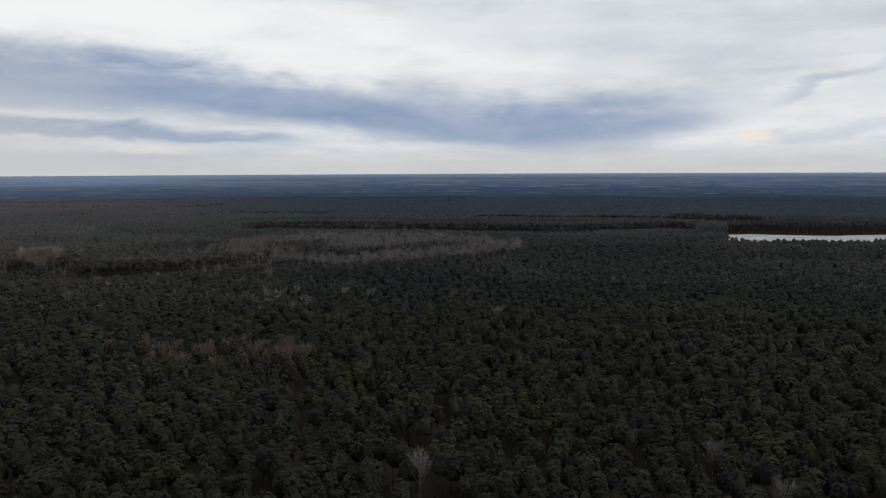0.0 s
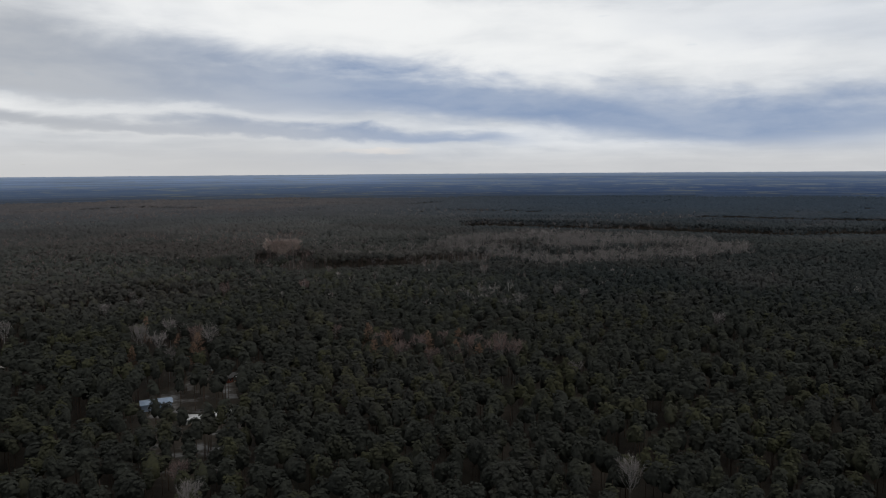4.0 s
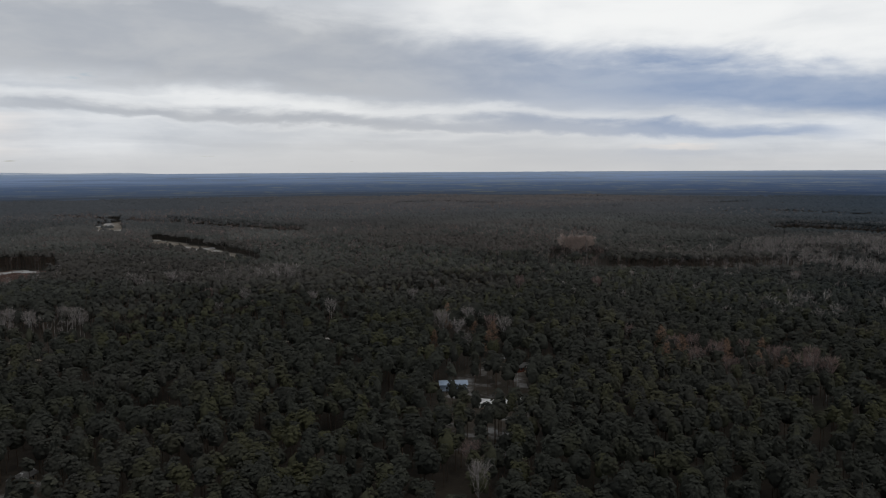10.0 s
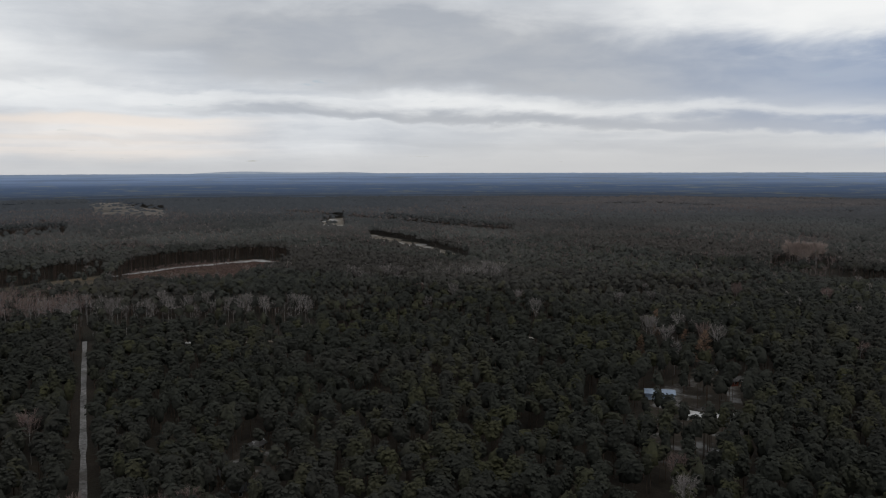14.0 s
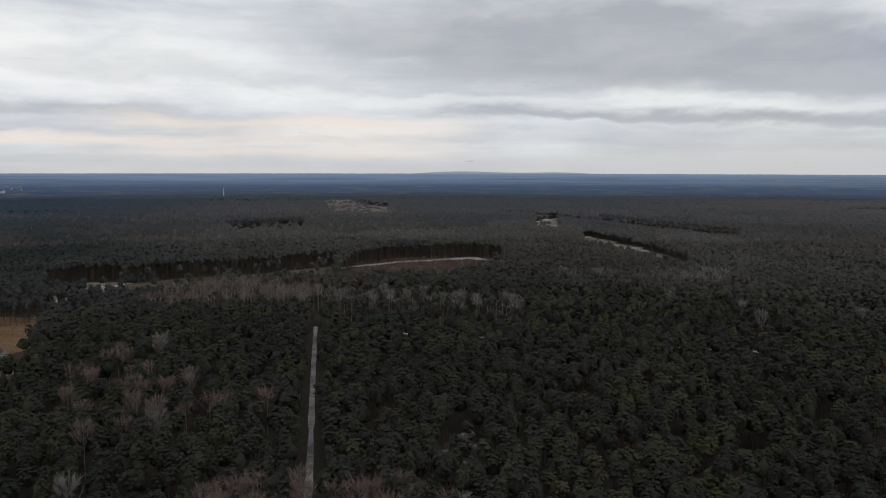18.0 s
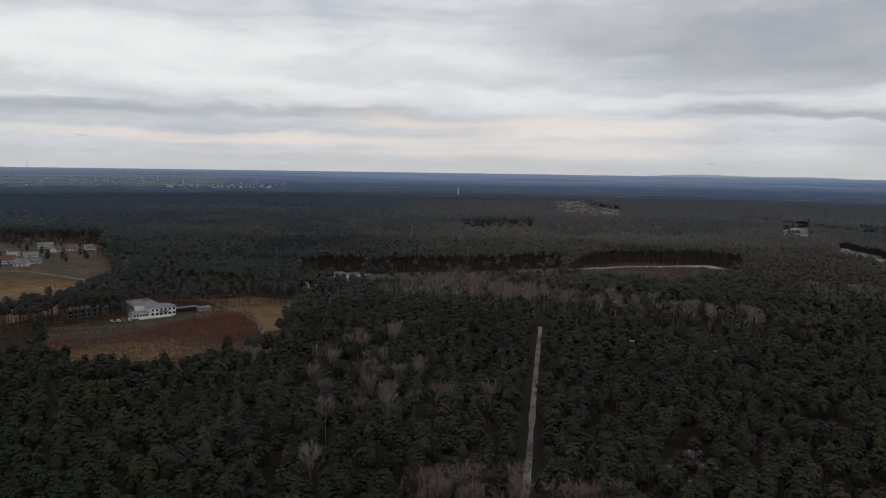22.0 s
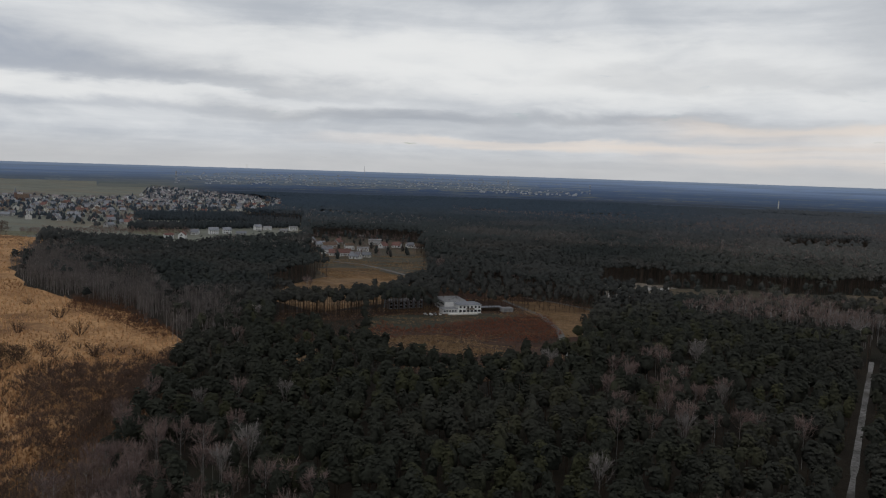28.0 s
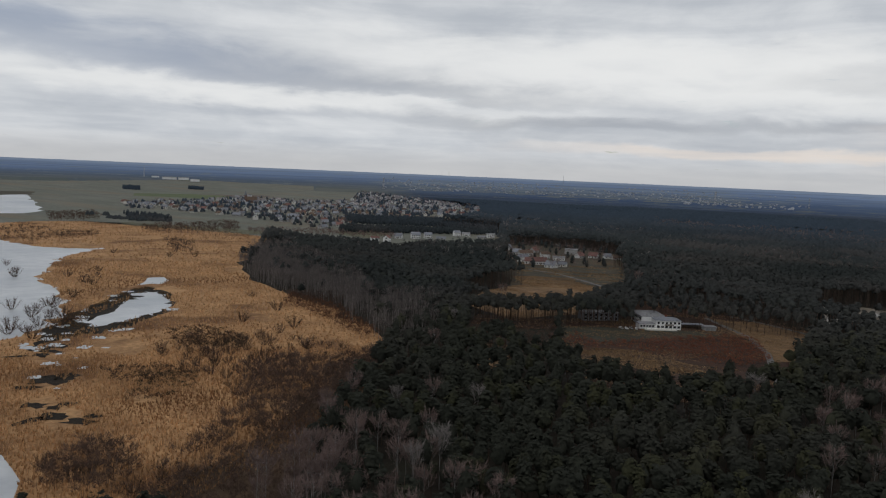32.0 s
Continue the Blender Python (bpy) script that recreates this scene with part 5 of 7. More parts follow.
def bare_stuff(line, spacing, seed, label, protos, wood, fine, size=(0.8, 1.2), category="bare trees", drift=0.0):
    """A stand of leafless trees too many to count."""
    x, y, rng = zone(line, spacing, seed)
    if drift:
        ok = cloth(x, y, 30, seed + 5) > drift * rng.uniform(0.6, 1.4, len(x))
        x, y = x[ok], y[ok]
    if len(x) == 0:
        return
    pick, a, s = rng.integers(0, len(protos), len(x)), rng.uniform(0, 6.28, len(x)), rng.uniform(*size, len(x))
    at = np.c_[x, y, np.zeros(len(x))]
    for name, which, mat in (("bare_trunks", 0, wood), ("bare_twigs", 1, fine)):
        v, f = join([stack(*protos[k][which], at[pick == k], s[pick == k], a[pick == k], s[pick == k]) for k in range(len(protos)) if (pick == k).any()])
        tagged(new(name, raw_mesh(name, v, f, mat)), label, category, kind="stuff")


def make_bare_trees():
    rng = np.random.default_rng(8)
    bare_things(LONE_BIRCHES + MORE_BIRCHES, birch_meshes[:3] + pink_meshes[3:], "leafless birch with a white trunk and pale twigs", "tree", "birches of the forest", rng, "birch_tree", (0.82, 1.08))
    bare_things(BIRCH_ROW_TREES, birch_meshes, "tall leafless birch standing before dark pines", "tree", "birches of the forest", rng, "birch_tree", (0.88, 1.08))
    for line, spacing, seed in ((PINK_NEAR, 12, 1), (PINK_FRONT, 7, 2), (PINK_FRONT_B, 7, 3), (FRONT_BIRCHES, 10.5, 4), (BRUSH_BIRCHES, 8.5, 9)):
        x, y, r = zone(line, spacing, seed)
        bare_things(zip(x, y), pink_meshes, "leafless birch with pinkish brown twigs", "tree", "birches of the forest", r, "birch_tree", (0.72, 1.0))
    x, y, r = zone(LARCHES, 11, 5)
    keep = r.uniform(0, 1, len(x)) < 0.75
    half = r.uniform(0, 1, len(x)) < 0.45
    bare_things(zip(x[keep & half], y[keep & half]), larch_meshes, "narrow larch with rusty brown twigs", "tree", "larches of the forest", r, "larch_tree", (1.0, 1.25))
    bare_things(zip(x[keep & ~half], y[keep & ~half]), pink_meshes, "leafless birch with pinkish brown twigs", "tree", "birches of the forest", r, "birch_tree")
    x, y, r = zone(MIXED_B, 14, 6)
    bare_things(zip(x[::3], y[::3]), larch_meshes, "narrow larch with rusty brown twigs", "tree", "larches of the forest", r, "larch_tree")
    bare_things(zip(x[1::3], y[1::3]), birch_meshes, "leafless birch with a white trunk and pale twigs", "tree", "birches of the forest", r, "birch_tree")
    far = [bare_tree(60 + k, 18, 10, 11, 0.17, 5.4, 0.075, True) for k in range(5)]
    low = [bare_tree(70 + k, 13, 9, 10, 0.15, 4.4, 0.055, True) for k in range(5)]
    bare_stuff(PALE_STAND, 7.5, 11, "pale leafless birch wood in the middle distance", far, BIRCH_BARK, PALE_TWIGS, (0.95, 1.25), drift=0.4)
    for k, line in enumerate((MIXED_A, MIXED_C, MIXED_D, MIXED_E)):
        bare_stuff(line, 11.0, 12 + k, "leafless birches standing among pines", far, BIRCH_BARK, PALE_TWIGS)
    bare_stuff(BIRCH_ROW, 12.0, 17, "row of leafless birches before dark pines", far, BIRCH_BARK, PALE_TWIGS)
    bare_stuff(PINK_STAND, 7.0, 18, "leafless birch wood with pinkish twigs", far, BIRCH_BARK, TWIGS)
    bare_stuff(ALDERS, 5.6, 19, "purplish leafless alder wood beside the reeds", low, PALE_TWIGS, ALDER_TWIGS, (0.95, 1.35))
    rim = [(x - 2, y + 1) for x, y in REEDS[7:13]] + [(x - 42, y + 18) for x, y in reversed(REEDS[7:13])]
    bare_stuff(rim, 4.6, 25, "leafless alders along the reed bed", low, PALE_TWIGS, ALDER_TWIGS, (0.55, 1.25))
    bare_stuff(ALDERS_B, 6.5, 20, "leafless alders at the forest's edge", low, PALE_TWIGS, ALDER_TWIGS, (0.9, 1.35))
    bare_stuff(SHORE_BUSHES, 8.0, 21, "row of brown bushes at the meadow's edge", low, TWIGS, DARK_TWIGS, (0.5, 0.8), "bushes")
    broad = [bare_tree(90 + k, 18, 24, 24, 0.2, 8.5, 0.13, True) for k in range(4)]
    ring = [(x + math.cos(k) * 19, y + math.sin(k) * 19) for k in range(0, 6) for x, y in CLUMP[:1]]
    bare_stuff(ring, 8.0, 22, "group of broad pale leafless trees", broad, BIRCH_BARK, BROAD_TWIGS, (1.05, 1.65))
    # single bare trees strewn through the woods
    lone = bare_tree(186, 18, 10, 7, 0.17, 5.4, 0.09, True)
    x, y, r = scatter(480, 1700, 23, 23)
    keep = wooded(x, y) & (cloth(x, y, 110, 31) > r.uniform(0.45, 0.95, len(x)))
    x, y = x[keep], y[keep]
    at, s, a = np.c_[x, y, np.zeros(len(x))], r.uniform(0.85, 1.15, len(x)), r.uniform(0, 6.28, len(x))
    for name, which, mat in (("bare_trunks", 0, TWIGS), ("bare_twigs", 1, PALE_TWIGS)):
        v, f = stack(*lone[which], at, s, a, s)
        tagged(new(name, raw_mesh(name, v, f, mat)), "single leafless birches strewn through the pine forest", "bare trees", kind="stuff")

    # mixed woods with bare birch, set thicker to stand in for pale haze
    thin = [bare_tree(180 + k, 17.5, 8, 6, 0.17, 5.4, 0.11, True) for k in range(4)]
    x, y, r = scatter(620, 1900, 13, 24, 26.0, 108.0)
    keep = wooded(x, y) & (cloth(x, y, 130, 35) > r.uniform(0.26, 0.95, len(x)))
    x, y = x[keep], y[keep]
    pick, s, a = r.integers(0, 4, len(x)), r.uniform(0.85, 1.12, len(x)), r.uniform(0, 6.28, len(x))
    at = np.c_[x, y, np.zeros(len(x))]
    for name, which, mat in (("bare_trunks", 0, PALE_TWIGS), ("bare_twigs", 1, TWIGS)):
        v, f = join([stack(*thin[k][which], at[pick == k], s[pick == k], a[pick == k], s[pick == k]) for k in range(4)])
        tagged(new(name, raw_mesh(name, v, f, mat)), "leafless birches mixed into the far pine woods", "bare trees", kind="stuff")


make_bare_trees()


# ---- pine stand with bare trunks before the villa ----
def make_stand():
    crowns = [crown_mesh(pine_crown(700 + k, 28, 5, 0.80, 18.5, 12.4, 2.0, 6)) for k in range(4)]
    trunks = [raw_mesh("trunk", *pine_trunk(10 + k), PINE_BARK) for k in range(2)]
    x, y, rng = zone(STAND, 4.7, 41)
    gx, gy, _ = zone(STAND_GAP, 7.0, 43)
    x, y = np.r_[x, gx], np.r_[y, gy]
    for i, (px, py) in enumerate(zip(x, y)):
        tree_thing("pine_tree", trunks[i % 2], crowns[i % 4], px, py, rng.uniform(0.95, 1.3), rng.uniform(0.86, 1.02), rng.uniform(0, 6.28),
                   "slim Scots pine with a long bare trunk", "tree", "pine stand by the villa")


make_stand()


RUSSET_LEAVES = surface("russet_leaves", [(0.17, 0.062, 0.036), (0.30, 0.112, 0.062)], 1.0, 0.9, 0.0, island=0.3)
GREEN_FIELD = surface("green_field", [(0.10, 0.13, 0.06), (0.16, 0.19, 0.095)], 20.0, 0.95, 0.0, second=((0.14, 0.13, 0.075), 0.5))
BROWN_FIELD = surface("ploughed_field", [(0.13, 0.105, 0.085), (0.20, 0.16, 0.13)], 20.0, 0.95, 0.0)
PALE_FIELD = surface("pale_field", [(0.13, 0.13, 0.085), (0.19, 0.18, 0.12)], 20.0, 0.95, 0.0)


def make_clearing_trees():
    """Slim pines left standing round the cabins, and young trees on the clearing."""
    crowns = [pine_crown(720 + k, 22, 5, 0.85, 17.0, 10.2, 2.0, 4) for k in range(4)]
    trunk = stick((0, 0, -0.2), (0, 0, 14), 0.17, 0.07, 4)
    xs, ys = [], []
    for line, gap, seed in ((CAMP, 16.0, 91), (YARD, 14.0, 92)):
        x, y, rng = zone(line, gap, seed)
        keep = rng.uniform(0, 1, len(x)) < 0.8
        for hx, hy in BLDG + SHED:
            keep &= np.hypot(x - hx, y - hy) > 6.5
        xs.append(x[keep]), ys.append(y[keep])
    x, y = np.concatenate(xs), np.concatenate(ys)
    plant_stuff("camp_pines", x, y, np.random.default_rng(93), crowns, NEEDLES, "slim pines standing between the cabins", category="trees", stands=False)
    plant_stuff("pine_trunks", x, y, np.random.default_rng(93), [trunk], PINE_BARK, "bare pine trunks between the cabins", category="trunks", stands=False)
    # pines round the villa
    x, y, rng = zone(CLEARING, 7.0, 94)
    vx, vy = VILLA[2]
    d = np.hypot(x - vx, y - vy)
    behind = (np.hypot(x, y) > np.hypot(vx, vy) + 18) & (d < 120) & (d > 24)
    x, y = x[behind], y[behind]
    plant_stuff("villa_pines", x, y, np.random.default_rng(95), crowns, NEEDLES, "slim pines behind the villa", category="trees", stands=False)
    plant_stuff("pine_trunks", x, y, np.random.default_rng(95), [trunk], PINE_BARK, "bare pine trunks behind the villa", category="trunks", stands=False)
    dark = np.array(VILLA_TREES, float)
    plant_stuff("villa_pines", dark[:, 0], dark[:, 1], np.random.default_rng(96), crowns, NEEDLES, "dark pines close beside the villa", category="trees", stands=False)
    plant_stuff("pine_trunks", dark[:, 0], dark[:, 1], np.random.default_rng(96), [trunk], PINE_BARK, "bare pine trunks close beside the villa", category="trunks", stands=False)
    young = [bare_tree(370 + k, 4.0, 7, 9, 0.08, 3.0, 0.085, True) for k in range(4)]
    bare_stuff(CLEARING, 5.2, 96, "russet saplings on the heath clearing", young, DARK_TWIGS, RUST_LEAVES, (0.4, 0.9), "saplings", drift=0.6)
    bare_stuff(RUSSET, 2.2, 98, "russet thicket on the heath clearing", young, DARK_TWIGS, RUSSET_LEAVES, (0.3, 0.75), "thicket", drift=0.32)
    bare_stuff(FIELD_F, 4.2, 97, "brown saplings on the felled strip", young, DARK_TWIGS, TWIGS, (0.4, 1.0), "saplings", drift=0.42)
    bare_stuff(REED_SCRUB, 2.2, 100, "reddish brown scrub at the reed bed's edge", young, DARK_TWIGS, SCRUB_TWIGS, (0.35, 0.8), "scrub")
    bare_stuff(HOLLOW, 3.0, 99, "low dark brush under the pine stand", young, DARK_TWIGS, SCRUB_TWIGS, (0.3, 0.8), "scrub")


make_clearing_trees()

for k, (line, mat, label) in enumerate(((FIELD_GREEN_A, GREEN_FIELD, "green winter field beyond the village"), (FIELD_BROWN_A, BROWN_FIELD, "ploughed brown field strip"), (FIELD_BROWN_B, BROWN_FIELD, "ploughed brown field strip"),
                          (FIELD_PALE_A, PALE_FIELD, "pale green paddock before the village"), (FIELD_PALE_B, PALE_FIELD, "pale grazing strip along the reeds"))):
    patch("field", line, 0.16, mat, label, "field", 40, 4.0, 60 + k)


TUSSOCK = surface("pale_tussock", [(0.20, 0.122, 0.062), (0.40, 0.265, 0.145)], 3.0, 0.95, 0.0, island=0.35)


def make_tussocks():
    """Pale dry grass in streaks over the russet heath."""
    rng = np.random.default_rng(55)
    protos = []
    for k in range(6):
        v, f = [], []
        for b in range(5):
            a, q = rng.uniform(0, 6.28), rng.uniform(0.1, 0.5)
            c = np.array((math.cos(a) * q * 1.6, math.sin(a) * q, 0))
            w = np.array((math.cos(a * 3), math.sin(a * 3), 0)) * 0.30
            f.append((len(v), len(v) + 1, len(v) + 2))
            v += [c - w, c + w, c + np.array((rng.normal() * 0.4, rng.normal() * 0.4, rng.uniform(0.35, 0.75)))]
        protos.append((np.array(v), np.array(f)))
    for line, gap, limit, seed in ((STRIP, 1.5, 0.46, 1), (STAND, 1.6, 0.42, 6), (FRONT_GRASS, 1.0, 0.43, 2), (RIGHT_GRASS, 1.2, 0.42, 3), (CLEARING, 1.6, 0.56, 4), (LINK, 2.0, 0.52, 5)):
        x, y, r = zone(line, gap, 500 + seed)
        k = facing_turn(float(np.mean(x)), float(np.mean(y)))
        u, v = x * math.cos(k) + y * math.sin(k), -x * math.sin(k) + y * math.cos(k)
        streak = 0.5 * cloth(u * 0.35, v * 1.2, 3.0, 600 + seed) + 0.5 * cloth(u * 0.5, v, 9.0, 620 + seed)
        ok = streak + r.normal(size=len(x)) * 0.06 > limit
        if ok.any():
            plant_stuff("dry_grass", x[ok], y[ok], r, protos, TUSSOCK, "tussocks of pale dry grass", (0.7, 1.4), (0.6, 1.1), "grass", stands=False)


make_tussocks()


# ---- reeds and shrubs ----
def make_reeds():
    rng = np.random.default_rng(12)
    protos = []
    for k in range(6):
        v, f = [], []
        for b in range(4):
            a, r = rng.uniform(0, 6.28), rng.uniform(0, 0.5)
            c = np.array((math.cos(a) * r, math.sin(a) * r, 0))
            w = np.array((math.cos(a * 3), math.sin(a * 3), 0)) * 0.16
            tip = c + np.array((rng.normal() * 0.25, rng.normal() * 0.25, rng.uniform(1.3, 2.3)))
            n = len(v)
            v += [c - w, c + w, tip]
            f.append((n, n + 1, n + 2))
        protos.append((np.array(v), np.array(f)))
    for spacing, r0, r1 in ((1.7, 0, 420), (3.2, 420, 800), (6.0, 800, 2000)):
        x, y, r = zone(REEDS, spacing, int(spacing * 10))
        d = np.hypot(x, y)
        ok = (d >= r0) & (d < r1)
        for line in (LAKE, ICE_NEAR, LAGOON, POND):
            ok &= ~inside(line, x, y)
        for line in (MARSH, DARK_WATER_A, DARK_WATER_B, DARK_WATER_C, DARK_WATER_D):
            ok &= ~inside(line, x, y) | (cloth(x, y, 4, 57) + r.normal(size=len(x)) * 0.05 > 0.56)
        ok &= cloth(x, y, 14, 52) > 0.12
        x, y = x[ok], y[ok]
        k = 1.0 if spacing < 2 else (1.3 if spacing < 4 else 1.8)
        plant_stuff("reeds", x, y, r, protos, REED_BLADE, "tall dry tan reeds", (0.8 * k, 1.5 * k), (0.55, 1.15), "reeds", stands=False)


make_reeds()


def make_marsh():
    """Sedge clumps and thin ice on the flooded ground."""
    x, y, rng = zone(MARSH, 1.6, 77)
    clump = []
    for k in range(4):
        bits = []
        for b in range(7):
            a, q = rng.uniform(0, 6.28), rng.uniform(0, 0.6)
            c, w = np.array((math.cos(a) * q, math.sin(a) * q, 0)), np.array((math.cos(a * 3), math.sin(a * 3), 0)) * 0.22
            bits.append((np.array([c - w, c + w, c + np.array((rng.normal() * 0.3, rng.normal() * 0.3, rng.uniform(0.5, 1.3)))]), np.array([(0, 1, 2)])))
        clump.append(join(bits))
    dry = np.ones(len(x), dtype=bool)
    for line in (LAGOON, POND, LAKE):
        dry &= ~inside(line, x, y)
    x, y = x[dry], y[dry]
    ok = cloth(x, y, 5, 78) + rng.normal(size=len(x)) * 0.08 > 0.52
    plant_stuff("sedge_clumps", x[ok], y[ok], rng, clump, SCRUB_SEDGE, "dark brown sedge clumps in flooded ground", (0.6, 1.4), (0.5, 1.1), "sedge", stands=False)


SCRUB_SEDGE = surface("brown_sedge", [(0.09, 0.06, 0.035), (0.24, 0.15, 0.075)], 2.0, 0.95, 0.0, island=0.35)
make_marsh()


def willow(seed, high, stems, twigs):
    """A round willow bush: splayed stems with a dense haze of twigs."""
    rng = np.random.default_rng(seed)
    wood, fine = [], []
    for _ in range(stems):
        a, r = rng.uniform(0, 6.28), rng.uniform(0.15, 0.85)
        root = np.array((math.cos(a) * 0.3, math.sin(a) * 0.3, -0.2))
        tip = np.array((math.cos(a) * high * r, math.sin(a) * high * r, high * math.sqrt(1 - r * r * 0.9) * rng.uniform(0.75, 0.95)))
        bend = (root + tip) * 0.5 + np.array((math.cos(a), math.sin(a), -0.5)) * high * 0.06
        wood.append(stick(root, bend, 0.085, 0.05, 4))
        wood.append(stick(bend, tip, 0.05, 0.012, 3))
        for _ in range(twigs):
            q = rng.uniform(0.42, 1)
            p = root + (tip - root) * q
            d = rng.normal(size=3) * 0.8 + np.array((math.cos(a) * 0.5, math.sin(a) * 0.5, 0.6))
            d *= rng.uniform(0.5, 1.2) * high * 0.20 / np.linalg.norm(d)
            side = np.cross(d, rng.normal(size=3))
            side *= 0.022 / np.linalg.norm(side)
            fine.append((np.array([p - side, p + side, p + d]), np.array([(0, 1, 2)])))
    return join(wood), join(fine)


def make_shrubs():
    rng = np.random.default_rng(14)
    kinds = []
    for k in range(6):
        w, t = willow(80 + k, 4.6, 15, 44)
        kinds.append((raw_mesh("stem_clump", *w, DARK_TWIGS), raw_mesh("crown", *t, DARK_TWIGS if k % 2 else SCRUB_TWIGS)))
    def put(x, y, s, label):
        w, t = kinds[int(rng.integers(6))]
        tree_thing("willow_shrub", w, t, float(x), float(y), s, s * rng.uniform(0.8, 1.1), rng.uniform(0, 6.28), label, "shrub", "willow shrubs of the marsh", "stem_clump", "crown")
    for x, y in SHRUB_SPOTS:
        put(x, y, rng.uniform(1.3, 2.0), "leafless dark willow shrub standing in reeds")
    x, y, r = zone(REEDS, 9.0, 61)
    ok = cloth(x, y, 30, 63) > 0.60
    for line in (LAKE, ICE_NEAR, LAGOON, POND):
        ok &= ~inside(line, x, y)
    d = np.hypot(x, y)
    ok &= d < 520
    for px, py in list(zip(x[ok], y[ok]))[:190]:
        put(px, py, rng.uniform(0.6, 1.35), "low brown willow shrub among dry reeds")
    # farther thickets
    x, y, r = zone(REEDS, 9.0, 64)
    d = np.hypot(x, y)
    ok = (cloth(x, y, 45, 66) > 0.70) & (d > 450) & ~inside(LAKE, x, y)
    x, y = x[ok], y[ok]
    v, f = stack(*willow(99, 4.5, 8, 12)[1], np.c_[x, y, np.zeros(len(x))], r.uniform(0.7, 1.3, len(x)), r.uniform(0, 6, len(x)), r.uniform(0.6, 1.0, len(x)))
    tagged(new("thicket", raw_mesh("thicket", v, f, DARK_TWIGS)), "brown willow thickets far out in the reeds", "thicket", kind="stuff")


def make_scrub():
    low = [bare_tree(270 + k, 6.0, 12, 15, 0.07, 5.4, 0.036, True) for k in range(5)]
    for k, (line, gap, size, fine, label) in enumerate(((SCRUB_A, 3.6, (0.4, 0.8), DARK_TWIGS, "low dark thicket in the reeds"), (SCRUB_B, 3.4, (0.35, 0.7), DARK_TWIGS, "low dark thicket in the reeds"),
                                     (SCRUB_C, 3.2, (0.3, 0.55), DARK_TWIGS, "flat dark thicket in the reeds"), (SCRUB_D, 3.8, (0.6, 1.4), SCRUB_TWIGS, "brown alder scrub at the forest's edge"),
                                     (SCRUB_E, 3.3, (0.7, 1.2), SCRUB_TWIGS, "brown willow scrub on the shore"), (SCRUB_F, 3.0, (0.4, 0.7), RUST_TWIGS, "russet scrub along the alder wood"))):
        bare_stuff(line, gap, 140 + k, label, low, DARK_TWIGS, fine, size, "scrub")
    bare_stuff(BRUSH, 3.4, 150, "brown leafless brush at the pines' edge", low, DARK_TWIGS, SCRUB_TWIGS, (0.4, 1.15), "scrub", drift=0.35)
    for k, line in enumerate((MOSS_A, MOSS_B, MOSS_C)):
        bare_stuff(line, 2.6, 152 + k, "low mossy dark thicket in the reeds", low, DARK_TWIGS, MOSS_TWIGS, (0.3, 0.55), "scrub", drift=0.4)
    bush = [bare_tree(290 + k, 6.5, 8, 9, 0.12, 5.0, 0.11, True) for k in range(4)]
    for k, (line, gap, size, label) in enumerate(((BUSH_A, 7, (0.4, 1.3), "brown bushes along the far shore"), (BUSH_B, 9, (0.3, 1.0), "brown bushes along the lake"), (BUSH_D, 8, (0.4, 1.4), "belt of leafless alders before the village"),
                                                 (BUSH_E, 7, (0.3, 0.9), "low bushes on the lake shore"), (BUSH_F, 7, (0.3, 1.0), "clump of willows on the shore"), (BUSH_G, 8, (0.4, 1.2), "clump of willows in the reeds"),
                                                 (HEDGE_H, 8, (0.6, 1.3), "hedge of leafless trees behind the wood"))):
        bare_stuff(line, gap, 160 + k, label, bush, DARK_TWIGS, SCRUB_TWIGS if k < 6 else TWIGS, size, "bushes")
    for k, line in enumerate((GROVE_C, GROVE_I, GROVE_J, GROVE_K, GROVE_L)):
        x, y, r = zone(line, 5.0, 170 + k)
        plant_stuff("conifer_grove", x, y, r, [pine_crown(960 + i, 5, 5, 1.3, 10, 0.6, 2.0, 0, 6) for i in range(4)], NEEDLES, "dark conifer grove in the meadows", (0.5, 1.2), (0.6, 1.25), category="trees", stands=False)


MOSS_TWIGS = surface("mossy_twigs", [(0.030, 0.028, 0.018), (0.070, 0.058, 0.034)], 1.0, 0.9, 0.0, island=0.3)
RUST_TWIGS = surface("russet_twigs", [(0.10, 0.05, 0.032), (0.17, 0.085, 0.05)], 1.0, 0.9, 0.0, island=0.3)
make_scrub()
make_shrubs()


# ---- buildings ----
def facing(x, y):
    """Turn by which a front looks at the middle of the plan."""
    return math.atan2(-x, y)


def gable_roof(w, d, eave, ridge, over=0.5, thick=0.22):
    bm = bmesh.new()
    xo, yo = w / 2 + over, d / 2 + over
    drop = (ridge - eave) * over / (d / 2)
    pts = [(-yo, eave - drop), (0, ridge), (yo, eave - drop)]
    front = [[bm.verts.new((s * xo, y, z + h)) for y, z in pts] for s in (-1, 1) for h in (0, thick)]
    a, b, c, e = front               # low and high line at each end
    for lo0, lo1 in ((a, c), (b, e)):
        for i in (0, 1):
            bm.faces.new((lo0[i], lo0[i + 1], lo1[i + 1], lo1[i]))
    for lo, hi in ((a, b), (c, e)):
        for i in (0, 1):
            bm.faces.new((lo[i], lo[i + 1], hi[i + 1], hi[i]))
    for i in (0, 2):
        bm.faces.new((a[i], c[i], e[i], b[i]))
    bmesh.ops.recalc_face_normals(bm, faces=bm.faces)
    return bm


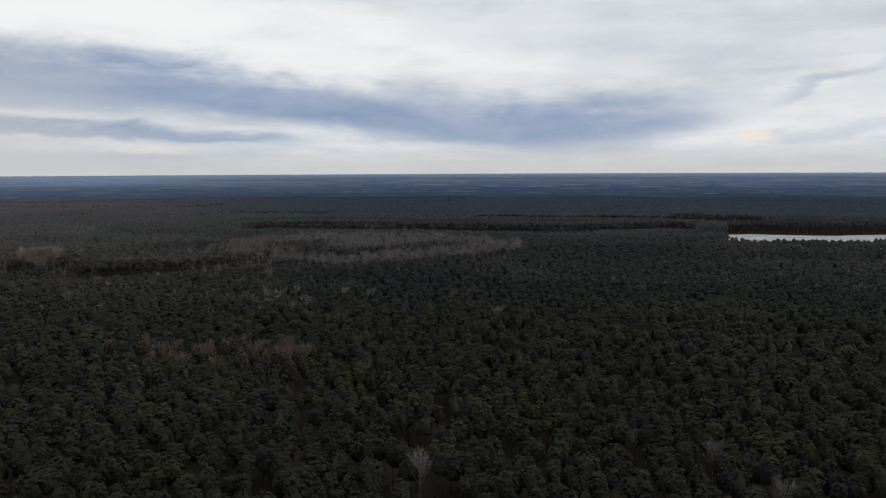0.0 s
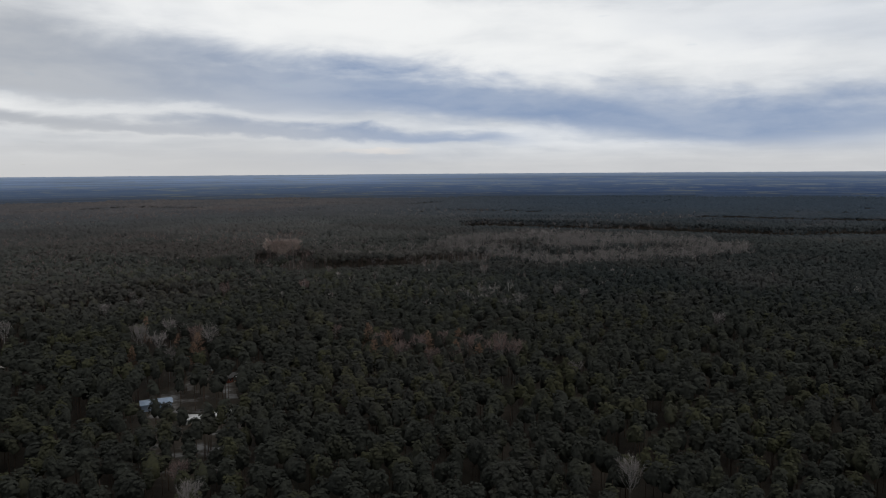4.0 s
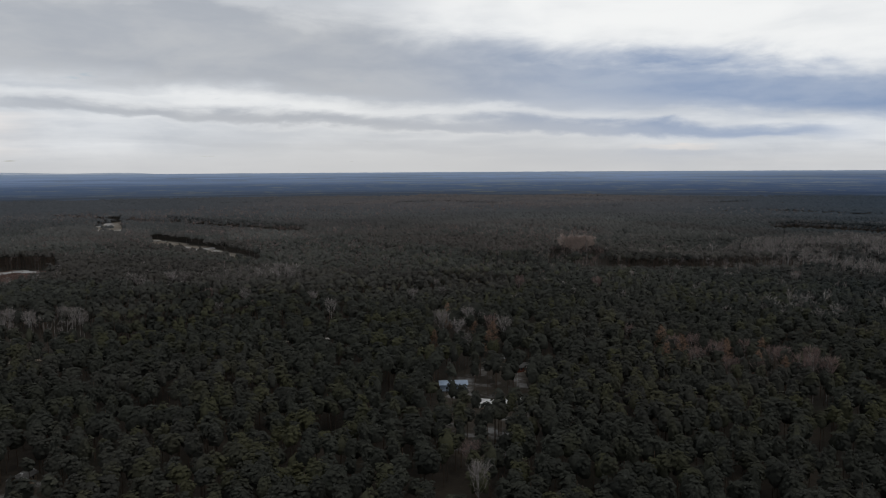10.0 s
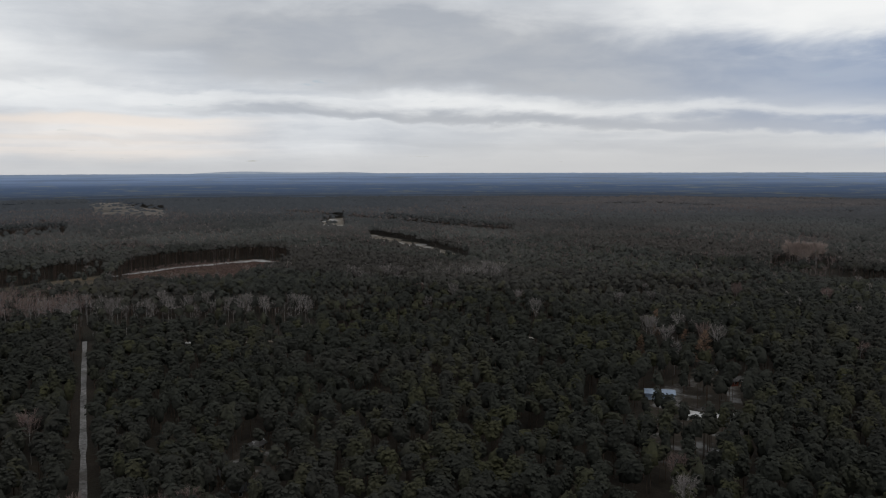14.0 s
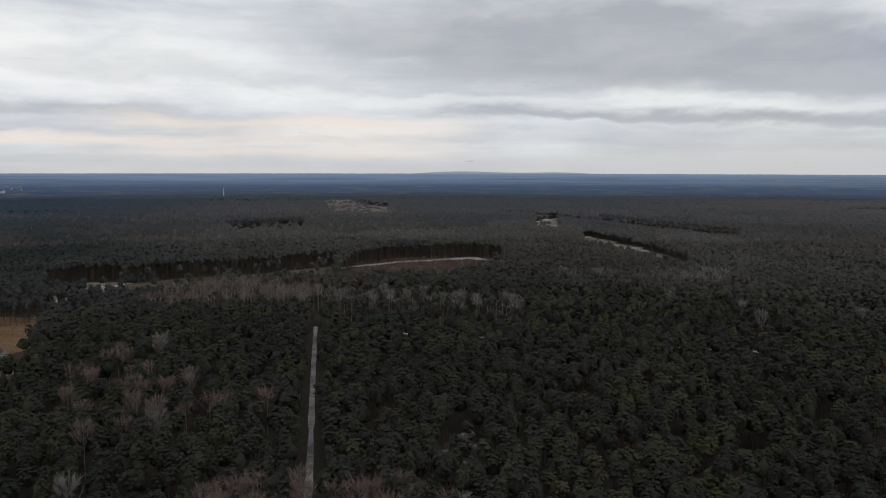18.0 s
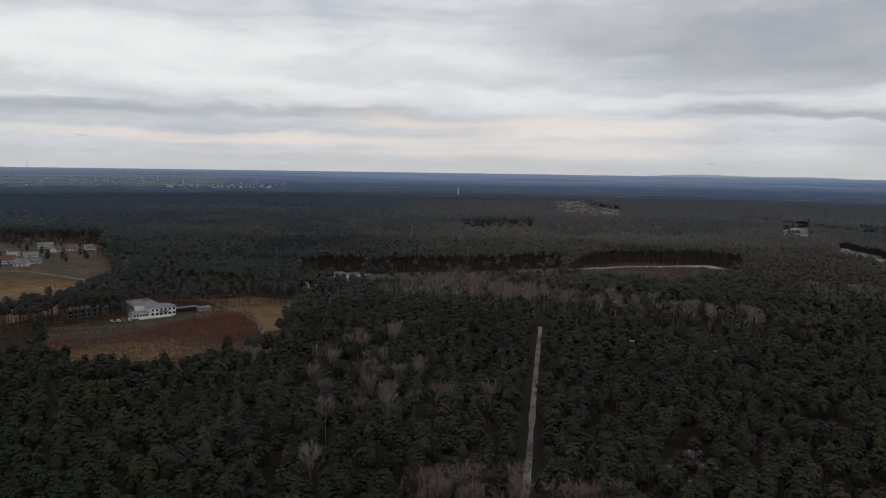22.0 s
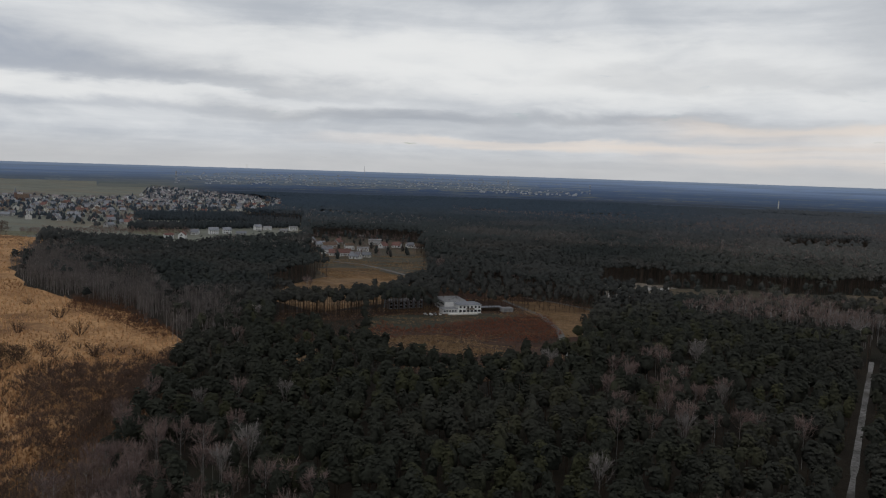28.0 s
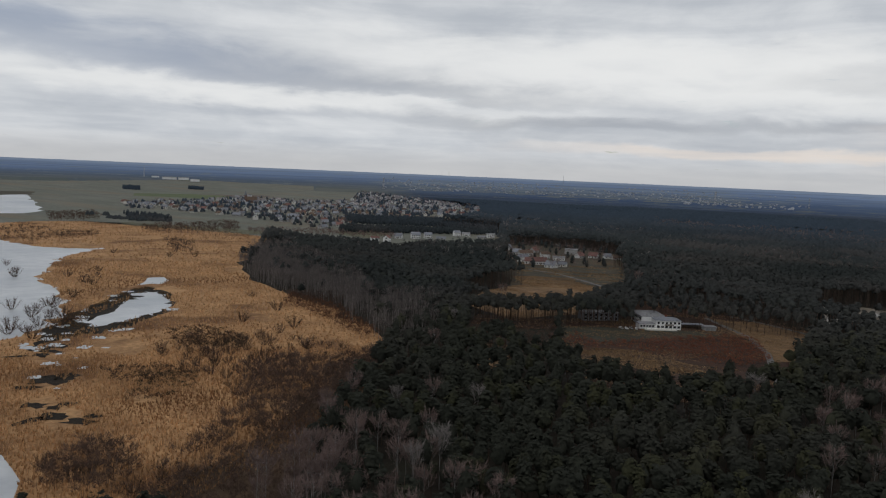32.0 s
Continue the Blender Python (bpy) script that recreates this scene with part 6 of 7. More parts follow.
def gable_walls(w, d, eave, ridge):
    bm = bmesh.new()
    ends = []
    for s in (-1, 1):
        ends.append([bm.verts.new(p) for p in ((s * w / 2, -d / 2, -0.3), (s * w / 2, d / 2, -0.3), (s * w / 2, d / 2, eave), (s * w / 2, 0, ridge), (s * w / 2, -d / 2, eave))])
    a, b = ends
    bm.faces.new(a), bm.faces.new(b)
    for i in range(5):
        j = (i + 1) % 5
        bm.faces.new((a[i], a[j], b[j], b[i]))
    bmesh.ops.recalc_face_normals(bm, faces=bm.faces)
    return bm


def window(parent, x, y, z, w, h, axis="y", sign=-1):
    """A pane in a proud frame on a wall that looks along the axis."""
    bm = bmesh.new()
    if axis == "y":
        box(bm, x - w / 2 - 0.08, x + w / 2 + 0.08, y - 0.05, y + 0.05, z - 0.08, z + h + 0.08)
    else:
        box(bm, x - 0.05, x + 0.05, y - w / 2 - 0.08, y + w / 2 + 0.08, z - 0.08, z + h + 0.08)
    fr = part("window", bm, FRAME, parent)
    bm = bmesh.new()
    if axis == "y":
        box(bm, x - w / 2, x + w / 2, y + sign * 0.06 - 0.02, y + sign * 0.06 + 0.02, z, z + h)
    else:
        box(bm, x + sign * 0.06 - 0.02, x + sign * 0.06 + 0.02, y - w / 2, y + w / 2, z, z + h)
    part("pane", bm, PANE, fr)


def house(w, d, eave, ridge, wall, roof, windows=3, label="", storeys=1):
    """A detached house with gabled roof, chimney, door and windows."""
    ob = new("house")
    part("wall", gable_walls(w, d, eave, ridge), wall, ob)
    part("roof", gable_roof(w, d, eave, ridge), roof, ob)
    bm = bmesh.new()
    box(bm, w * 0.2, w * 0.2 + 0.7, 0.3, 1.0, eave, ridge + 0.9)
    part("chimney", bm, BRICK_RED, ob)
    for s in range(storeys):
        for i in range(windows):
            window(ob, -w / 2 + w * (i + 0.5) / windows, -d / 2, 0.9 + 2.8 * s, 1.2, 1.3)
    window(ob, w / 2, 0.0, eave - 0.6, 1.1, 1.3, "x", 1)
    window(ob, -w / 2, 0.0, eave - 0.6, 1.1, 1.3, "x", -1)
    bm = bmesh.new()
    box(bm, -0.5, 0.5, -d / 2 - 0.08, -d / 2 + 0.05, 0, 2.1)
    part("door", bm, WOOD, ob)
    return tagged(ob, label, "house")


def put_copies(protos, places, group, rng, turn=None):
    """Places the first of each kind and copies for the rest."""
    used = set()
    for i, (x, y) in enumerate(places):
        k = int(rng.integers(len(protos)))
        a = facing(x, y) + (rng.choice((0, math.pi / 2, 0.5, -0.5, -0.9, 0.9)) if turn is None else turn)
        m = Matrix.LocRotScale((x, y, float(level(x, y)) + 0.1), Euler((0, 0, a)), None)
        if k not in used:
            used.add(k)
            protos[k].matrix_basis = m
            tagged(protos[k], group=group)
        else:
            tagged(copy_thing(protos[k], m), group=group)
    for k, ob in enumerate(protos):
        if k not in used:
            for o in (*ob.children_recursive, ob):
                bpy.data.objects.remove(o)


def make_town():
    rng = np.random.default_rng(17)
    kinds = [
        house(11, 9, 3.4, 7.4, RENDER_CREAM, TILE_RED, 3, "cream village house with a red tiled roof"),
        house(12, 9, 3.4, 7.2, RENDER_CREAM, TILE_BROWN, 3, "cream village house with a brown tiled roof"),
        house(10, 9, 5.6, 8.8, RENDER_WHITE, TILE_DARK, 3, "white two-storey village house with a dark roof", 2),
        house(13, 9, 3.2, 7.0, RENDER_GREY, TILE_DARK, 4, "grey village house with a dark sheet roof"),
        house(11, 10, 5.4, 9.0, RENDER_CREAM, TILE_DARK, 3, "cream two-storey village house with a grey roof", 2),
        house(16, 9, 3.6, 6.6, RENDER_GREY, TILE_DARK, 5, "long grey village building with a dark roof"),
        house(9, 8, 3.0, 6.6, RENDER_GREY, TILE_BROWN, 2, "small grey village cottage with a brown roof"),
        house(12, 10, 5.6, 9.4, RENDER_GREY, TILE_DARK, 3, "grey two-storey village house with a dark roof", 2),
    ]
    x, y, r = zone(TOWN, 36.0, 71)
    d = np.hypot(x, y)
    order = np.argsort(d)
    x, y = x[order], y[order]
    keep = r.uniform(0, 1, len(x)) < 0.8
    near, rest = 230, 900
    places = list(zip(x[keep].tolist(), y[keep].tolist()))
    put_copies(kinds, places[:near], "houses of the village", rng)
    # the farther roofs of the village
    rest = np.array(places[near:])
    if len(rest):
        body, cap = [], []
        for px, py in rest:
            w, dd, e, h = rng.uniform(9, 15), rng.uniform(8, 10), rng.uniform(3.2, 5.8), rng.uniform(2.6, 3.8)
            a = rng.uniform(0, 3.14)
            c, s = math.cos(a), math.sin(a)
            for target, pts, faces in (
                (body, [(-1, -1, 0), (1, -1, 0), (1, 1, 0), (-1, 1, 0), (-1, -1, 1), (1, -1, 1), (1, 1, 1), (-1, 1, 1), (-1, 0, 2), (1, 0, 2)],
                 [(0, 1, 5), (0, 5, 4), (2, 3, 7), (2, 7, 6), (1, 2, 6), (1, 6, 5), (3, 0, 4), (3, 4, 7), (4, 8, 7), (5, 6, 9)]),
                (cap, [(-1.06, -1.1, 0.95), (1.06, -1.1, 0.95), (1.06, 0, 2.06), (-1.06, 0, 2.06), (-1.06, 1.1, 0.95), (1.06, 1.1, 0.95)],
                 [(0, 1, 2), (0, 2, 3), (3, 2, 5), (3, 5, 4)])):
                q = []
                for ux, uy, uz in pts:
                    z = e * uz if uz <= 1 else e + h * (uz - 1)
                    lx, ly = ux * w / 2, uy * dd / 2
                    q.append((px + lx * c - ly * s, py + lx * s + ly * c, z))
                target.append((np.array(q), np.array(faces)))
        tagged(new("village_walls", raw_mesh("village_walls", *join(body), RENDER_MIX)), "pale walls of the farther village houses", "houses", kind="stuff")
        tagged(new("village_roofs", raw_mesh("village_roofs", *join(cap), ROOF_MIX)), "red and grey roofs of the farther village houses", "houses", kind="stuff")
    # garden trees and hedges
    x, y, r = zone(TOWN, 13.0, 72)
    ok = r.uniform(0, 1, len(x)) < 0.28
    plant_stuff("garden_trees", x[ok], y[ok], r, [lump(900 + k, 10, 0.8, 3.4, ((0.6, 0.7), (0.1, 1.0))) for k in range(5)], NEEDLES, "dark conifers in the village gardens", category="trees", tall=(0.6, 1.3))
    bare_stuff(TOWN, 24.0, 73, "leafless trees in the village gardens", [bare_tree(170 + k, 11, 7, 6, 0.16, 4.4, 0.13, True) for k in range(3)], TWIGS, TWIGS, (0.7, 1.2))


RENDER_MIX = surface("village_render", [(0.42, 0.42, 0.43), (0.84, 0.84, 0.84)], 9.0, 0.9, 0.0, island=0.35)
ROOF_MIX = surface("village_roofing", [(0.21, 0.22, 0.25), (0.32, 0.27, 0.26)], 16.0, 0.85, 0.0, island=0.35)
make_town()


def make_hamlet():
    rng = np.random.default_rng(19)
    def at(ob, x, y, turn):
        ob.matrix_basis = Matrix.LocRotScale((x, y, 0.1), Euler((0, 0, facing(x, y) + turn)), None)
        tagged(ob, group="houses of the hamlet")
    spec = [(15, 10, 3.8, 7.8, RENDER_WHITE, TILE_RED, 6, "large white hamlet house with a faded red roof", 0.25),
            (12, 9, 3.2, 7.4, RENDER_WHITE, TILE_DARK, 3, "white hamlet house with a dark gabled roof", -0.5),
            (17, 8, 3.4, 6.4, RENDER_WHITE, TILE_BROWN, 6, "long white farm building with a low roof", 0.35),
            (16, 9, 6.0, 7.0, RENDER_GREY, FELT, 4, "grey block with a nearly flat roof", 0.1),
            (11, 9, 3.0, 6.8, RENDER_WHITE, TILE_RED, 3, "white cottage with a salmon red roof", -0.3),
            (8, 7, 3.0, 7.0, RENDER_WHITE, TILE_DARK, 2, "small white gabled cottage", 1.2),
            (10, 8, 3.0, 7.0, RENDER_GREY, TILE_RED, 2, "grey cottage with a red roof", 0.9),
            (9, 8, 3.0, 6.4, RENDER_WHITE, TILE_DARK, 2, "white cottage beside the forest", 0.3),
            (10, 7, 2.8, 5.4, RENDER_CREAM, TILE_DARK, 2, "low cream outbuilding with dark roof", -0.2),
            (10, 7, 2.8, 5.6, RENDER_WHITE, TILE_BROWN, 2, "low white cottage at the wood", 0.4),
            (12, 9, 5.4, 8.4, RENDER_WHITE, TILE_DARK, 3, "tall white house in the hamlet", 0.1),
            (13, 9, 3.4, 7.2, RENDER_WHITE, TILE_RED, 3, "white house with a pinkish red roof", -0.15),
            (11, 8, 5.2, 7.8, RENDER_WHITE, TILE_BROWN, 3, "white house with a low brown roof", 0.3),
            (14, 9, 3.6, 5.0, RENDER_WHITE, FELT, 4, "long white house with a flat roof", 0.05),
            (10, 8, 3.2, 7.0, RENDER_WHITE, TILE_RED, 3, "small white house with a red gable", 0.9),
            (11, 8, 3.2, 6.8, RENDER_WHITE, TILE_DARK, 3, "white house before dark firs", 0.2)]
    for (w, d, e, r, wall, roof, n, label, turn), (x, y) in zip(spec, HAMLET_HOUSES):
        at(house(w, d, e, r, wall, roof, n, label), x, y, turn)
    spec = [(11, 9, 5.6, 7.6, RENDER_WHITE, TILE_RED, 3, "white house with a red roof behind the wood", 0.2, 2),
            (10, 9, 5.4, 8.8, RENDER_WHITE, TILE_RED, 3, "white gabled house behind the wood", 1.3, 2),
            (11, 9, 3.6, 7.6, RENDER_WHITE, TILE_DARK, 4, "white terraced house with dark gables", -0.3, 1),
            (13, 10, 5.8, 9.4, RENDER_WHITE, TILE_DARK, 5, "large white house with a slate blue roof", 0.2, 2),
            (11, 9, 5.6, 8.8, RENDER_WHITE, TILE_DARK, 4, "white house with a slate blue roof", 0.2, 2),
            (10, 9, 5.8, 8.6, RENDER_WHITE, TILE_DARK, 3, "white modern house with a grey roof", 0.4, 2),
            (12, 9, 3.6, 5.6, RENDER_WHITE, FELT, 4, "low white house with a flat grey roof", 0.1, 1),
            (12, 9, 3.4, 5.0, RENDER_GREY, FELT, 3, "grey low building with a flat roof", 0.3, 1),
            (12, 9, 5.8, 6.8, RENDER_WHITE, FELT, 4, "white block with a flat grey roof", 0.2, 2),
            (14, 8, 2.8, 5.0, RENDER_GREY, TILE_DARK, 3, "low grey outbuilding behind the wood", 0.0, 1)]
    for (w, d, e, r, wall, roof, n, label, turn, st), (x, y) in zip(spec, WHITE_HOUSES):
        at(house(w, d, e, r, wall, roof, n, label, st), x, y, turn)


make_hamlet()


def make_hamlet_trees():
    x, y, r = zone(HAMLET, 12.0, 181)
    keep = np.ones(len(x), dtype=bool)
    for hx, hy in HAMLET_HOUSES:
        keep &= ~in_view_of(x, y, [(hx, hy)], 12.0, 45.0)
    x, y = x[keep], y[keep]
    plant_stuff("garden_trees", x[::4], y[::4], r, [pine_crown(970 + k, 14, 5, 1.2, 12, 1.2, 2.4, 0, 7) for k in range(4)], NEEDLES, "dark conifers in the hamlet's gardens", category="trees", stands=False)
    tree = [bare_tree(390 + k, 12, 9, 10, 0.15, 5.0, 0.06, True) for k in range(3)]
    bare_stuff(HAMLET, 16.0, 182, "leafless trees in the hamlet's gardens", tree, TWIGS, TWIGS, (0.7, 1.1))
    bare_stuff(LINK, 14.0, 183, "brown bushes along the hamlet road", tree, TWIGS, SCRUB_TWIGS, (0.2, 0.5), "bushes", drift=0.8)
    bare_stuff(STRIP, 9.0, 184, "low scrub on the dry field", tree, DARK_TWIGS, SCRUB_TWIGS, (0.12, 0.3), "scrub", drift=0.7)


make_hamlet_trees()


# far walls and roofs, haze put into their base colours
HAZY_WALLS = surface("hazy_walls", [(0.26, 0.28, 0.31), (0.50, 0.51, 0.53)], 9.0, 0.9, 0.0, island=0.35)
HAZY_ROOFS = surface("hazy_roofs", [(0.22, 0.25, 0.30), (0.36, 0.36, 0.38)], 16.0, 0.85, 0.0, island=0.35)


def make_far_roofs():
    """Scattered farms and hamlets far out."""
    rng = np.random.default_rng(23)
    body, cap = [], []
    for count, a0, a1, r0, r1, size in ((560, 104, 128, 3300, 4450, 0.62), (90, 98, 105, 3300, 4300, 0.5), (24, 0, 11, 2290, 2480, 0.7), (60, 99, 106, 3150, 3450, 0.7)):
        mids = [(rng.uniform(a0, a1), rng.uniform(r0, r1)) for _ in range(max(3, count // 8))]
        for _ in range(count):
            ma, mr = mids[int(rng.integers(len(mids)))]
            a, r = math.radians(np.clip(ma + rng.normal() * 2.0, a0, a1)), float(np.clip(mr + rng.normal() * 130, r0, r1))
            px, py = -r * math.sin(a), r * math.cos(a)
            z0 = float(level(px, py)) + (float(np.interp(r, (2500, 3200, 4900), (11, 9, 1))) + 1 if r > 2540 else 0)
            w, dd, e, h = rng.uniform(5, 9) * size, rng.uniform(4, 5) * size, rng.uniform(3.5, 6) * size, rng.uniform(2.5, 3.5) * size
            t = rng.uniform(0, 3.14)
            c, s = math.cos(t), math.sin(t)
            for target, pts, faces in (
                (body, [(-1, -1, 0), (1, -1, 0), (1, 1, 0), (-1, 1, 0), (-1, -1, 1), (1, -1, 1), (1, 1, 1), (-1, 1, 1), (-1, 0, 2), (1, 0, 2)],
                 [(0, 1, 5), (0, 5, 4), (2, 3, 7), (2, 7, 6), (1, 2, 6), (1, 6, 5), (3, 0, 4), (3, 4, 7), (4, 8, 7), (5, 6, 9)]),
                (cap, [(-1.06, -1.1, 0.95), (1.06, -1.1, 0.95), (1.06, 0, 2.06), (-1.06, 0, 2.06), (-1.06, 1.1, 0.95), (1.06, 1.1, 0.95)],
                 [(0, 1, 2), (0, 2, 3), (3, 2, 5), (3, 5, 4)])):
                q = [(px + ux * w * c - uy * dd * s, py + ux * w * s + uy * dd * c, z0 - 2 + (e * uz if uz <= 1 else e + h * (uz - 1))) for ux, uy, uz in pts]
                target.append((np.array(q), np.array(faces)))
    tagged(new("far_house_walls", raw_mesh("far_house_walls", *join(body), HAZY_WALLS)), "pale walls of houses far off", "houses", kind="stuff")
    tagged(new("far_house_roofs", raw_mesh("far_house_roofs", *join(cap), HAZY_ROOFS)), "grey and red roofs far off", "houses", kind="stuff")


make_far_roofs()


def make_villa():
    """White two-storey villa with a flat-roofed rear wing and a low side wing."""
    x, y = VILLA[2]
    ob = new("villa")
    def slab(name, mat, *b, parent=ob, label="", bevel=0.0):
        return part(name, box(bmesh.new(), *b, bevel=bevel), mat, parent, label)
    slab("front_block", RENDER_WHITE, -4, 13, 0, 10, -0.3, 6.2)
    bm = bmesh.new()                 # low hipped roof
    lo = [bm.verts.new(p) for p in ((-4.7, -0.7, 6.2), (13.7, -0.7, 6.2), (13.7, 10.7, 6.2), (-4.7, 10.7, 6.2))]
    hi = [bm.verts.new(p) for p in ((0.5, 5, 8.0), (8.5, 5, 8.0))]
    for f in ((lo[0], lo[1], hi[1], hi[0]), (lo[1], lo[2], hi[1]), (lo[2], lo[3], hi[0], hi[1]), (lo[3], lo[0], hi[0]), tuple(reversed(lo))):
        bm.faces.new(f)
    bmesh.ops.recalc_face_normals(bm, faces=bm.faces)
    part("hipped_roof", bm, TILE_DARK, ob, "dull grey hipped roof")
    slab("rear_wing", RENDER_WHITE, -11, 6, 10.03, 34, -0.3, 6.6)
    slab("flat_roof", FELT, -11.5, 6.5, 10.4, 34.5, 6.6, 7.0, label="flat grey felt roof")
    for i in range(3):
        slab("roof_vent", STEEL, -6 + 4 * i, -5 + 4 * i, 16 + 3 * i, 17 + 3 * i, 7.0, 7.9)
    slab("low_wing", RENDER_WHITE, -15, -4.03, 1.5, 10, -0.3, 3.2)
    slab("low_roof", FELT, -15.4, -4.06, 1.1, 10.4, 3.2, 3.5, label="flat grey roof of the low wing")
    slab("terrace", RENDER_CREAM, -12, 9, -4.0, -0.03, -0.3, 0.9, label="pale terrace")
    for i in range(7):
        slab("railing_post", STEEL, -11.9 + i * 3.45, -11.8 + i * 3.45, -3.95, -3.85, 0.9, 1.9)
    slab("handrail", STEEL, -12, 9, -3.97, -3.83, 1.9, 1.98)
    balcony = slab("balcony", RENDER_GREY, 1.5, 7.5, -1.4, -0.03, 2.9, 3.1)
    slab("balcony_rail", WOOD, 1.5, 7.5, -1.4, -1.3, 3.1, 4.0, parent=balcony)
    slab("chimney", BRICK_RED, 4, 4.9, 6, 6.9, 6.5, 9.2)
    for i in range(6):
        window(ob, -2.4 + i * 2.8, 0, 3.9, 1.3, 1.4)
    for i in range(6):
        window(ob, -2.4 + i * 2.8, 0, 1.2, 1.9, 1.4)
    for i in range(5):
        window(ob, -13.6 + i * 2.0, 1.5, 1.3, 1.4, 1.2)
    for i in range(7):
        for z in (1.2, 4.2):
            window(ob, -11, 12 + i * 3.1, z, 1.9, 1.4, "x", -1)
    slab("front_door", WOOD, -3.2, -2.2, -0.06, 0.02, 0.9, 3.0)
    ob.matrix_basis = Matrix.LocRotScale((x, y, 0.15), Euler((0, 0, facing(x, y) + 0.34)), None)
    tagged(ob, "white two-storey villa with grey flat-roofed rear wing", "villa")
    m = ob.matrix_basis

    def near(name, build, px, py, label, category, turn=0.0):
        o = new(name)
        build(o)
        o.matrix_basis = m @ pose(px, py, -0.05, 0, 0, turn)
        tagged(o, label, category)

    def garage(o):
        part("wall", box(bmesh.new(), -4, 4, -3, 3, -0.2, 2.6), RENDER_GREY, o)
        part("roof", box(bmesh.new(), -4.4, 4.4, -3.4, 3.4, 2.6, 2.85), FELT, o)
        for i in (-1, 1):
            part("garage_door", box(bmesh.new(), i * 1.9 - 1.4, i * 1.9 + 1.4, -3.06, -2.98, 0, 2.2), STEEL, o)

    def carport(o):
        part("roof", box(bmesh.new(), -8, 8, -3, 3, 2.6, 2.85), TILE_DARK, o)
        for i in range(5):
            part("post", box(bmesh.new(), -7.8 + 3.9 * i, -7.6 + 3.9 * i, -2.8, -2.6, -0.2, 2.6), WOOD, o)
        part("back_wall", box(bmesh.new(), -8, 8, 2.7, 2.9, -0.2, 2.6), WOOD, o)

    near("garage", garage, 34, 4, "small grey garage beside the villa", "garage")
    near("carport", carport, 24, 10, "long dark timber carport beside the villa", "carport")

    def annexe(o):
        part("wall", box(bmesh.new(), -13, 13, -5, 5, -0.2, 5.6), TILE_DARK, o, "dark boarded wall")
        part("roof", box(bmesh.new(), -13.5, 13.5, -5.5, 5.5, 5.6, 6.0), FELT, o)
        for i in range(7):
            for z in (0.9, 3.4):
                window(o, -11.4 + i * 3.8, -5, z, 1.7, 1.5)

    near("annexe", annexe, -36, 30, "dark annexe with white window frames among pines", "building", 8)

    def car(paint):
        def build(o):
            bm = box(bmesh.new(), -2.1, 2.1, -0.85, 0.85, 0.35, 0.95, 0.12)
            box(bm, -1.2, 1.3, -0.75, 0.75, 0.9, 1.45, 0.15)
            part("body", bm, paint, o)
            part("windscreen", box(bmesh.new(), -1.28, -1.1, -0.65, 0.65, 0.98, 1.36), PANE, o)
            for wx in (-1.3, 1.3):
                for wy in (-0.86, 0.72):
                    bm = bmesh.new()
                    bmesh.ops.create_cone(bm, cap_ends=True, segments=12, radius1=0.33, radius2=0.33, depth=0.16, matrix=Matrix.LocRotScale((wx, wy + 0.07, 0.33), Euler((math.pi / 2, 0, 0)), None))
                    part("wheel", bm, TYRE, o)
        return build

    for i, paint in enumerate((FRAME, STEEL, FRAME, RENDER_GREY)):
        near("parked_car", car(paint), -18 - 3.4 * i, -2 + (i % 2), "parked car beside the villa", "car", 80 + 8 * i)


TYRE = surface("tyre", [(0.015, 0.015, 0.015), (0.03, 0.03, 0.03)], 0.3, 0.8, 0.0)
make_villa()


def cabin(w, d, e, r, wall, roof, label):
    ob = new("cabin")
    part("wall", gable_walls(w, d, e, r), wall, ob)
    part("roof", gable_roof(w, d, e, r, 0.6), roof, ob)
    for i in range(2):
        window(ob, -w / 4 + i * w / 2, -d / 2, 0.9, 1.0, 1.0)
    part("door", box(bmesh.new(), -0.45, 0.45, -d / 2 - 0.07, -d / 2 + 0.03, 0, 2.0), WOOD, ob)
    part("step", box(bmesh.new(), -0.8, 0.8, -d / 2 - 0.9, -d / 2 - 0.08, -0.2, 0.15), WOOD, ob)
    return tagged(ob, label, "cabin")


THAWING_ROOF = surface("thawing_roof", [(0.03, 0.03, 0.03), (0.09, 0.085, 0.08)], 0.15, 0.8, 0.2, second=((0.75, 0.75, 0.76), 0.95))
TAR_ROOF = surface("tarred_roof", [(0.022, 0.022, 0.023), (0.05, 0.05, 0.05)], 1.0, 0.9, 0.2)


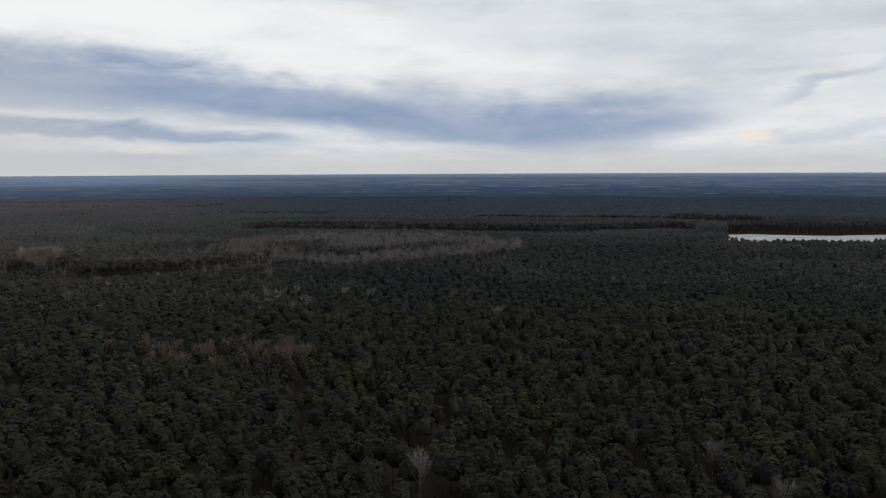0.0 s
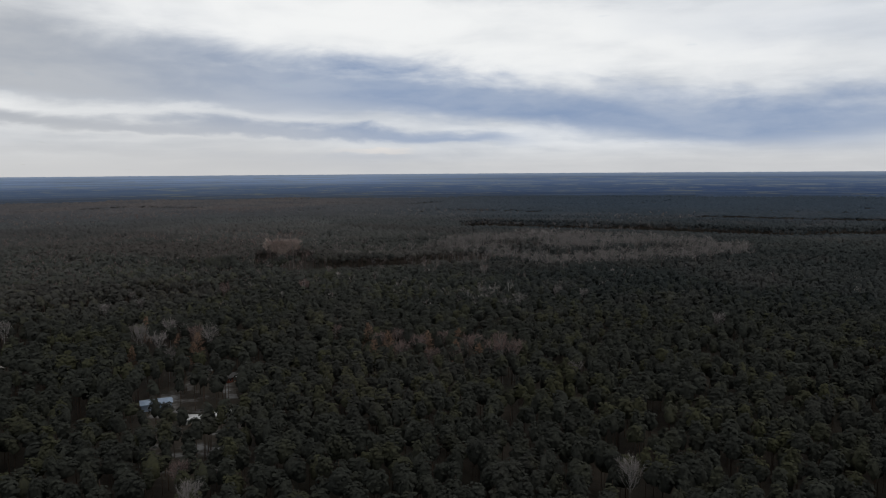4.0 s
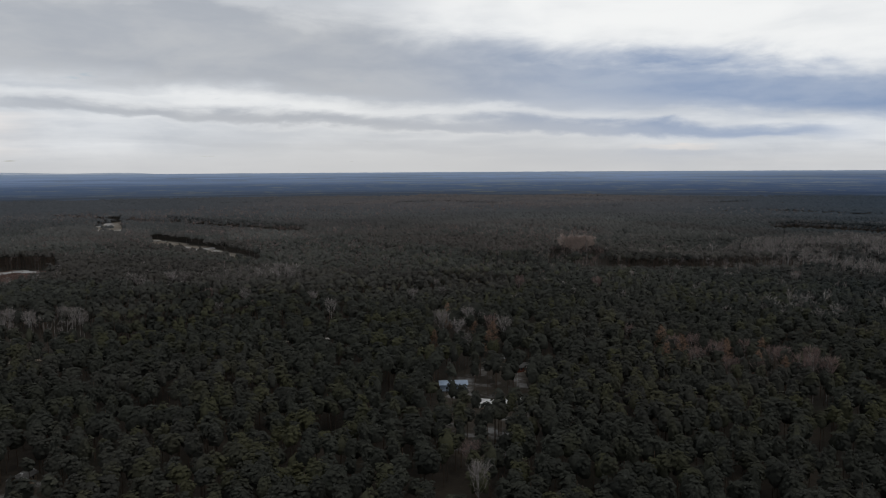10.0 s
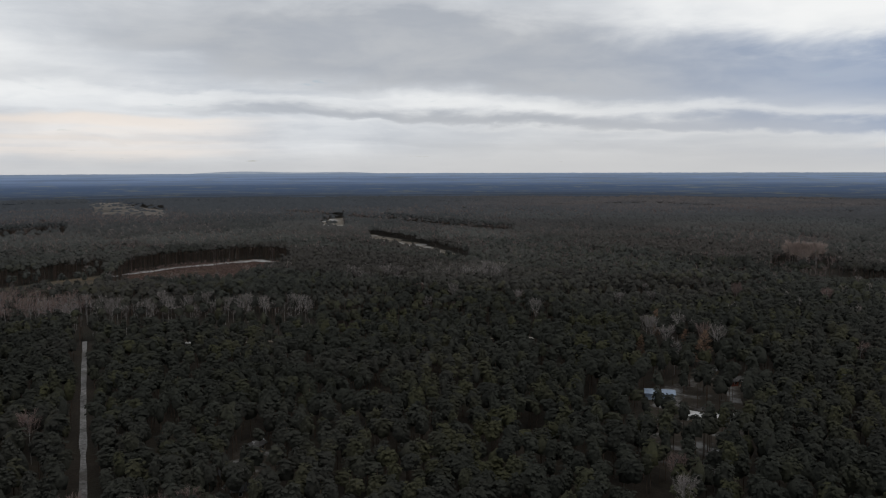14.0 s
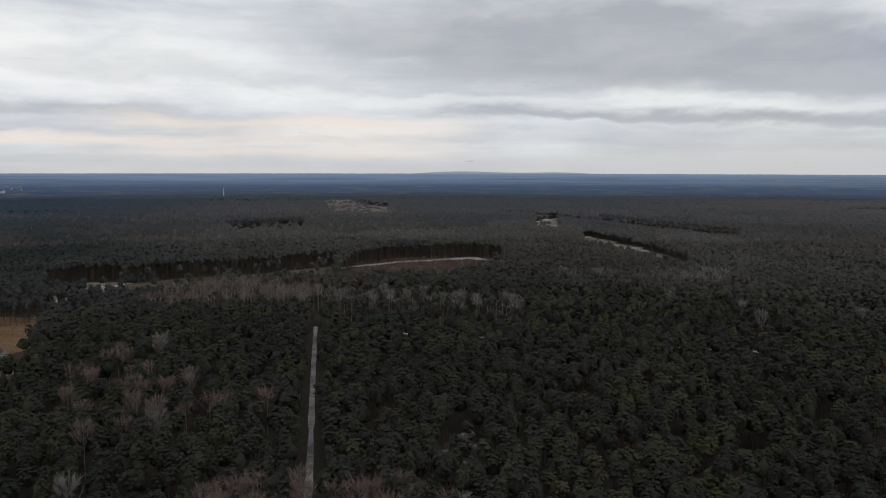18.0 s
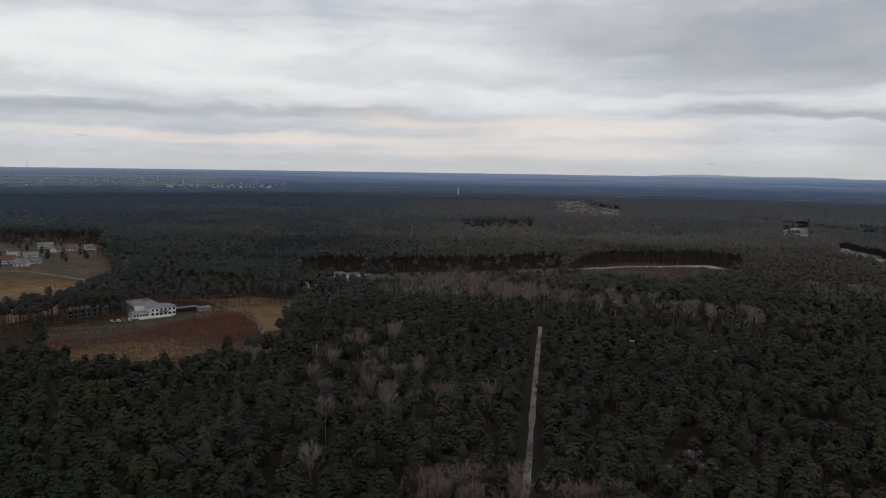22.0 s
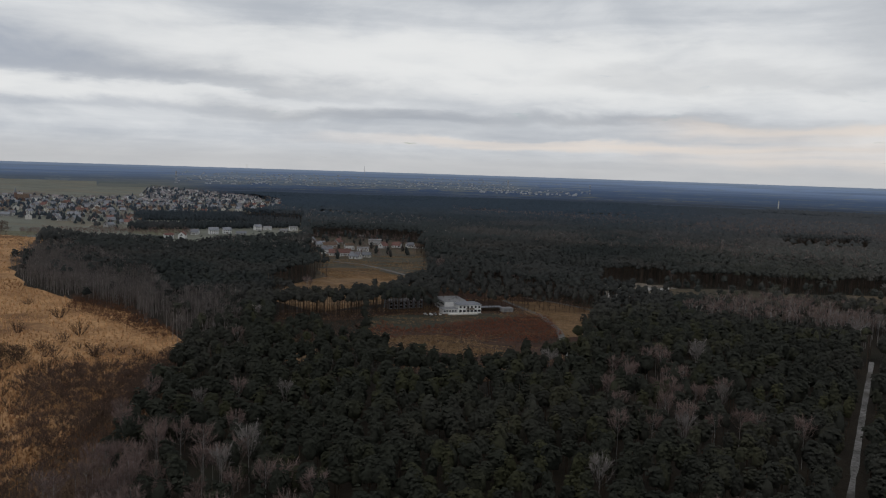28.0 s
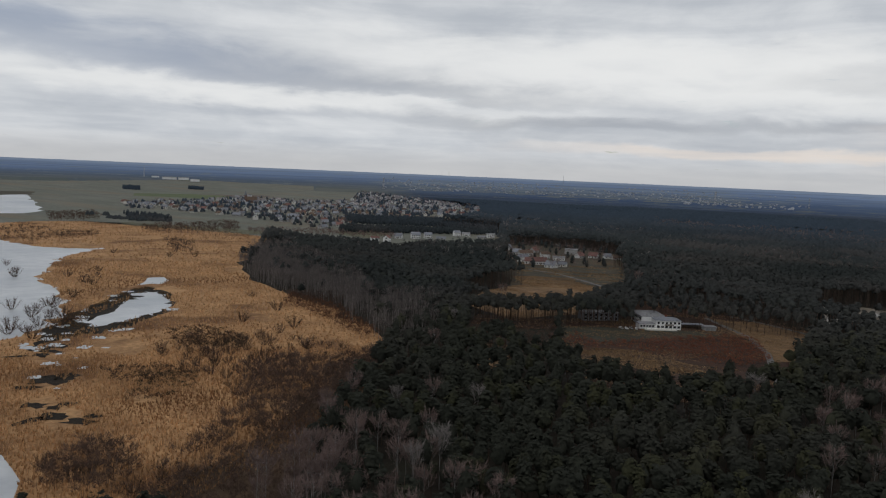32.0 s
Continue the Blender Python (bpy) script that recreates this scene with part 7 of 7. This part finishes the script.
def make_camp():
    def at(ob, x, y, turn):
        ob.matrix_basis = Matrix.LocRotScale((x, y, 0.1), Euler((0, 0, facing(x, y) + turn)), None)
        tagged(ob, group="cabins in the forest")
    spec = ((0, 12, 7, 2.8, 3.6, BLUE_SHEET, BLUE_SHEET, "long cabin with a pale blue sheet roof", 0.05), (1, 7, 6, 2.4, 3.4, WOOD, SNOW, "wooden cabin with snow on its roof", 0.4),
            (2, 7, 6, 2.4, 3.6, WOOD, THAWING_ROOF, "wooden cabin with a snow-dusted roof", -0.3), (3, 8, 6, 2.4, 3.6, BRICK_RED, THAWING_ROOF, "red cabin with a snow-dusted roof", 0.5), (4, 7, 5, 2.2, 3.2, RENDER_CREAM, SNOW, "cream cabin with patchy snow", -0.2))
    for i, w, d, e, r, wall, roof, label, turn in spec:
        at(cabin(w, d, e, r, wall, roof, label), *BLDG[i], turn)
    for i, (w, d, wall, roof, label, turn) in enumerate(((7, 4.5, WOOD, THAWING_ROOF, "small wooden cabin with melting snow on its roof", 0.9), (10, 6, WOOD, TAR_ROOF, "wooden cabin with a dark felt roof", 0.3), (11, 6, WOOD, TAR_ROOF, "low wooden cabin with a dark roof", 0.1))):
        at(cabin(w, d, 2.5, 3.7, wall, roof, label), *SHED[i], turn)


make_camp()


# ---- landmarks in the distance ----
CHURCH_BRICK = surface("church_brick", [(0.15, 0.095, 0.08), (0.24, 0.155, 0.13)], 1.0, 0.85, 0.2)


def make_landmarks():
    def tower(name, x, y, high, r0, r1, label, bands, mat, arms=0):
        ob = new(name)
        z0 = 0.0
        for k in range(bands):
            z1 = high * (k + 1) / bands
            bm = bmesh.new()
            a, b = r0 + (r1 - r0) * k / bands, r0 + (r1 - r0) * (k + 1) / bands
            bmesh.ops.create_cone(bm, cap_ends=True, segments=10, radius1=a, radius2=b, depth=z1 - z0, matrix=Matrix.Translation((0, 0, (z0 + z1) / 2)))
            part("section", bm, mat, ob)
            z0 = z1
        for k in range(arms):
            bm = box(bmesh.new(), -r1 - 1.2, r1 + 1.2, -0.4, 0.4, high - 3 - 4 * k, high - 2.2 - 4 * k)
            part("platform", bm, STEEL, ob)
        ob.matrix_basis = Matrix.Translation((x, y, float(level(x, y))))
        tagged(ob, label, "tower")
    tower("water_tower", *MASTS[0], 36, 1.7, 1.7, "pale concrete tower above the forest", 3, RENDER_CREAM, 1)
    tower("chimney_stack", *MASTS[1], 52, 1.8, 1.2, "tall pale factory chimney", 4, RENDER_GREY)
    tower("radio_mast", *MASTS[2], 56, 1.1, 0.5, "thin grey radio mast on the horizon", 4, STEEL, 2)
    x, y = CHURCH[0]
    ob = new("church")
    part("nave", gable_walls(26, 12, 8, 15), CHURCH_BRICK, ob)
    part("roof", gable_roof(26, 12, 8, 15), TILE_BROWN, ob)
    part("bell_tower", box(bmesh.new(), -17, -12, -2.5, 2.5, -0.3, 19), CHURCH_BRICK, ob)
    bm = bmesh.new()
    bmesh.ops.create_cone(bm, cap_ends=True, segments=4, radius1=3.6, radius2=0.05, depth=13, matrix=Matrix.LocRotScale((-14.5, 0, 25.5), Euler((0, 0, math.pi / 4)), None))
    part("spire", bm, TILE_DARK, ob)
    for i in range(4):
        window(ob, -9 + 6 * i, -6, 2.5, 1.4, 4.0)
    ob.matrix_basis = Matrix.LocRotScale((x, y, 0.1), Euler((0, 0, facing(x, y) + 0.3)), None)
    tagged(ob, "brick village church with a pointed dark spire", "church")
    for i, (x, y) in enumerate(FAR_WORKS):
        ob = new("warehouse")
        w = (60, 44, 38, 30)[i]
        part("wall", box(bmesh.new(), -w / 2, w / 2, -12, 12, -1, 9), RENDER_WHITE, ob)
        part("roof", box(bmesh.new(), -w / 2 - 0.5, w / 2 + 0.5, -12.5, 12.5, 9, 10), FELT, ob)
        ob.matrix_basis = Matrix.LocRotScale((x, y, float(level(x, y)) + 4), Euler((0, 0, facing(x, y))), None)
        tagged(ob, "long white warehouse far beyond the meadows", "warehouse", "far warehouses")


make_landmarks()
